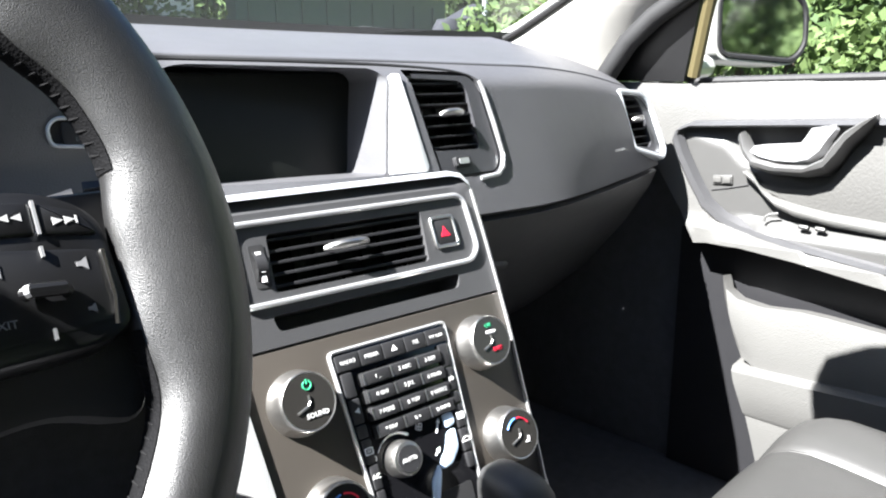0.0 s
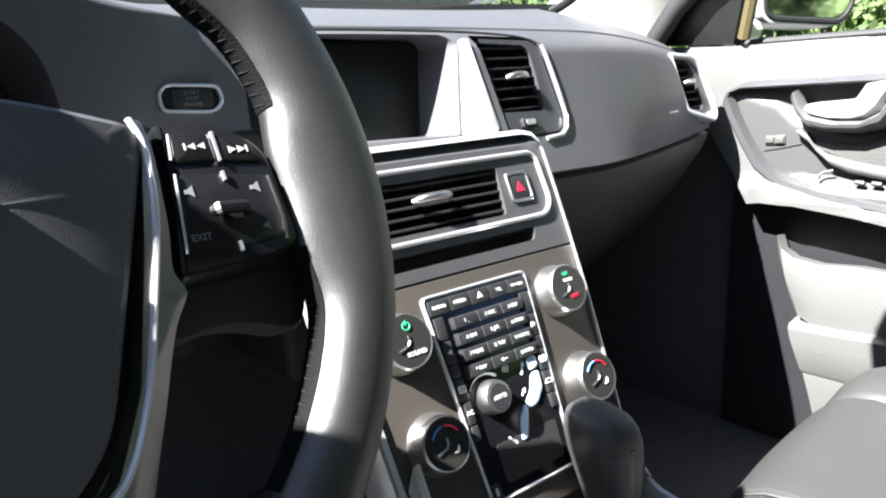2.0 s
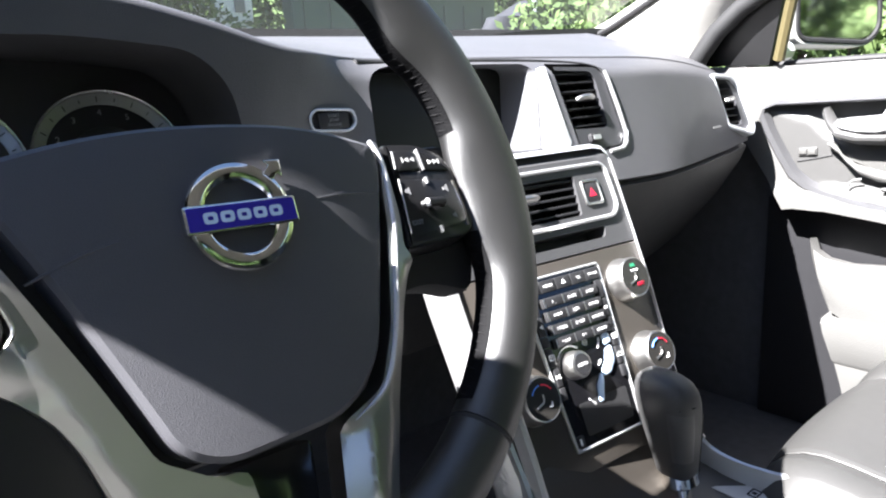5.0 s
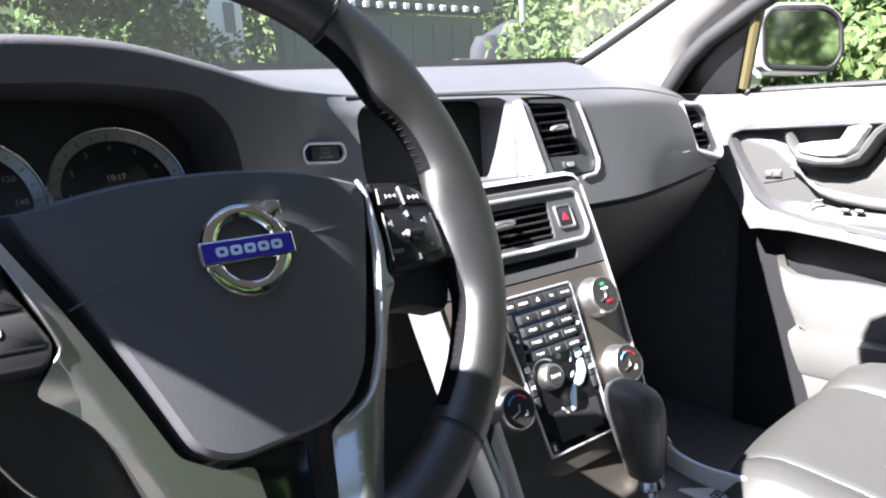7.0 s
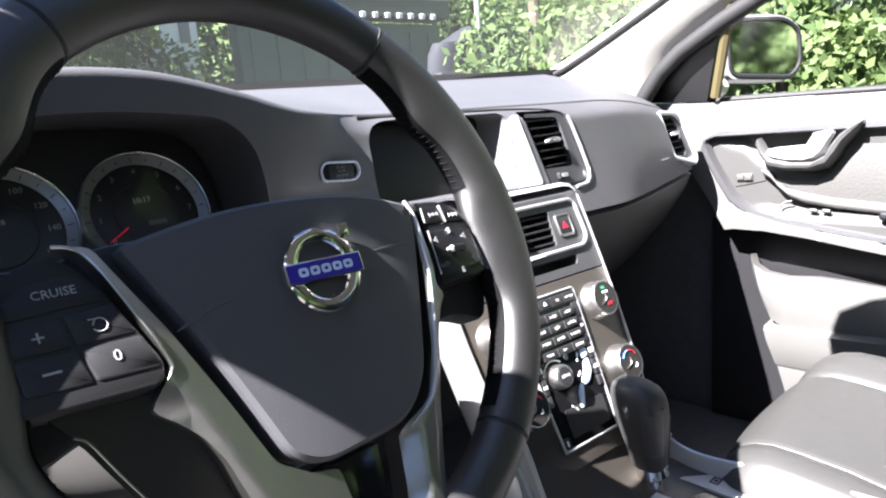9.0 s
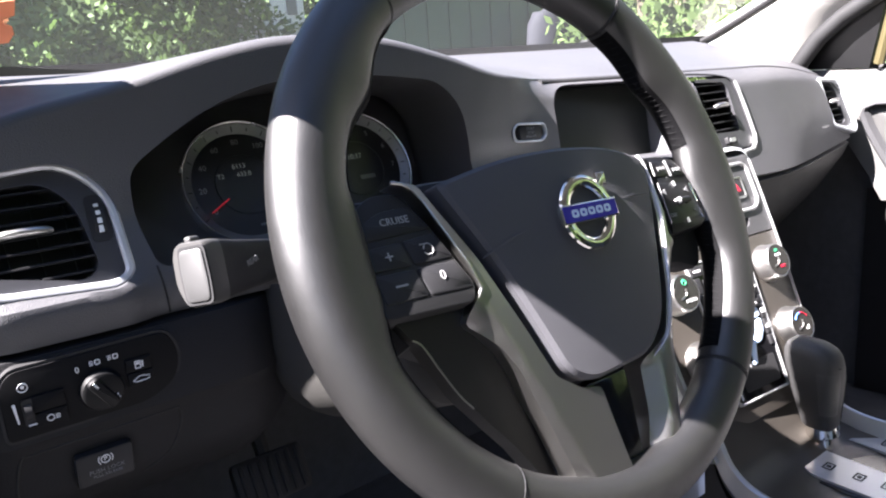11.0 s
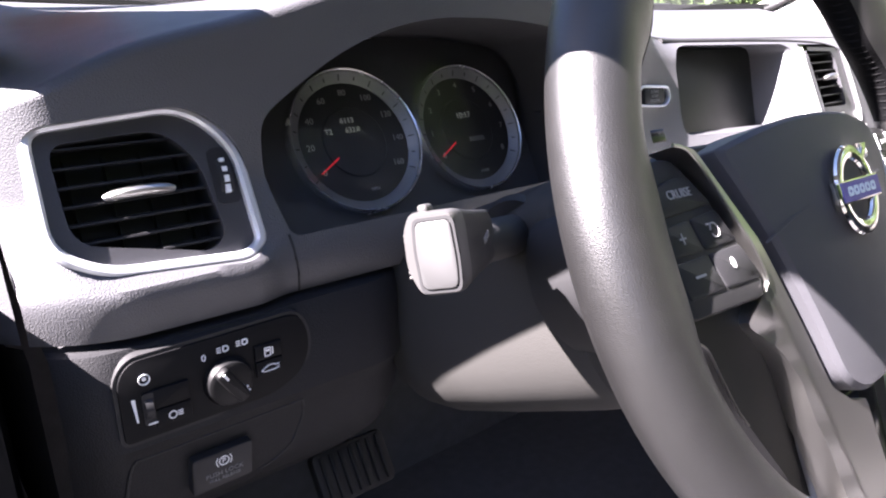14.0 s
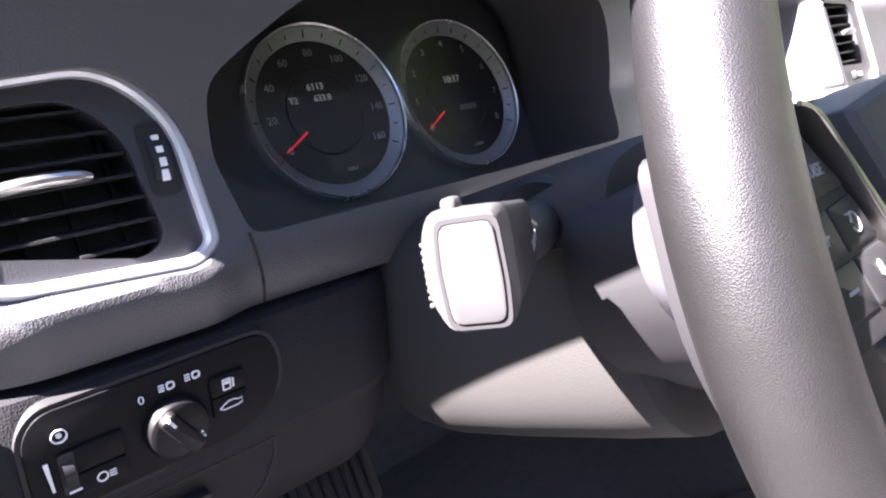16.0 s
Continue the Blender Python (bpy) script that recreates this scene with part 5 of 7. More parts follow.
def knob(u, v, kind):
    """A round silver knob with a black face."""
    bm = bmesh.new()
    revolve(bm, [(0.0228, 0.0), (0.0228, 0.003), (0.0213, 0.006), (0.0207, 0.015), (0.0202, 0.0178), (0.0194, 0.0188), (0.0186, 0.0184), (0.0, 0.0178)], S, u, v, 48)
    kb = part("knob", bm, KNOB, stack, "brushed silver knob with a black face")
    bm = bmesh.new()
    prism(bm, disc(u, v, 0.0185, 48), S, 0.0176, 0.0185)
    face = part("face", bm, FACE, kb)
    P = raised(S, 0.0190)
    bm = bmesh.new()
    tube(bm, [S @ Vector((u - 0.010, v - 0.006, 0.0188)), S @ Vector((u - 0.001, v - 0.003, 0.0188)), S @ Vector((u + 0.0005, v, 0.0188)), S @ Vector((u + 0.0005, v + 0.004, 0.0188))], 0.0009, 6)
    part("pointer", bm, KNOB, kb)
    if kind == "power":
        bm = bmesh.new()
        tube(bm, [P @ Vector((u + 0.001 + 0.0030 * math.cos(a), v + 0.0110 + 0.0030 * math.sin(a), 0)) for a in [radians(120 + i * 15) for i in range(21)]], 0.0005, 5)
        tube(bm, [P @ Vector((u + 0.001, v + 0.0115, 0)), P @ Vector((u + 0.001, v + 0.0150, 0))], 0.0005, 5)
        part("symbol", bm, GREEN, kb)
        words("SOUND", P, u + 0.004, v - 0.0095, 0.0048, PRINT, kb)
    elif kind == "menu":
        words("OK", P, u, v + 0.0120, 0.0048, GREEN, kb)
        words("MENU", P, u + 0.001, v + 0.0065, 0.0036, WHITE, kb)
        words("EXIT", P, u + 0.004, v - 0.0080, 0.0048, RED, kb)
    else:
        for a0, a1, m in ((150, 95, BLUE), (85, 30, RED)):
            bm = bmesh.new()
            tube(bm, [P @ Vector((u + 0.0125 * math.cos(radians(a0 + (a1 - a0) * i / 8)), v + 0.0125 * math.sin(radians(a0 + (a1 - a0) * i / 8)), 0)) for i in range(9)], 0.0007, 6)
            part("scale", bm, m, kb)
        bm = bmesh.new()
        prism(bm, rounded([(u + 0.004, v - 0.0085), (u + 0.0082, v - 0.0085), (u + 0.0088, v - 0.0040), (u + 0.0076, v - 0.0040), (u + 0.0066, v - 0.0070), (u + 0.0040, v - 0.0073)], 0.001, 2), S, 0.0186, 0.0192)
        part("symbol", bm, WHITE, kb)


knob(-0.0835, -0.0320, "power")
knob(0.0825, -0.0300, "menu")
knob(-0.0775, -0.1085, "heat")
knob(0.0835, -0.1075, "heat")

# ---- tunnel console and gear lever ----
console = thing("tunnel_console", (0.45, 0.25, 0.62), "dark tunnel console with bronze deck and silver rails", "console")
DECK = [(0.425, 0.906), (0.412, 0.886), (0.401, 0.862), (0.388, 0.845), (0.366, 0.835), (0.33, 0.831), (0.25, 0.829), (0.10, 0.827), (-0.25, 0.825)]
bm = bmesh.new()
loft(bm, [[Vector((0.434 + w * h, y, z + (0.004 * abs(w) ** 3 if y < 0.38 else 0))) for w in (-1, -0.8, -0.4, 0, 0.4, 0.8, 1)] for (y, z), h in zip(DECK, (0.106, 0.106, 0.107, 0.109, 0.112, 0.116, 0.12, 0.125, 0.13))])
part("deck", bm, BROWN, console, "bronze glossy console deck")
for s in (-1, 1):
    bm = bmesh.new()
    rows = []
    for q in flow([(0.436, 0.960, 0.106), (0.428, 0.942, 0.106), (0.419, 0.922, 0.106), (0.409, 0.899, 0.107), (0.397, 0.877, 0.108), (0.385, 0.8655, 0.109), (0.370, 0.8590, 0.111), (0.347, 0.8560, 0.113), (0.32, 0.8565, 0.116), (0.28, 0.859, 0.119), (0.10, 0.861, 0.126), (-0.25, 0.861, 0.131)], 3):
        y, z, x = q.x, q.y, 0.434 + s * q.z
        rows.append([Vector((x - s * 0.004, y + 0.010, z - 0.034)), Vector((x - s * 0.001, y + 0.001, z - 0.003)), Vector((x, y - 0.0005, z)), Vector((x + s * 0.003, y - 0.001, z + 0.001)), Vector((x + s * 0.006, y, z - 0.001)), Vector((x + s * 0.008, y + 0.004, z - 0.02))])
    loft(bm, rows)
    part("rail", bm, SILVER, console, "satin silver rail")
    bm = bmesh.new()
    rows = []
    for (y, z), h in zip(DECK, (0.116, 0.116, 0.118, 0.120, 0.123, 0.127, 0.131, 0.136, 0.141)):
        x = 0.434 + s * h
        rows.append([Vector((x, y + 0.002, z - 0.010)), Vector((x + s * 0.004, y + 0.03, z - 0.06)), Vector((x + s * 0.004, y + 0.12, z - 0.14)), Vector((x, y + 0.2, z - 0.24))])
    loft(bm, rows)
    part("side_panel", bm, DASH_DARK, console)
PLATE = plane_frame(Vector((0.492, 0.285, 0.8345)), 88.5)
bm = bmesh.new()
PO = rounded([(-0.066, -0.12), (0.066, -0.12), (0.072, 0.08), (0.060, 0.098), (-0.050, 0.098), (-0.072, 0.078)], 0.012, 4)
lp = sheet(bm, PO, [rounded([(-0.018, -0.10), (0.026, -0.10), (0.026, 0.088), (-0.016, 0.088)], 0.008, 3)], lambda a, b: PLATE @ Vector((a, b, 0.0)), 0.012)
skirt(bm, lp[0], lambda c: Vector((0, 0, -0.006)))
skirt(bm, lp[1], lambda c: Vector((0, 0, -0.012)))
plate = part("gear_plate", bm, SILVER, console, "satin silver gear gate plate")
bm = bmesh.new()
prism(bm, shrink(PO, -0.006), PLATE, -0.008, -0.003)
part("gear_surround", bm, GLOSS, console)
for u, v in ((-0.045, 0.068), (-0.043, 0.038), (-0.040, 0.012), (-0.038, -0.014), (0.046, 0.045), (0.046, -0.01)):
    bm = bmesh.new()
    ring_plate(bm, rect(u, v, 0.014, 0.010, 0.001), rect(u, v, 0.011, 0.007, 0.001), PLATE, 0.0, 0.0006)
    prism(bm, rect(u, v, 0.004, 0.004), PLATE, 0.0, 0.0006)
    part("mark", bm, BLACK, plate)
lever = thing("gear_lever", (0.484, 0.379, 0.83), "black leather automatic gear lever on a chrome stem", "gear lever")
bm = bmesh.new()
tube(bm, [(0.487, 0.372, 0.815), (0.4848, 0.3775, 0.858)], 0.0085, 16)
part("stem", bm, CHROME, lever)
bm = bmesh.new()
tube(bm, [(0.4852, 0.3768, 0.8500), (0.4848, 0.3775, 0.8525), (0.484, 0.379, 0.866)], [0.0155, 0.0175, 0.0175], 24)
part("collar", bm, CHROME, lever)
bm = bmesh.new()
rows = []
GRIP = ((0.863, 0.0150, 0.0160), (0.866, 0.0172, 0.0182), (0.878, 0.0182, 0.0202), (0.893, 0.0196, 0.0228), (0.910, 0.0212, 0.0258), (0.928, 0.0226, 0.0285), (0.943, 0.0230, 0.0295), (0.954, 0.0220, 0.0284), (0.962, 0.0190, 0.0250), (0.967, 0.0136, 0.0190), (0.9695, 0.0064, 0.0095))
for z, w, d in GRIP:
    f = (z - 0.85) / 0.12
    cx, cy = 0.4845 - 0.021 * f, 0.379 + 0.006 * f
    rows.append([Vector((cx + w * math.copysign(abs(math.cos(a)) ** 0.72, math.cos(a)), cy + d * math.copysign(abs(math.sin(a)) ** 0.72, math.sin(a)), z + 0.10 * (cy + d * math.sin(a) - cy) * f)) for a in [2 * math.pi * i / 32 for i in range(32)]])
loft(bm, rows, close=True, caps=True)
LEVER = material("black_lever_leather", (0.034, 0.0335, 0.0335), 0.5, vary=0.12, grain=0.1, grain_size=1500, kind="leather")
part("grip", bm, LEVER, lever, "black leather grip")
# the release button on its front; its lighter grey stands for sunlight
bm = bmesh.new()
rows = []
for z, w, d, k in ((0.885, 0.0189, 0.0214, 1.0), (0.887, 0.0191, 0.0218, 1.035), (0.893, 0.0196, 0.0228, 1.04), (0.910, 0.0212, 0.0258, 1.04), (0.926, 0.0225, 0.0283, 1.04), (0.937, 0.0229, 0.0292, 1.035), (0.940, 0.0230, 0.0294, 1.0)):
    f = (z - 0.85) / 0.12
    cx, cy = 0.4845 - 0.021 * f, 0.379 + 0.006 * f
    row = []
    for i in range(9):
        a = radians(196 + 8.6 * i)
        kk = 1.0 if i in (0, 8) else k
        row.append(Vector((cx + kk * w * math.copysign(abs(math.cos(a)) ** 0.72, math.cos(a)), cy + kk * d * math.copysign(abs(math.sin(a)) ** 0.72, math.sin(a)), z + 0.10 * d * math.sin(a) * f)))
    rows.append(row)
loft(bm, rows)
part("release_button", bm, material("sunlit_release_button", (0.05, 0.049, 0.048), 0.5), lever, "release button on the grip, sunlight put into its lighter grey")
bm = bmesh.new()
pts = []
for z, w, d in ((0.866, 0.0172, 0.0182), (0.893, 0.0196, 0.0228), (0.915, 0.0217, 0.0266), (0.932, 0.0228, 0.0289)):
    f = (z - 0.85) / 0.12
    pts.append(Vector((0.4845 - 0.021 * f + w * 0.55, 0.379 + 0.006 * f - d * 0.93, z - 0.1 * d * f)))
pts += [Vector((0.474, 0.3560, 0.941)), Vector((0.464, 0.3545, 0.944)), Vector((0.450, 0.361, 0.943))]
tube(bm, pts, 0.0009, 6)
part("seam", bm, BLACK, lever)

# ---- instrument cluster ----
cluster = thing("instrument_cluster", (0.045, 0.71, 1.18), "two silver-ringed round dials in a black hood", "instrument cluster")
DF = plane_frame(Vector((0.0, 0.7065, 1.192)), 24.0)
bm = bmesh.new()
prism(bm, rect(0.04, 0.0, 0.42, 0.22), DF, -0.006, -0.003)
part("backing", bm, LINING, cluster)
NUMERAL = material("pale_dial_print", (0.36, 0.36, 0.35), 0.5, vary=0.04)
BAND = material("dull_dial_band", (0.34, 0.34, 0.345), 0.36, 0.65, vary=0.2)


def dial(u, v, r, numbers, a0, a1, small):
    """A round instrument of outer radius r: bright rim, dull band with ticks, dark face, numerals and a needle."""
    bm = bmesh.new()
    revolve(bm, [(r - 0.0030, 0.0), (r - 0.0022, 0.0064), (r - 0.0010, 0.0072), (r, 0.0055), (r + 0.0002, -0.003)], DF, u, v, 72)
    d = part("dial", bm, DIALRING, cluster, "silver-ringed round dial with a red needle")
    bm = bmesh.new()
    revolve(bm, [(r - 0.0115, -0.003), (r - 0.0112, -0.0002), (r - 0.0026, 0.0040)], DF, u, v, 72)
    part("band", bm, BAND, d, "dull silver scale band")
    bm = bmesh.new()
    revolve(bm, [(r - 0.0112, -0.0010), (0.0310, -0.0014), (0.0300, -0.0004), (0.0, -0.0004)], DF, u, v, 48)
    part("dial_face", bm, DIALFACE, d)
    n = len(numbers)
    for i, w in enumerate(numbers):
        a = radians(a0 + (a1 - a0) * i / (n - 1))
        words(w, raised(DF, -0.0003), u + 0.0435 * math.cos(a), v + 0.0435 * math.sin(a), 0.0078, NUMERAL, d, name="numeral")
    for i in range(2 * n - 1):
        a = radians(a0 + (a1 - a0) * i / (2 * n - 2))
        bm = bmesh.new()
        m = DF @ Matrix.Translation((u + (r - 0.0072) * math.cos(a), v + (r - 0.0072) * math.sin(a), 0.0020)) @ Matrix.Rotation(a, 4, "Z") @ Matrix.Rotation(-0.45, 4, "Y")
        box(bm, (0, 0, 0), (0.0052 if i % 2 == 0 else 0.0032, 0.0008, 0.0008))
        bmesh.ops.transform(bm, matrix=m, verts=bm.verts)
        part("tick", bm, BLACK, d)
    a = radians(a0 - 2)
    bm = bmesh.new()
    c, s = math.cos(a), math.sin(a)
    tube(bm, [DF @ Vector((u + q * c, v + q * s, 0.003)) for q in (0.026, 0.0485)], [0.0008, 0.0005], 6)
    part("needle", bm, NEEDLE, d)
    words(small, raised(DF, -0.0003), u + 0.006, v - 0.0430, 0.0042, NUMERAL, d)
    return d


d1 = dial(-0.0192, -0.0008, 0.0637, ["0", "20", "40", "60", "80", "100", "120", "140", "160"], 212, -32, "MPH")
words("6113", raised(DF, 0.0), -0.0222, 0.0180, 0.0070, LCD, d1, name="digits")
words("T2", raised(DF, 0.0), -0.0425, 0.0095, 0.0066, LCD, d1, name="digits")
words("633.8", raised(DF, 0.0), -0.0190, 0.0095, 0.0066, LCD, d1, name="digits")
d2 = dial(0.1072, -0.0022, 0.0622, ["0", "1", "2", "3", "4", "5", "6", "7", "8"], 212, -32, "x1000")
words("10:17", raised(DF, 0.0), 0.1060, 0.0110, 0.0082, LCD, d2, name="digits")
bm = bmesh.new()
prism(bm, rect(0.1150, -0.0130, 0.018, 0.0045), DF, -0.0004, 0.0002)
part("digits", bm, GREYPRINT, d2)
cover = bmesh.new()
CF = raised(DF, 0.024) @ Matrix.Rotation(radians(14), 4, "X")
sheet(cover, shrink(local(DIALS, 0.0, 1.192, 24.0), -0.003), [], lambda a, b: CF @ Vector((a, b, -0.9 * (a - 0.04) ** 2)), 0.03)
cv_glass = part("cover_glass", cover, LENS, cluster, "clear curved cover", facing=(0.0, 0.0, 1.3))
cv_glass.visible_shadow = False

# ---- steering column, stalks ----
column = thing("steering_column", (0.056, 0.52, 1.10), "dark plastic steering column shroud", "steering column")
bm = bmesh.new()
rows = []
for t, hw, dn, up in ((0.094, 0.080, 0.090, 0.034), (0.097, 0.090, 0.106, 0.041), (0.104, 0.095, 0.115, 0.044), (0.14, 0.097, 0.117, 0.044), (0.215, 0.100, 0.118, 0.043), (0.27, 0.102, 0.117, 0.042), (0.30, 0.098, 0.112, 0.04)):
    ring = []
    for i in range(40):
        a = 2 * math.pi * i / 40
        c, s = math.cos(a), math.sin(a)
        c, s = math.copysign(abs(c) ** 0.62, c), math.copysign(abs(s) ** 0.62, s)
        ring.append(W @ Vector((c * hw, s * (up if s > 0 else dn), -t)))
    rows.append(ring)
loft(bm, rows, close=True, caps=True)
part("shroud", bm, material("charcoal_shroud_plastic", (0.040, 0.039, 0.037), 0.6, vary=0.08, spec=0.15, grain=0.3, grain_size=900), column)
bm = bmesh.new()
tube(bm, [W @ Vector((0.0955 * math.copysign(abs(math.cos(a)) ** 0.62, math.cos(a)), 0.001, -0.06 - 0.16 * f)) for a in (math.pi,) for f in (0, 0.3, 0.6, 1)], 0.0012, 6)
part("joint", bm, BLACK, column)
bm = bmesh.new()
loft(bm, [[W @ Vector((q[0] * 0.82, q[1] * 1.05 - 0.012, -t)) for q in HB] for t in (0.052, 0.075, 0.110)], close=True, caps=True)
part("collar", bm, BLACK, column)
# key-like end of the left stalk
stalk = thing("indicator_stalk", (-0.10, 0.46, 1.17), "black indicator stalk with a broad grey end", "stalk")
tip, root = Vector((-0.166, 0.4175, 1.184)), Vector((-0.032, 0.505, 1.150))
bm = bmesh.new()
tube(bm, [root + Vector((0.02, 0.012, -0.006)), root, root.lerp(tip, 0.35), root.lerp(tip, 0.6), root.lerp(tip, 0.82)], [0.014, 0.0130, 0.0120, 0.0110, 0.010], 16)
part("arm", bm, BLACK, stalk)
bm = bmesh.new()
revolve(bm, [(0.013, 0.0), (0.022, 0.002), (0.024, -0.004), (0.024, -0.012)], plane_frame(root + Vector((-0.004, -0.003, 0.001)), 4, -57))
part("boot", bm, BLACK, stalk)
TF = plane_frame(tip, 8, -60, 10) @ Matrix.Diagonal((0.76, 0.94, 1, 1))
bm = bmesh.new()
STALK = material("grey_stalk_plastic", (0.044, 0.043, 0.042), 0.5)
HEAD = rounded([(-0.0130, -0.0190), (0.0110, -0.0180), (0.0130, -0.012), (0.0130, 0.013), (0.0110, 0.0190), (-0.0150, 0.0195), (-0.0195, 0.012), (-0.0200, -0.006)], 0.005, 3)
vs = []
for sc, h in ((0.58, -0.066), (0.74, -0.058), (0.86, -0.030), (0.97, -0.013), (1.0, -0.008), (1.0, -0.003), (0.94, 0.0)):
    vs.append([TF @ Vector((p[0] * sc + (0.0 if h > -0.02 else 0.02 * (h + 0.02)), p[1] * sc, h)) for p in HEAD])
loft(bm, vs[3:], close=True, caps=True)
part("head", bm, STALK, stalk)
bm = bmesh.new()
loft(bm, vs[:4], close=True, caps=True)
part("neck", bm, DASH_DARK, stalk, "dark tapered neck")
bm = bmesh.new()
prism(bm, rounded([(-0.0105, -0.0155), (0.0105, -0.0155), (0.0115, -0.004), (0.0105, 0.0150), (-0.0105, 0.0150), (-0.0118, 0.002)], 0.004, 3), TF, -0.002, 0.0018, 0.0012)
part("end_button", bm, material("grey_stalk_button", (0.046, 0.046, 0.046), 0.5), stalk, "grey push button on the end")
bm = bmesh.new()
ring_plate(bm, rounded([(-0.0122, -0.0172), (0.0122, -0.0172), (0.0132, -0.004), (0.0122, 0.0167), (-0.0122, 0.0167), (-0.0135, 0.002)], 0.004, 3), rounded([(-0.0108, -0.0158), (0.0108, -0.0158), (0.0118, -0.004), (0.0108, 0.0153), (-0.0108, 0.0153), (-0.0121, 0.002)], 0.004, 3), TF, -0.001, 0.0006)
part("groove", bm, BLACK, stalk)
bm = bmesh.new()
box(bm, TF @ Vector((-0.0075, 0.0200, -0.008)), (0.0065, 0.0050, 0.008), TF.to_3x3(), 0.0016)
part("slide_switch", bm, STALK, stalk)
for i in range(9):
    bm = bmesh.new()
    box(bm, TF @ Vector((-0.0200, -0.010 + i * 0.0024, -0.010)), (0.0022, 0.0014, 0.012), TF.to_3x3(), 0.0004)
    part("ridge", bm, STALK, stalk)
words("REAR", plane_frame(tip + TF.to_3x3() @ Vector((0.0152, 0.0, -0.034)), 8, 36, 5), 0, 0.002, 0.005, GREYPRINT, stalk)
# small lever on the far side of the column
bm = bmesh.new()
tube(bm, [W @ Vector((0.09, 0.02, -0.10)), W @ Vector((0.125, 0.028, -0.085)), W @ Vector((0.165, 0.034, -0.07))], [0.009, 0.008, 0.010], 12)
wiper = thing("wiper_stalk", W @ Vector((0.12, 0.03, -0.085)), "black wiper stalk behind the steering wheel", "stalk")
part("arm", bm, DASH_DARK, wiper)

# ---- start button ----
start = thing("start_button", on_fascia(0.2787, 1.2102), "black start-stop button with a silver surround", "button")
F = raised(fascia_frame(0.2787, 1.2102, 7.0, -6.0), 0.0036)
o = local(STARTHOLE, 0.2787, 1.2102)
bm = bmesh.new()
ring_plate(bm, shrink(o, -0.0004), shrink(o, 0.0018), F, -0.008, 0.0022, 0.0007)
part("surround", bm, PALE_SILVER, start)
bm = bmesh.new()
prism(bm, shrink(o, 0.0015), F, -0.008, -0.003)
part("recess", bm, BLACK, start)
bm = bmesh.new()
prism(bm, rect(0.0005, 0.0, 0.0300, 0.0150, 0.003), F, -0.004, 0.0012, 0.001)
bt = part("push_button", bm, KEY, start)
for i, w in enumerate(("START", "STOP", "ENGINE")):
    words(w, raised(F, 0.0013), 0.0005, 0.0042 - 0.0042 * i, 0.0040, GREYPRINT, bt)
# card slot under the start button
bm = bmesh.new()
Fs = fascia_frame(0.281, 1.170, 21.2, -5.0)
prism(bm, rounded([(-0.030, -0.006), (0.024, -0.006), (0.024, 0.008), (-0.024, 0.008)], 0.005, 3), Fs, -0.006, 0.0004, 0.0004)
part("key_slot", bm, GLOSS, dashboard)

# ---- light switch panel ----
lights = thing("light_switch_panel", (-0.197, 0.588, 1.075), "black headlight switch panel with a round knob", "switch panel")
LF = plane_frame(Vector((-0.197, 0.5940, 1.076)), -3.0)
LP = rounded([(-0.062, -0.025), (0.033, -0.025), (0.054, -0.014), (0.060, 0.006), (0.053, 0.027), (-0.054, 0.026), (-0.062, 0.016)], [0.004, 0.014, 0.012, 0.012, 0.01, 0.012, 0.01], 4)
SWITCH = material("matt_switch_black", (0.006, 0.006, 0.0068), 0.62, vary=0.1, spec=0.14, grain=0.15, grain_size=1200)
bm = bmesh.new()
prism(bm, LP, LF, -0.008, 0.0006, 0.0004)
part("panel", bm, SWITCH, lights)
bm = bmesh.new()
ring_plate(bm, shrink(LP, -0.0024), shrink(LP, -0.0002), LF, -0.008, -0.0006)
part("joint", bm, BLACK, lights)
bm = bmesh.new()
revolve(bm, [(0.0155, 0.0), (0.0155, 0.004), (0.0140, 0.0075), (0.0120, 0.0085), (0.0, 0.0085)], LF, 0.001, -0.004, 36)
hk = part("headlight_knob", bm, COVER, lights)
bm = bmesh.new()
KF = LF @ Matrix.Translation((0.001, -0.004, 0)) @ Matrix.Rotation(radians(122), 4, "Z")
prism(bm, rounded([(-0.0135, -0.0045), (0.0135, -0.0045), (0.0135, 0.0045), (-0.0135, 0.0045)], 0.003, 3), KF, 0.006, 0.0125, 0.0025)
part("grip", bm, COVER, hk)
bm = bmesh.new()
prism(bm, rect(0.0095, 0, 0.0050, 0.0014), KF, 0.0120, 0.0128)
part("pointer", bm, WHITE, hk)
bm = bmesh.new()
ring_plate(bm, disc(0.0075, -0.0105, 0.0026, 20), disc(0.0075, -0.0105, 0.0018, 20), LF, 0.004, 0.0100)
for i in range(8):
    a = i * math.pi / 4
    prism(bm, rect(0.0075 + 0.0036 * math.cos(a), -0.0105 + 0.0036 * math.sin(a), 0.0009, 0.0009), LF, 0.004, 0.0100)
part("symbol", bm, WHITE, hk)
words("0", raised(LF, 0.0018), -0.0125, 0.0155, 0.0062, WHITE, lights)
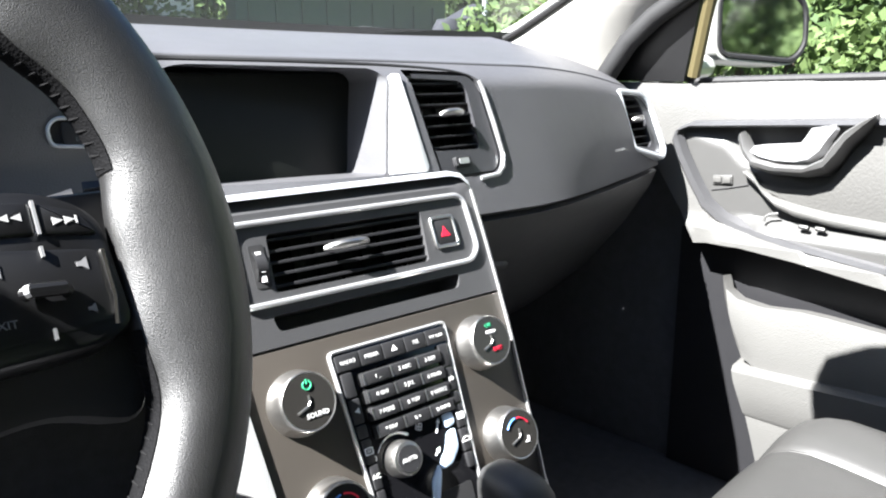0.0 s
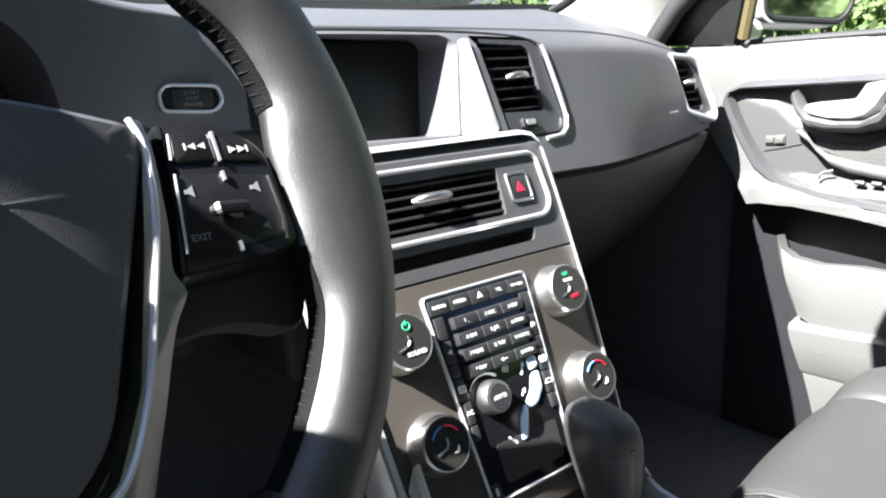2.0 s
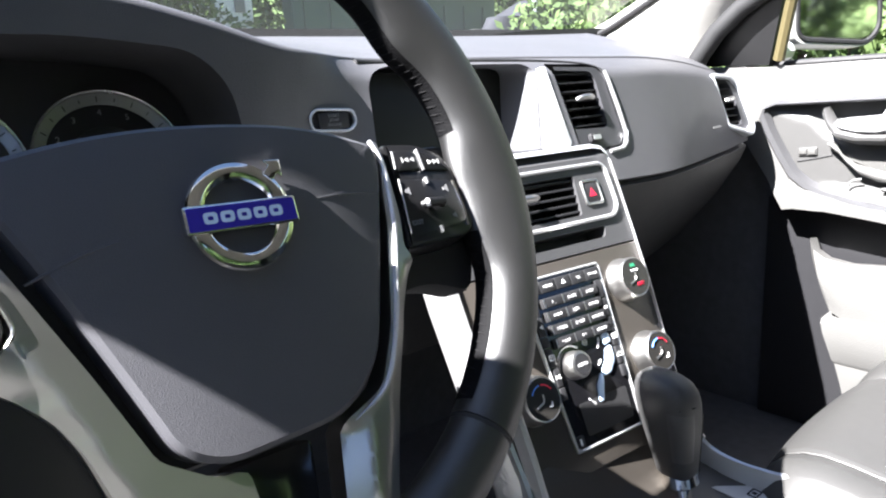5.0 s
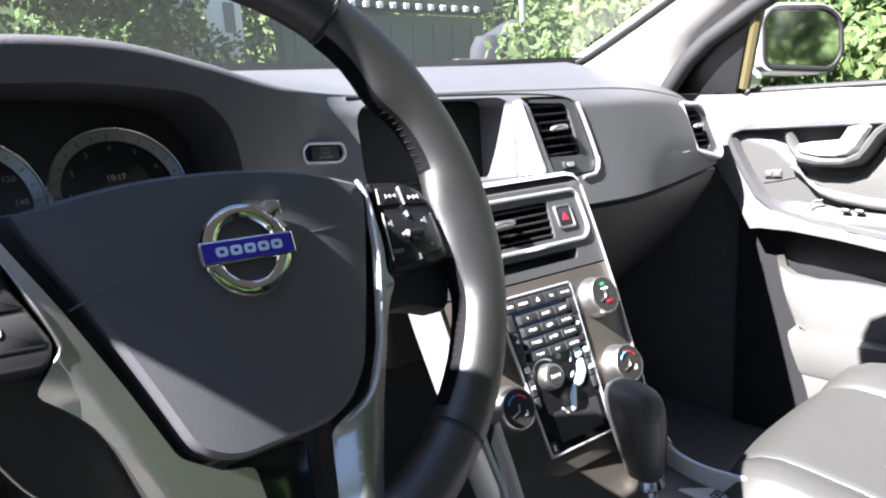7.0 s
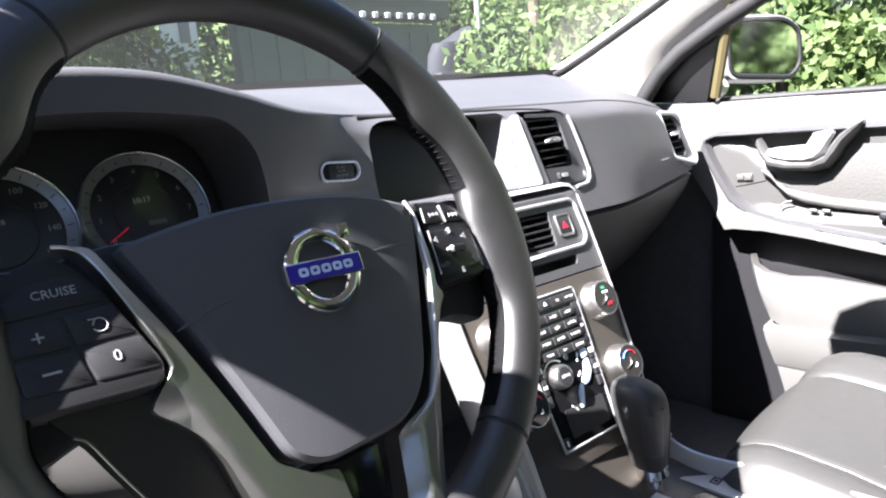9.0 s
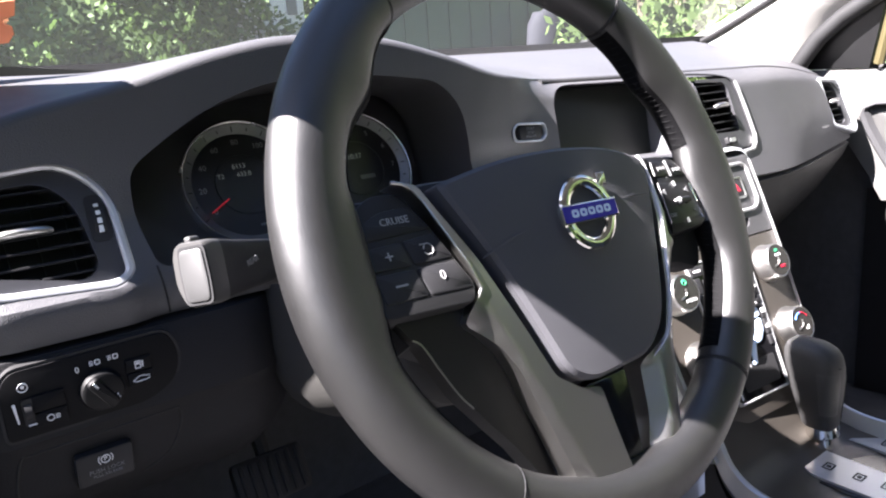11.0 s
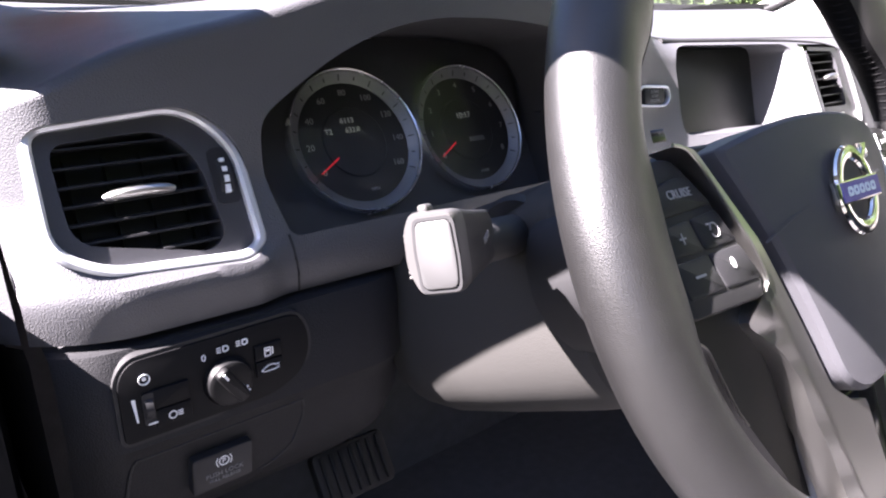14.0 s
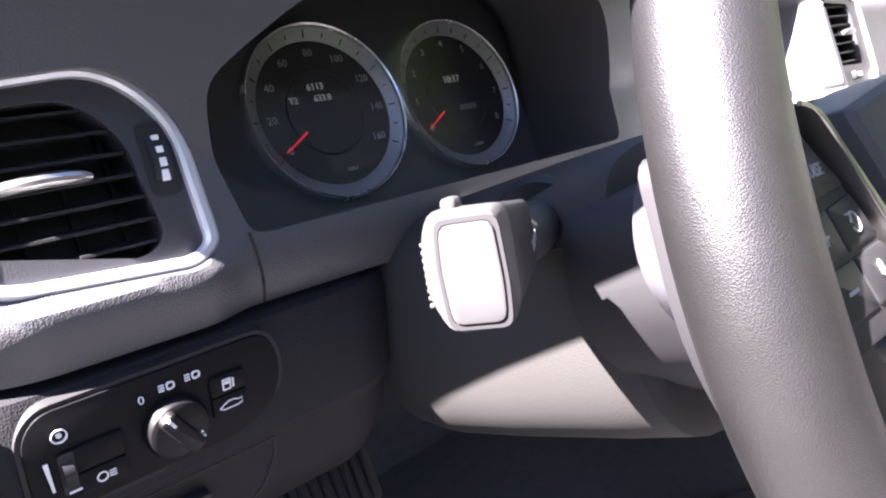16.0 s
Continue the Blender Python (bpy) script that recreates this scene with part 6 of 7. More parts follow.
for u, v in ((0.0, 0.0178), (0.0125, 0.0185)):
    bm = bmesh.new()
    ring_plate(bm, rounded([(u - 0.0005, v - 0.0022), (u + 0.0035, v - 0.0018), (u + 0.0035, v + 0.0018), (u - 0.0005, v + 0.0022)], 0.0014, 3), rounded([(u + 0.0002, v - 0.0014), (u + 0.0028, v - 0.0012), (u + 0.0028, v + 0.0012), (u + 0.0002, v + 0.0014)], 0.001, 3), LF, 0.0012, 0.0020)
    for d in (-0.0014, 0.0, 0.0014):
        prism(bm, rect(u - 0.0028, v + d, 0.0026, 0.0005), LF, 0.0012, 0.0020)
    part("symbol", bm, WHITE, lights)
for u0, v0, w, h in ((-0.0335, -0.0008, 0.021, 0.0125), (-0.0335, -0.0135, 0.021, 0.0115), (0.0290, 0.0075, 0.0185, 0.0105), (0.0290, -0.0040, 0.0185, 0.0110)):
    bm = bmesh.new()
    prism(bm, rect(u0, v0, w, h, 0.001), LF, 0.0, 0.0026, 0.0008)
    b = part("button", bm, SWITCH, lights)
    bm = bmesh.new()
    if u0 > 0 and v0 > 0:
        ring_plate(bm, rect(u0 - 0.001, v0, 0.0045, 0.0062, 0.0006), rect(u0 - 0.001, v0, 0.0031, 0.0048, 0.0006), LF, 0.0024, 0.0030)
        prism(bm, rect(u0 - 0.001, v0 + 0.001, 0.0024, 0.0016), LF, 0.0024, 0.0030)
        prism(bm, rect(u0 + 0.0024, v0, 0.0008, 0.005), LF, 0.0024, 0.0030)
    elif u0 > 0:
        tube(bm, [LF @ Vector((u0 + x, v0 + y, 0.0028)) for x, y in ((-0.006, -0.001), (-0.004, 0.0005), (-0.001, 0.002), (0.002, 0.002), (0.004, 0.001), (0.006, 0.0012), (0.006, -0.0012), (0.003, -0.002), (-0.004, -0.002), (-0.006, -0.001))], 0.0004, 5)
    elif v0 < -0.01:
        ring_plate(bm, disc(u0 - 0.001, v0, 0.0026, 16), disc(u0 - 0.001, v0, 0.0019, 16), LF, 0.0024, 0.0030)
        for d in (-0.0013, 0, 0.0013):
            prism(bm, rect(u0 + 0.0035, v0 + d, 0.003, 0.0006), LF, 0.0024, 0.0030)
    if len(bm.faces):
        part("symbol", bm, WHITE, b)
    else:
        bm.free()
bm = bmesh.new()
ring_plate(bm, disc(-0.0475, 0.0138, 0.0034, 24), disc(-0.0475, 0.0138, 0.0028, 24), LF, 0.0012, 0.0022)
prism(bm, disc(-0.0475, 0.0142, 0.0012, 12), LF, 0.0012, 0.0022)
part("symbol", bm, WHITE, lights)
bm = bmesh.new()
prism(bm, rect(-0.0470, -0.0055, 0.0068, 0.0205, 0.0015), LF, 0.0012, 0.0022)
part("wheel_slot", bm, BLACK, lights)
bm = bmesh.new()
loft(bm, [[LF @ Vector((-0.0470 + s, -0.0055 + 0.0088 * math.sin(a), -0.004 + 0.0092 * math.cos(a))) for s in (-0.0022, 0.0022)] for a in [radians(-70 + 14 * i) for i in range(11)]])
dw = part("dimmer_wheel", bm, KEY, lights)
bm = bmesh.new()
prism(bm, rect(-0.0460, -0.0150, 0.0052, 0.0010), LF, 0.0016, 0.0028)
part("mark", bm, WHITE, dw)
bm = bmesh.new()
prism(bm, [(-0.0545, -0.0120), (-0.0535, -0.0120), (-0.0540, 0.0030), (-0.0560, 0.0030)], LF, 0.0012, 0.0020)
part("scale", bm, WHITE, lights)
# parking brake switch
brake = thing("parking_brake_switch", (-0.20, 0.605, 1.01), "black parking brake switch under the light panel", "switch")
PF = plane_frame(Vector((-0.2015, 0.6085, 1.0085)), -9.0)
bm = bmesh.new()
prism(bm, rounded([(-0.0215, -0.016), (0.0195, -0.016), (0.0205, 0.012), (-0.0205, 0.012)], 0.003, 3), PF, -0.004, 0.004, 0.0016)
pb = part("switch_plate", bm, KEY, brake)
bm = bmesh.new()
ring_plate(bm, disc(0.0, 0.0045, 0.0036, 24), disc(0.0, 0.0045, 0.0029, 24), PF, 0.0036, 0.0046)
for s in (-1, 1):
    tube(bm, [PF @ Vector((s * 0.0052 * math.cos(a), 0.0045 + 0.0052 * math.sin(a), 0.0043)) for a in [radians(-40 + 16 * i) for i in range(6)]], 0.0004, 5)
part("symbol", bm, WHITE, pb)
words("P", raised(PF, 0.0043), 0.0, 0.0045, 0.0052, WHITE, pb)
words("PUSH LOCK", raised(PF, 0.0043), 0.0, -0.0045, 0.0048, GREYPRINT, pb)
words("PULL RELEASE", raised(PF, 0.0043), 0.0, -0.0088, 0.0034, GREYPRINT, pb)

# ---- pedals ----
pedal = thing("brake_pedal", (-0.02, 0.78, 0.86), "ribbed black rubber brake pedal in the dark footwell", "pedal")
QF = plane_frame(Vector((-0.022, 0.745, 0.856)), 30)
bm = bmesh.new()
prism(bm, rect(0, 0, 0.085, 0.055, 0.008), QF, -0.012, 0.0, 0.003)
part("pad", bm, BLACK, pedal)
for i in range(7):
    bm = bmesh.new()
    prism(bm, rect(-0.033 + 0.011 * i, 0, 0.005, 0.046, 0.001), QF, 0.0, 0.003, 0.001)
    part("rib", bm, DASH_DARK, pedal)
bm = bmesh.new()
tube(bm, [QF @ Vector((0, 0.01, -0.01)), (-0.020, 0.82, 0.95), (-0.018, 0.85, 1.10)], 0.009, 8)
part("arm", bm, BLACK, pedal)


# ---- passenger door ----
door = thing("passenger_door", (1.10, 0.30, 0.95), "light vinyl passenger door with silver trim and handle", "car door")


def door_x(y, z):
    """The inner skin: leans in at the belt and bulges at the armrest."""
    x = 1.088 + (0.024 - 0.020 * max(0, min(1, (y - 0.42) / 0.12))) * max(0, min(1, (z - 1.185) / 0.055)) ** 1.5
    arm = max(0, min(1, (0.60 - y) / 0.10))
    low_z = spline([(-0.6, 0.94), (0.29, 1.02), (0.42, 1.035), (0.60, 1.05)], y)
    if z < low_z:
        f = min(1, (low_z - z) / 0.016)
        x -= 0.026 * arm * f * f * (3 - 2 * f)
    return x


INSET = rounded([(0.606, 1.163), (0.590, 1.178), (0.30, 1.190), (-0.25, 1.190), (-0.25, 0.985), (0.30, 1.012), (0.425, 1.028), (0.508, 1.041), (0.545, 1.068)], [0.012, 0.015, 0.01, 0.02, 0.02, 0.05, 0.05, 0.04, 0.04], 6)
bm = bmesh.new()
outer = [(0.72, 1.240), (0.60, 1.236), (0.42, 1.238), (0.30, 1.241), (-0.60, 1.264), (-0.60, 0.90), (0.0, 0.955), (0.293, 0.989), (0.337, 0.995), (0.408, 1.006), (0.486, 1.014), (0.537, 1.012), (0.557, 1.008), (0.632, 1.12), (0.668, 1.20)]
lp = sheet(bm, outer, [INSET], lambda y, z: Vector((door_x(y, z), y, z)), 0.012)
skirt(bm, lp[1], lambda c: Vector((0.020, 0, 0)))
skirt(bm, lp[0], lambda c: Vector((0.06, 0, 0)))
part("door_skin", bm, DOOR, door)


def hollow(y, z):
    """How deep the finger recess lies behind the pull handle."""
    edge = spline([(0.30, 1.10), (0.40, 1.10), (0.50, 1.118), (0.535, 1.146), (0.592, 1.162), (0.61, 1.18)], y)
    f = max(0, min(1, (z - edge) / 0.034))
    f = f * f * (3 - 2 * f)
    g = max(0, min(1, (y - 0.405) / 0.02))
    return 0.015 * f * g


bm = bmesh.new()
sheet(bm, shrink(INSET, 0.002), [], lambda y, z: Vector((1.0975 + hollow(y, z) - 0.022 * max(0, min(1, (1.055 - z) / 0.02)) * max(0, min(1, (0.52 - y) / 0.05)), y, z)), 0.0045)
part("inset_panel", bm, DOOR_DARK, door, "grey inset panel with a finger recess")
# satin line round the inset
bm = bmesh.new()
pts = [(0.30, 1.190), (0.44, 1.1855), (0.575, 1.180), (0.596, 1.172), (0.6005, 1.160), (0.590, 1.135), (0.570, 1.100), (0.548, 1.066), (0.524, 1.048), (0.495, 1.038), (0.459, 1.032), (0.417, 1.026), (0.30, 1.011), (0.15, 0.998), (-0.20, 0.985)]
loft(bm, [[Vector((door_x(y, z) - 0.001, y + 0.006, z - 0.006)), Vector((door_x(y, z) - 0.006, y + 0.003, z - 0.003)), Vector((door_x(y, z) - 0.005, y - 0.003, z + 0.003)), Vector((1.094, y - 0.007, z + 0.008))] for y, z in pts])
part("trim_ring", bm, DOOR_TRIM, door, "satin silver trim line")
# woven insert with a padded lip under it
bm = bmesh.new()
CL = rounded([(0.360, 1.160), (-0.24, 1.166), (-0.24, 1.04), (0.307, 1.066), (0.386, 1.073), (0.430, 1.080), (0.465, 1.094), (0.478, 1.104), (0.43, 1.098), (0.388, 1.103)], [0.01, 0.01, 0.01, 0.03, 0.03, 0.03, 0.01, 0.004, 0.03, 0.02], 4)
sheet(bm, CL, [], lambda y, z: Vector((1.091 - 0.007 * math.sin(max(0, min(1, (z - 1.04) / 0.13)) * math.pi), y, z)), 0.010)
part("cloth_insert", bm, DOOR_CLOTH, door, "woven light grey insert")
bm = bmesh.new()
rows = []
for y, z, r in ((0.496, 1.114, 0.003), (0.488, 1.112, 0.007), (0.478, 1.106, 0.009), (0.466, 1.092, 0.009), (0.450, 1.079, 0.009), (0.424, 1.071, 0.009), (0.381, 1.064, 0.009), (0.303, 1.058, 0.009), (0.10, 1.046, 0.009), (-0.24, 1.03, 0.009)):
    rows.append([Vector((1.088 - r * 1.1 * math.sin(a), y + 0.5 * r * math.cos(a) * (1 if y > 0.44 else 0), z + r * math.cos(a))) for a in [-0.4 + i * 3.9 / 9 for i in range(10)]])
loft(bm, rows)
part("insert_lip", bm, DOOR, door, "padded light vinyl lip")
# pull handle: a grey curved bowl with a silver lever behind it
bm = bmesh.new()
rows = []
LO = [(0.512, 1.150), (0.496, 1.124), (0.479, 1.111), (0.455, 1.103), (0.418, 1.100), (0.390, 1.105), (0.376, 1.119), (0.367, 1.142), (0.352, 1.162), (0.340, 1.180)]
MI = [(0.504, 1.162), (0.492, 1.139), (0.478, 1.127), (0.457, 1.121), (0.413, 1.121), (0.386, 1.127), (0.372, 1.143), (0.362, 1.163), (0.348, 1.182), (0.338, 1.196)]
UP = [(0.500, 1.171), (0.490, 1.153), (0.473, 1.137), (0.442, 1.131), (0.408, 1.132), (0.387, 1.145), (0.378, 1.163), (0.367, 1.178), (0.352, 1.190), (0.340, 1.198)]
for i, (lo, mi, up) in enumerate(zip(LO, MI, UP)):
    lo = (lo[0] * 0.35 + mi[0] * 0.65, lo[1] * 0.35 + mi[1] * 0.65)
    mi = (mi[0] * 0.6 + up[0] * 0.4, mi[1] * 0.6 + up[1] * 0.4)
    k = min(1, i / 2, (9 - i) / 2 + 0.3)
    rows.append([Vector((1.096, *lo)), Vector((1.080 - 0.010 * k, lo[0] * 0.6 + mi[0] * 0.4, lo[1] * 0.6 + mi[1] * 0.4)), Vector((1.074 - 0.020 * k, *mi)), Vector((1.073 - 0.021 * k, mi[0] * 0.3 + up[0] * 0.7, mi[1] * 0.3 + up[1] * 0.7)), Vector((1.077 - 0.021 * k, *up)), Vector((1.096, up[0], up[1] + 0.002))])
loft(bm, rows, close=True, caps=True)
handle = part("door_handle", bm, material("grey_handle_plastic", (0.072, 0.0715, 0.071), 0.42, vary=0.1, grain=0.2), door, "grey curved pull handle")
bm = bmesh.new()
rows = []
for lo, up in (((0.480, 1.144), (0.485, 1.153)), ((0.470, 1.137), (0.468, 1.156)), ((0.454, 1.132), (0.445, 1.158)), ((0.425, 1.131), (0.425, 1.160)), ((0.406, 1.135), (0.420, 1.168)), ((0.393, 1.146), (0.414, 1.179)), ((0.386, 1.164), (0.400, 1.184)), ((0.380, 1.178), (0.386, 1.186))):
    mid = ((lo[0] + up[0]) / 2, (lo[1] + up[1]) / 2)
    rows.append([Vector((1.082, *lo)), Vector((1.068, lo[0] * 0.8 + up[0] * 0.2, lo[1] * 0.8 + up[1] * 0.2)), Vector((1.069, *mid)), Vector((1.080, lo[0] * 0.2 + up[0] * 0.8, lo[1] * 0.2 + up[1] * 0.8)), Vector((1.086, *up)), Vector((1.092, *mid))])
loft(bm, rows, close=True, caps=True)
part("lever", bm, SATIN, handle, "satin silver lever")
# lock switch, seam and armrest details
bm = bmesh.new()
box(bm, (1.0965, 0.529, 1.1015), (0.004, 0.029, 0.0135), Euler((-0.06, 0, 0)).to_matrix(), 0.0015)
lock = part("lock_switch", bm, DOOR_DARK, door)
for dy in (-0.0068, 0.0068):
    bm = bmesh.new()
    box(bm, (1.094, 0.529 + dy, 1.1015), (0.003, 0.0115, 0.0085), Euler((-0.06, 0, 0)).to_matrix(), 0.001)
    part("key", bm, DOOR_CLOTH, lock)
bm = bmesh.new()
tube(bm, [(1.0970, 0.545, 1.0855), (1.0970, 0.52, 1.0905), (1.0970, 0.492, 1.0975)], 0.0012, 6)
part("seam", bm, BLACK, door)
bm = bmesh.new()
tube(bm, [(1.0815, 0.461, 1.052), (1.0825, 0.460, 1.058), (1.084, 0.455, 1.062), (1.085, 0.444, 1.0645)], 0.0018, 6)
part("cup_edge", bm, DOOR_DARK, door)
for yy in (0.408, 0.388):
    bm = bmesh.new()
    box(bm, (1.0790, yy, 1.0510), (0.008, 0.013, 0.005), Euler((0.08, 0.5, 0)).to_matrix(), 0.0015)
    part("window_switch", bm, DOOR_DARK, door)
bm = bmesh.new()
box(bm, (1.071, 0.295, 1.050), (0.016, 0.03, 0.014), None, 0.005)
part("grip_slot", bm, DASH_DARK, door)
# dark lower door with two light pocket fronts
bm = bmesh.new()
loft(bm, [[Vector((1.125, y, z)) for z in (1.02, 0.90, 0.62)] for y in (0.60, 0.3, 0.0, -0.6)])
part("lower_panel", bm, DASH_DARK, door, "dark lower door")
bm = bmesh.new()
edge = [(0.515, 0.963), (0.503, 0.948), (0.483, 0.938), (0.448, 0.9335), (0.398, 0.938), (0.366, 0.937), (0.20, 0.925), (-0.5, 0.88)]
low = [(0.500, 0.905), (0.484, 0.880), (0.470, 0.855), (0.440, 0.838), (0.398, 0.835), (0.366, 0.835), (0.20, 0.83), (-0.5, 0.80)]
rows = []
for i, (a, b) in enumerate(zip(edge, low)):
    d = 0.02 * max(0, (2 - i) / 2) ** 2
    rows.append([Vector((1.10 + d, a[0], a[1] - 0.004))] + [Vector((1.078 + d - 0.012 * math.sin(math.pi * (0.15 + 0.6 * f)), a[0] + (b[0] - a[0]) * f, a[1] + (b[1] - a[1]) * f)) for f in (0, 0.04, 0.2, 0.5, 0.8, 1.0)])
loft(bm, rows)
part("pocket_front", bm, DOOR, door, "light moulded pocket front")
bm = bmesh.new()
rows = []
for d in (0.0, 0.03, 0.1, 0.2, 0.4, 0.7):
    rows.append([Vector((1.125, 0.480 - d, 0.846 + 0.05 * d)), Vector((1.060, 0.477 - d, 0.843 + 0.05 * d)), Vector((1.050, 0.474 - d, 0.838 + 0.05 * d)), Vector((1.050, 0.470 - d, 0.822)), Vector((1.056, 0.456 - d, 0.779)), Vector((1.061, 0.453 - d, 0.772)), Vector((1.061, 0.443 - d, 0.741)), Vector((1.08, 0.42 - d, 0.63))])
loft(bm, rows)
part("map_pocket", bm, DOOR, door, "light moulded map pocket")
# mirror corner cover inside the window
bm = bmesh.new()
poly = [(0.712, 1.243), (0.585, 1.239), (0.552, 1.38), (0.535, 1.45), (0.555, 1.405), (0.612, 1.352), (0.655, 1.316), (0.684, 1.282)]
front = [bm.verts.new((1.091 - 0.15 * (z - 1.24), y * 1.02, 1.255 + (z - 1.255) * 1.02)) for y, z in poly]
back = [bm.verts.new((1.125, y * 1.02, 1.255 + (z - 1.255) * 1.02)) for y, z in poly]
bm.faces.new(front)
for i in range(len(poly)):
    bm.faces.new((front[i - 1], front[i], back[i], back[i - 1]))
part("mirror_cover", bm, COVER, door, "black triangular cover by the mirror")
# window frame and pane
bm = bmesh.new()
tube(bm, [(1.088, 0.580, 1.246), (1.068, 0.550, 1.37), (1.045, 0.525, 1.47)], 0.009, 8)
part("window_channel", bm, material("gold_seal", (0.09, 0.075, 0.035), 0.4, 0.2), door)
bm = bmesh.new()
loft(bm, [[Vector((1.118, 0.60, 1.235)), Vector((1.04, 0.50, 1.60))], [Vector((1.118, -0.6, 1.26)), Vector((1.03, -0.6, 1.62))]])
pane = part("pane", bm, GLASS, door, "clear side window", facing=(0.3, 0.0, 1.2))
pane.visible_shadow = False
bm = bmesh.new()
tube(bm, [(1.114, 0.60, 1.239), (1.114, 0.30, 1.243), (1.114, -0.6, 1.266)], 0.006, 8)
part("window_seal", bm, BLACK, door)

# right pillar: light trim along the windscreen with a black seal towards the door
bm = bmesh.new()
rows = []
WE = [(0.955, 1.285), (0.90, 1.302), (0.855, 1.318), (0.81, 1.338), (0.75, 1.366), (0.68, 1.400), (0.56, 1.460), (0.40, 1.53), (0.15, 1.60), (-0.1, 1.66)]
DE = [(0.735, 1.225), (0.720, 1.250), (0.704, 1.272), (0.680, 1.303), (0.640, 1.336), (0.565, 1.379), (0.45, 1.435), (0.29, 1.50), (0.05, 1.575), (-0.2, 1.64)]
for (y, z), (yd, zd) in zip(WE, DE):
    rows.append([Vector((1.050, y + 0.02, z + 0.02)), Vector((1.034, y, z))] + [Vector((1.034 + 0.030 * f - 0.020 * math.sin(math.pi * f), y + (yd - y) * f, z + (zd - z) * f)) for f in (0.06, 0.2, 0.4, 0.6, 0.8, 0.94)] + [Vector((1.066, yd, zd)), Vector((1.11, yd + 0.05, zd + 0.02))])
loft(bm, rows, close=True, caps=True)
tagged(part("wall_pillar_right", bm, HEADLINER), "light fabric-covered windscreen pillar", "pillar", kind="structure")
bm = bmesh.new()
tube(bm, [(1.062, y - 0.008, z - 0.006) for y, z in [(0.735, 1.205)] + DE[:-1]], 0.0155, 12)
tagged(part("trim_door_seal", bm, BLACK), "black rubber door seal", "seal", kind="structure")
bm = bmesh.new()
tube(bm, [(1.030, y + 0.004, z + 0.003) for y, z in [(0.985, 1.279)] + WE[:-1]], 0.0055, 8)
tagged(part("trim_glass_border", bm, BLACK), "black border of the windscreen along the pillar", "trim", kind="structure")
# body side behind the door gap
bm = bmesh.new()
box(bm, (1.155, 0.78, 0.92), (0.03, 0.75, 0.62), None, 0.01)
tagged(part("wall_kick_right", bm, CARPET), "black carpeted kick panel beside the passenger footwell", "wall", kind="structure")

# ---- outside mirror ----
mirror = thing("door_mirror", (1.30, 0.62, 1.25), "silver painted door mirror reflecting green shrubs", "car mirror")
MP = rounded([(-0.092, -0.048), (0.068, -0.060), (0.096, -0.030), (0.090, 0.043), (0.050, 0.070), (-0.070, 0.072), (-0.097, 0.050)], 0.03, 5)
MF = plane_frame(Vector((1.375, 0.605, 1.325)), 0, -28)
bm = bmesh.new()
loft(bm, [[MF @ Vector((q[0] * k - e, q[1] * k, n)) for q in MP] for k, e, n in ((0.985, 0.0, -0.004), (0.99, 0.0, 0.004), (1.03, 0.004, 0.004), (1.07, 0.014, -0.008), (1.09, 0.040, -0.035), (1.03, 0.062, -0.07), (0.84, 0.055, -0.10), (0.45, 0.035, -0.118))], close=True, caps=True)
part("housing", bm, PAINT, mirror)
bm = bmesh.new()
ring_plate(bm, shrink(MP, 0.001), shrink(MP, 0.010), MF, -0.006, 0.0062, 0.002)
part("rim", bm, BLACK, mirror, "black rim round the glass")
bm = bmesh.new()
prism(bm, shrink(MP, 0.012), MF, 0.0, 0.0025)
part("mirror_glass", bm, MIRROR, mirror, "reflecting mirror glass")
bm = bmesh.new()
tube(bm, [(1.10, 0.655, 1.255), (1.16, 0.65, 1.255), (1.24, 0.65, 1.262)], [0.03, 0.026, 0.03], 12, flat=0.7)
part("arm", bm, PAINT, mirror)

# ---- passenger seat ----
seat = thing("car_seat", (0.80, 0.0, 0.62), "grey leather passenger seat with piped side bolsters", "car seat")
ACROSS = [(0.515, -0.10), (0.522, -0.055), (0.535, -0.022), (0.553, -0.003), (0.575, 0.003), (0.594, -0.001), (0.600, -0.005), (0.606, -0.001), (0.63, 0.001), (0.72, 0.003), (0.80, 0.002), (0.830, -0.001), (0.836, -0.006), (0.842, 0.0), (0.865, 0.009), (0.895, 0.013), (0.92, 0.008), (0.94, -0.010), (0.955, -0.035), (0.970, -0.075), (0.978, -0.12)]
FORE = [(-0.02, -0.20), (-0.004, -0.14), (0.003, -0.10), (0.002, -0.068), (-0.005, -0.042), (-0.014, -0.025), (-0.026, -0.012), (-0.042, -0.004), (-0.062, 0.0), (-0.09, -0.001), (-0.14, -0.006), (-0.22, -0.022), (-0.32, -0.042), (-0.45, -0.065), (-0.60, -0.08)]


def seat_top(x, dy, dz):
    """A point of the cushion's skin: across it at x, and along a section from its nose backwards."""
    e = abs(2 * (x - 0.515) / 0.463 - 1)
    k = 1 if dz > -0.05 or dy < -0.1 else max(0.3, 1 + (dz + 0.05) * 8)
    return Vector((x, 0.362 - 0.032 * e ** 3 + dy, 0.868 + dz + curve_through(ACROSS, x) * k))


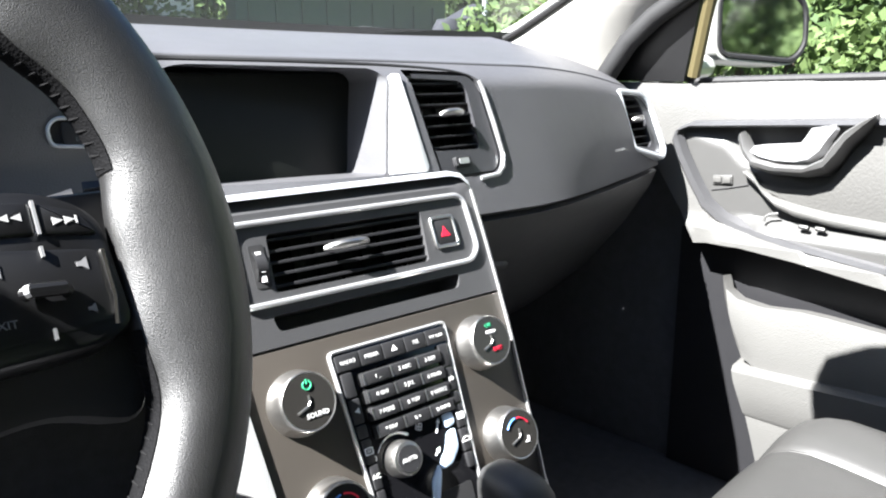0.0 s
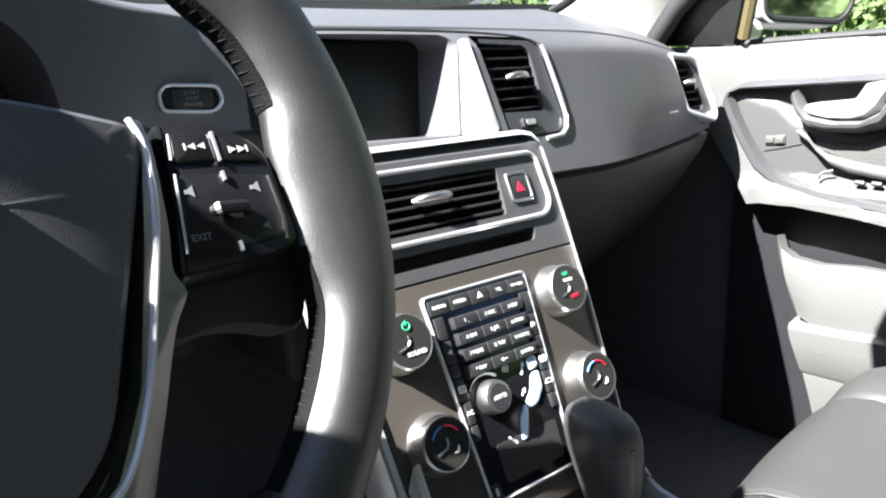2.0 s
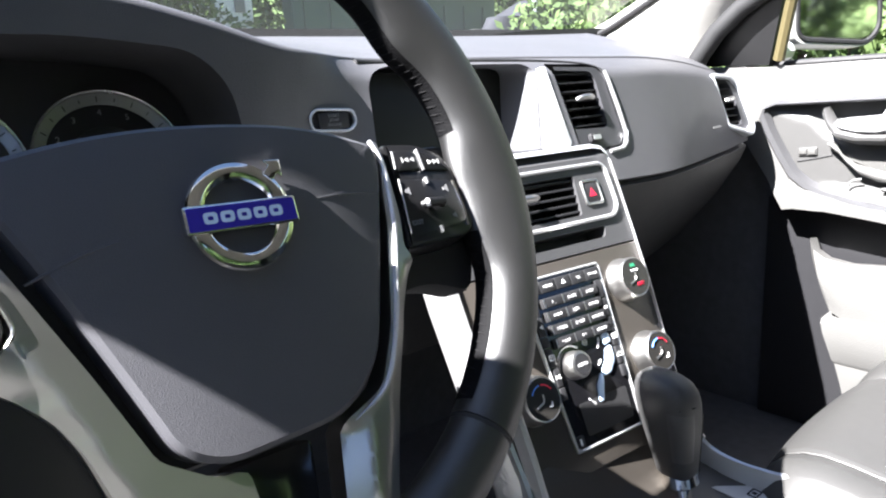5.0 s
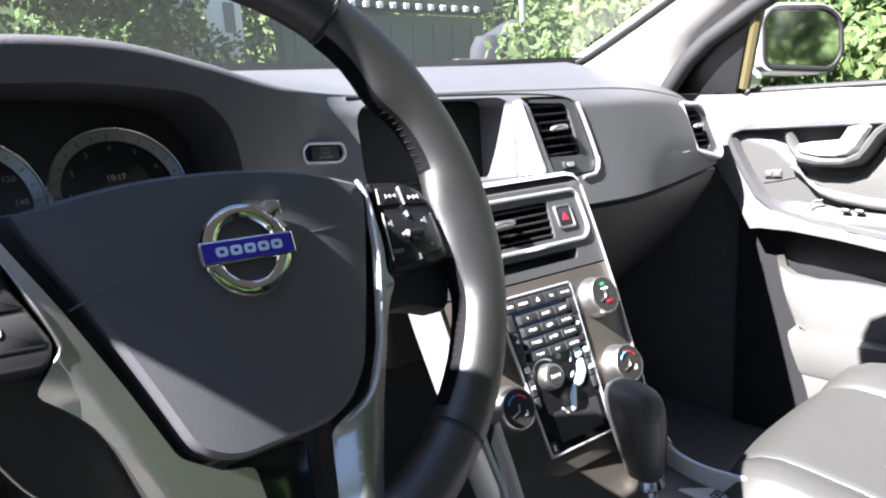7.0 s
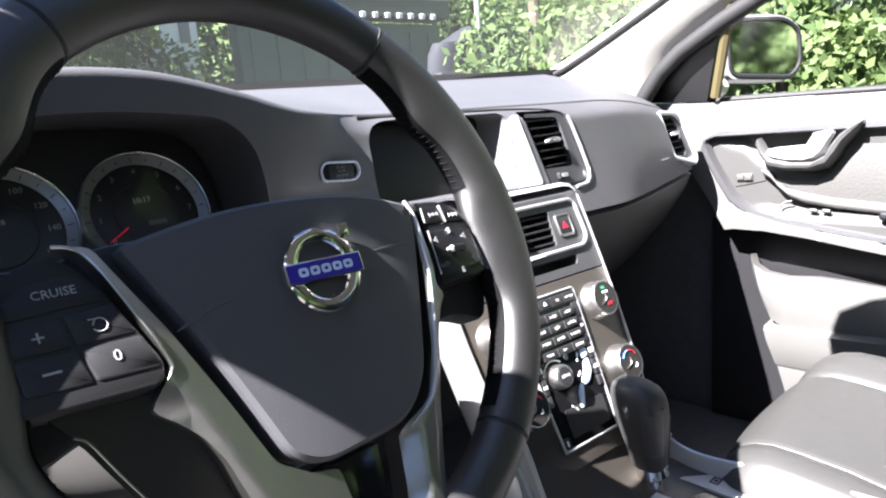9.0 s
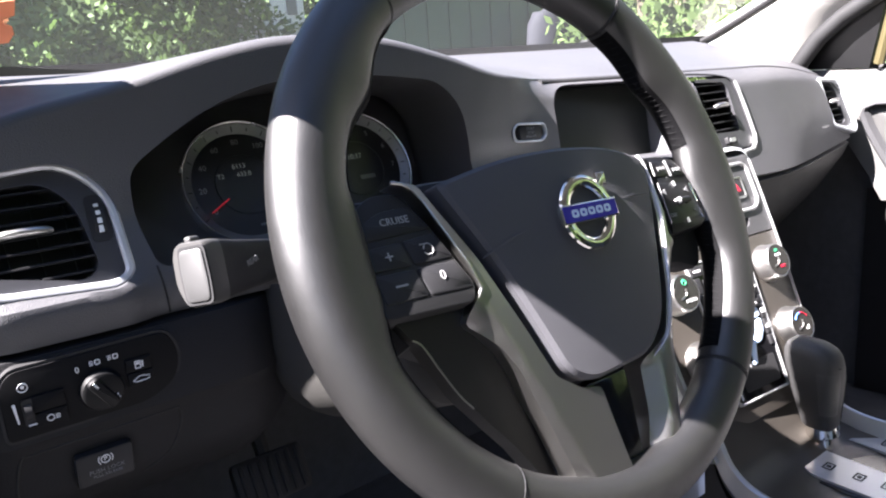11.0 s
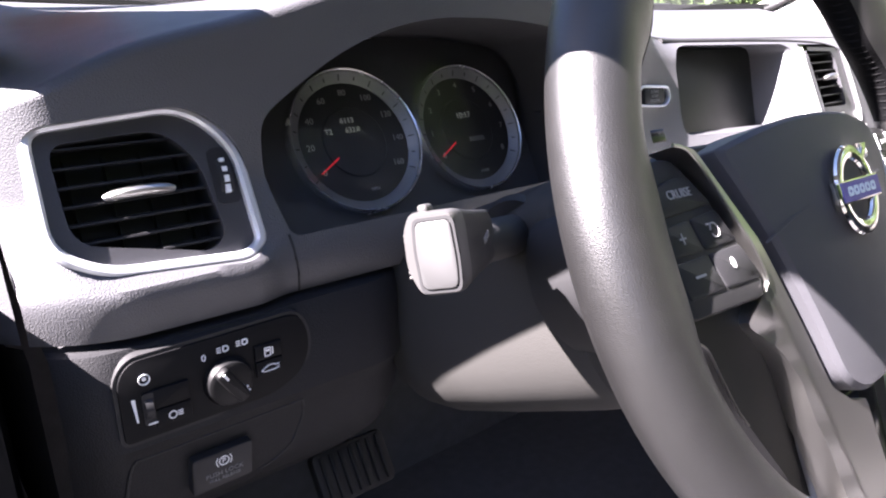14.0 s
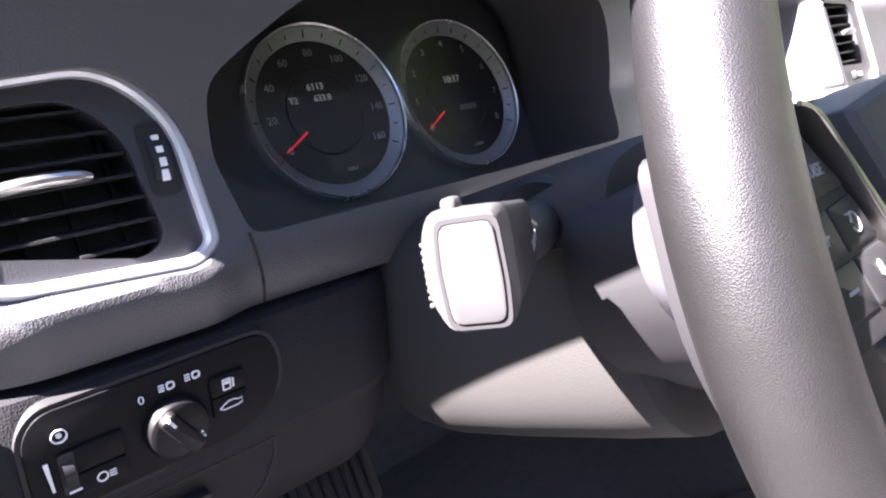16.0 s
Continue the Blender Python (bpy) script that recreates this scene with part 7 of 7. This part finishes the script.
xs_seat = sorted({round(x, 4) for x, _ in ACROSS} | {round(0.515 + 0.463 * i / 60, 4) for i in range(61)})
bm = bmesh.new()
loft(bm, [[seat_top(x, dy, dz) for dy, dz in FORE] for x in xs_seat])
part("cushion", bm, SEAT, seat)
for x in (0.600, 0.836):
    bm = bmesh.new()
    tube(bm, [seat_top(x, dy, dz) + Vector((0, 0, 0.0025)) for dy, dz in FORE[3:]], 0.0016, 6)
    part("piping", bm, SEAT, seat)
bm = bmesh.new()
rows = []
for i in range(17):
    f = i / 16
    x = 0.525 + f * 0.445
    e = abs(2 * f - 1)
    b = 0.05 * e ** 3
    rows.append([Vector((x, -0.26 + b, 0.86)), Vector((x, -0.32 + b, 1.0)), Vector((x, -0.40 + b, 1.2)), Vector((x, -0.48 + b, 1.45)), Vector((x, -0.54, 1.46)), Vector((x, -0.44, 1.0)), Vector((x, -0.40, 0.84))])
loft(bm, rows, close=False)
part("backrest", bm, SEAT, seat)
bm = bmesh.new()
box(bm, (0.745, 0.02, 0.70), (0.40, 0.52, 0.14), None, 0.02)
part("seat_base", bm, DASH_DARK, seat)

# ---- windscreen ----
bm = bmesh.new()
rows = []
for i in range(13):
    f = i / 12
    x = -0.30 + f * 1.374
    e = abs(2 * f - 1)
    y0, y1 = 0.975 - 0.06 * e ** 4, 0.06 - 0.10 * e ** 2
    rows.append([Vector((x + (0.387 - x) * 0.1 * s, y0 + (y1 - y0) * s, 1.296 + 0.36 * s + 0.03 * math.sin(math.pi * s))) for s in (0, 0.25, 0.5, 0.75, 1.0)])
loft(bm, rows)
ws = tagged(part("window_windscreen", bm, WINDSHIELD, facing=(0.3, 0.0, 1.2)), "tinted car windscreen", "windscreen", kind="structure")
ws.visible_shadow = False
bm = bmesh.new()
rows = []
for i in range(25):
    f = i / 24
    x = -0.29 + f * 1.354
    e = abs(2 * f - 1)
    y0 = 0.965 - 0.07 * e ** 4
    rows.append([Vector((x, y0 - 0.026, 1.304)), Vector((x, y0 - 0.018, 1.3225)), Vector((x, y0 + 0.03, 1.319)), Vector((x, y0 + 0.05, 1.27))])
loft(bm, rows)
tagged(part("trim_cowl", bm, DEEP), "black lower edge of the windscreen", "trim", kind="structure")
# the passenger's wiper, parked at the foot of the glass
blade = thing("windscreen_wiper", (0.87, 1.02, 1.325), "black windscreen wiper parked at the foot of the glass", "wiper")
bm = bmesh.new()
box(bm, (0.868, 1.022, 1.324), (0.066, 0.022, 0.013), Euler((0, 0.04, -0.1)).to_matrix(), 0.004)
part("cap", bm, BLACK, blade)
bm = bmesh.new()
tube(bm, [(0.895, 1.020, 1.3215), (0.96, 1.016, 1.3225), (1.02, 1.006, 1.3225), (1.07, 0.992, 1.3200)], [0.005, 0.0042, 0.0036, 0.0028], 8)
part("arm", bm, BLACK, blade)
# orange sticker on the glass, its print seen from behind
sticker = thing("windscreen_sticker", (-0.20, 0.80, 1.36), "orange inspection sticker on the windscreen, seen from behind", "sticker")
SF = plane_frame(Vector((-0.200, 0.7975, 1.3585)), -65.3, 0, 0)
bm = bmesh.new()
prism(bm, [(-0.0546, -0.0644), (0.0213, -0.0439), (0.0253, -0.028), (0.0235, -0.0156), (0.0163, -0.0100), (0.0163, -0.0032), (0.0252, 0.0028), (0.0249, 0.0275), (-0.0514, 0.0064)], SF, 0, 0.0006)
PAPER = material("orange_sticker", (0.90, 0.34, 0.16), 0.7, vary=0.12, scale=30)
pn, pll = PAPER.node_tree.nodes, PAPER.node_tree.links
thin = pn.new("ShaderNodeBsdfTranslucent")
thin.inputs["Color"].default_value = (0.95, 0.55, 0.36, 1)
pmix = pn.new("ShaderNodeMixShader")
pmix.inputs[0].default_value = 0.06
pll.new(pn["Principled BSDF"].outputs[0], pmix.inputs[1])
pll.new(thin.outputs[0], pmix.inputs[2])
pll.new(pmix.outputs[0], pn["Material Output"].inputs["Surface"])
part("paper", bm, PAPER, sticker)
bm = bmesh.new()
prism(bm, [(-0.048, -0.027), (0.008, -0.0115), (0.009, -0.003), (-0.047, -0.017)], SF, 0.0006, 0.001)
part("white_strip", bm, WHITE, sticker)
words("11 - 12", raised(SF, 0.0012), -0.018, -0.0345, 0.018, BLACK, sticker, turn=15, mirror=True)

# ---- the driver's door, standing open ----
open_door = thing("driver_door", (-0.36, 0.84, 0.62), "open driver's door with a dark inner panel", "car door")
DX = Vector((-0.906, -0.423, 0.0))
DN = Vector((0.423, -0.906, 0.0))
bm = bmesh.new()
rows = []
for f in (0.0, 0.04, 0.3, 0.6, 0.95, 1.0):
    o = Vector((-0.385, 0.80, 0.0)) + DX * (1.08 * f)
    e = 0.012 if f in (0.0, 1.0) else 0.0
    rows.append([o + DN * a + Vector((0, 0, z)) for a, z in ((0.03 - e, 0.64), (0.035 - e, 0.90), (0.03 - e, 1.18), (0.018 - e, 1.232), (0.0, 1.240), (-0.05 + e, 1.235), (-0.08 + e, 1.10), (-0.06 + e, 0.66))])
loft(bm, rows, close=True, caps=True)
part("panel", bm, DOOR_DARK, open_door)
bm = bmesh.new()
tube(bm, [Vector((-0.385, 0.80, 1.243)) + DX * (1.08 * f) + DN * 0.004 for f in (0, 0.5, 1)], 0.007, 8)
part("window_seal", bm, BLACK, open_door)


# ---- outside ----
GROUND = material("asphalt_drive", (0.06, 0.06, 0.058), 0.9, vary=0.25, scale=3, grain=0.6, grain_size=200)
bm = bmesh.new()
loft(bm, [[Vector((x, y, 0)) for x in (-300, -20, -5, 5, 20, 300)] for y in (-300, -20, -5, 5, 20, 300)])
tagged(part("ground", bm, GROUND), "dark asphalt drive", "ground", kind="structure")


def leaf_material(name, a, b):
    m = bpy.data.materials.new(name)
    m.use_nodes = True
    n, l = m.node_tree.nodes, m.node_tree.links
    p = n["Principled BSDF"]
    geo = n.new("ShaderNodeNewGeometry")
    mix = n.new("ShaderNodeMix")
    mix.data_type = "RGBA"
    mix.inputs["A"].default_value = (*a, 1)
    mix.inputs["B"].default_value = (*b, 1)
    l.new(geo.outputs["Random Per Island"], mix.inputs["Factor"])
    l.new(mix.outputs["Result"], p.inputs["Base Color"])
    p.inputs["Roughness"].default_value = 0.7
    tr = n.new("ShaderNodeBsdfTranslucent")
    l.new(mix.outputs["Result"], tr.inputs["Color"])
    sh = n.new("ShaderNodeMixShader")
    sh.inputs[0].default_value = 0.35
    l.new(p.outputs[0], sh.inputs[1])
    l.new(tr.outputs[0], sh.inputs[2])
    l.new(sh.outputs[0], n["Material Output"].inputs["Surface"])
    return m


LEAF = leaf_material("green_leaves", (0.060, 0.10, 0.030), (0.125, 0.18, 0.058))
LEAF_DARK = leaf_material("dark_leaves", (0.04, 0.075, 0.022), (0.11, 0.17, 0.05))
BARK = material("bark", (0.09, 0.07, 0.05), 0.9, vary=0.3, scale=20)
rng = np.random.default_rng(7)


def foliage(name, clumps, mat, parent, leaves=500, size=0.11):
    """Many small bent leaves scattered over and in clumps (centre, radius)."""
    vs, fs = [], []
    for c, r in clumps:
        d = rng.normal(size=(leaves, 3))
        d /= np.linalg.norm(d, axis=1)[:, None]
        rad = r * (0.55 + 0.5 * rng.random(leaves)) * (1 + 0.25 * np.sin(d[:, 0] * 5 + c[0]) * np.cos(d[:, 2] * 4 + c[1]))
        p = np.array(c) + d * rad[:, None]
        a = rng.normal(size=(leaves, 3))
        a /= np.linalg.norm(a, axis=1)[:, None]
        b = np.cross(a, d + 0.6 * rng.normal(size=(leaves, 3)))
        b /= np.linalg.norm(b, axis=1)[:, None]
        s = size * (0.6 + 0.8 * rng.random(leaves))[:, None]
        k = len(vs)
        quad = np.stack([p - a * s, p + b * s * 0.5, p + a * s, p - b * s * 0.5], 1).reshape(-1, 3)
        vs += quad.tolist()
        fs += [(k + 4 * i, k + 4 * i + 1, k + 4 * i + 2, k + 4 * i + 3) for i in range(leaves)]
    me = bpy.data.meshes.new(name)
    me.from_pydata(vs, [], fs)
    me.materials.append(mat)
    ob = new(name, me)
    if parent is not None:
        ob.parent = parent
        ob.matrix_parent_inverse = parent.matrix_basis.inverted()
    return ob


def bush(name, at, clumps, mat, label, leaves=420, size=0.11):
    t = thing(name, at, label, "shrub" if name != "tree" else "tree")
    bm = bmesh.new()
    h = max(c[2] for c, r in clumps) * 0.8
    tube(bm, [Vector(at), Vector((at[0] + 0.05, at[1], h * 0.5)), Vector((at[0] - 0.05, at[1] + 0.05, h))], [0.12, 0.09, 0.03], 8)
    for c, r in clumps[:8]:
        tube(bm, [Vector((at[0], at[1], min(c[2], h) * 0.5)), Vector(c)], [0.05, 0.015], 6)
    part("trunk", bm, BARK, t)
    foliage("crown", clumps, mat, t, leaves, size)
    return t


def row_of_clumps(x0, x1, y0, y1, top, n, r):
    out = []
    for i in range(n):
        f = rng.random()
        out.append(((x0 + (x1 - x0) * f + rng.normal() * 0.3, y0 + (y1 - y0) * f + rng.normal() * 0.3, 0.3 + rng.random() * top), r * (0.7 + 0.6 * rng.random())))
    return out


# a far belt of trees that closes the view
FAR = material("far_foliage", (0.035, 0.060, 0.022), 0.9, vary=0.85, scale=0.9, tint=(0.10, 0.15, 0.05))
bm = bmesh.new()
rows = []
for i in range(73):
    a = radians(-180 + 5 * i)
    r = 26 + 1.5 * math.sin(a * 7) + math.cos(a * 13)
    top = 9 + 1.2 * math.sin(a * 5) + 0.8 * math.sin(a * 17)
    rows.append([Vector((r * math.sin(a), r * math.cos(a), z)) for z in (-0.2, 0.3 * top, 0.6 * top, top)])
loft(bm, rows)
tagged(part("backdrop", bm, FAR), "distant belt of green trees", "trees", kind="structure")

# hedge and trees on the passenger's side
bush("tree", (7.0, 5.5, 0), row_of_clumps(7.2, 10.0, 6.6, 2.6, 4.2, 34, 0.6), LEAF, "sunlit leafy green tree beside the drive", 900, 0.062)
bush("tree", (9.0, 2.0, 0), row_of_clumps(7.5, 10.5, 4.0, -1.0, 4.5, 34, 0.7), LEAF_DARK, "dark leafy tree behind the sunlit shrubs", 900, 0.068)
bush("shrub", (5.5, 2.0, 0), row_of_clumps(4.8, 6.8, 3.8, 0.0, 1.5, 20, 0.45), LEAF, "bright green garden shrub", 900, 0.050)
bush("shrub", (4.6, -2.0, 0), row_of_clumps(3.4, 6.0, 0.2, -6.0, 2.6, 26, 0.6), LEAF, "green garden hedge beside the car", 900, 0.062)
# hedges in front and on the driver's side
bush("shrub", (0.0, 9.8, 0), row_of_clumps(-5.5, 4.0, 10.4, 10.0, 5.0, 80, 0.75), LEAF, "leafy green hedge beyond the bonnet", 900, 0.062)
bush("tree", (12.0, 10.5, 0), row_of_clumps(9.8, 14.0, 11.0, 9.6, 4.2, 26, 0.75), LEAF, "leafy green tree beyond the garage", 900, 0.068)
bush("tree", (5.5, 14.0, 0), row_of_clumps(2.0, 12.0, 14.0, 13.5, 6.0, 40, 1.0), LEAF_DARK, "tall leafy tree behind the garage", 900, 0.093)
bush("shrub", (-4.6, -1.0, 0), row_of_clumps(-5.2, -4.4, -7.0, 5.0, 2.0, 40, 0.7), LEAF, "green garden hedge on the driver's side", 900, 0.068)
bush("tree", (-2.0, -7.5, 0), row_of_clumps(-5.0, 5.0, -7.5, -7.0, 3.4, 40, 0.8), LEAF_DARK, "leafy trees behind the car", 900, 0.081)
# a white house front, a green garage with a white dentil strip
house = thing("house", (4.3, 9.7, 0), "white rendered house front behind the hedge", "house")
bm = bmesh.new()
box(bm, (4.35, 10.1, 1.8), (0.95, 0.3, 3.6), None, 0.02)
part("wall", bm, material("white_render", (0.75, 0.73, 0.69), 0.8, vary=0.06, scale=2), house)
for z in (1.7, 2.6):
    bm = bmesh.new()
    box(bm, (4.62, 9.94, z), (0.16, 0.03, 0.42), None, 0.01)
    part("shutter", bm, material("dull_shutter_paint", (0.2, 0.2, 0.19), 0.6), house)
garage = thing("garage", (7.3, 9.6, 0), "grey-green garage with a white dentil strip", "garage")
GG = material("green_garage_paint", (0.035, 0.075, 0.050), 0.6, vary=0.12, scale=3)
bm = bmesh.new()
box(bm, (7.4, 9.8, 1.35), (4.2, 0.3, 2.7), None, 0.02)
part("wall", bm, GG, garage)
bm = bmesh.new()
box(bm, (7.4, 9.75, 2.95), (4.4, 0.6, 0.34), None, 0.03)
part("eave", bm, material("dark_eave_paint", (0.03, 0.045, 0.035), 0.6, vary=0.1), garage)
for i in range(14):
    bm = bmesh.new()
    box(bm, (5.6 + i * 0.27, 9.42, 2.80), (0.10, 0.08, 0.09), None, 0.01)
    part("dentil", bm, WHITE, garage)
for i in range(9):
    bm = bmesh.new()
    box(bm, (5.5 + i * 0.46, 9.64, 1.3), (0.03, 0.03, 2.5))
    part("batten", bm, GG, garage)
# a dark covered grill beside a post
grill = thing("covered_grill", (9.1, 9.0, 0), "dark blue covered garden grill beside the garage", "grill")
bm = bmesh.new()
rows = []
for z, w in ((0.0, 0.62), (0.9, 0.66), (1.6, 0.62), (2.1, 0.55), (2.3, 0.40)):
    rows.append([Vector((9.15 + w * math.cos(a) * 1.05, 9.0 + 0.3 * math.sin(a), z + (0.30 * max(0, math.cos(a)) if z > 1.8 else 0))) for a in [2 * math.pi * i / 20 for i in range(20)]])
loft(bm, rows, close=True, caps=True)
part("cover", bm, material("dark_blue_cover", (0.012, 0.012, 0.02), 0.85, vary=0.2, scale=4), grill)
post = thing("garden_post", (9.75, 8.9, 0), "slim grey post beside the covered grill", "post")
bm = bmesh.new()
tube(bm, [(9.75, 8.9, 0), (9.75, 8.9, 3.4)], 0.05, 10)
part("shaft", bm, material("grey_post_paint", (0.25, 0.27, 0.28), 0.5), post)
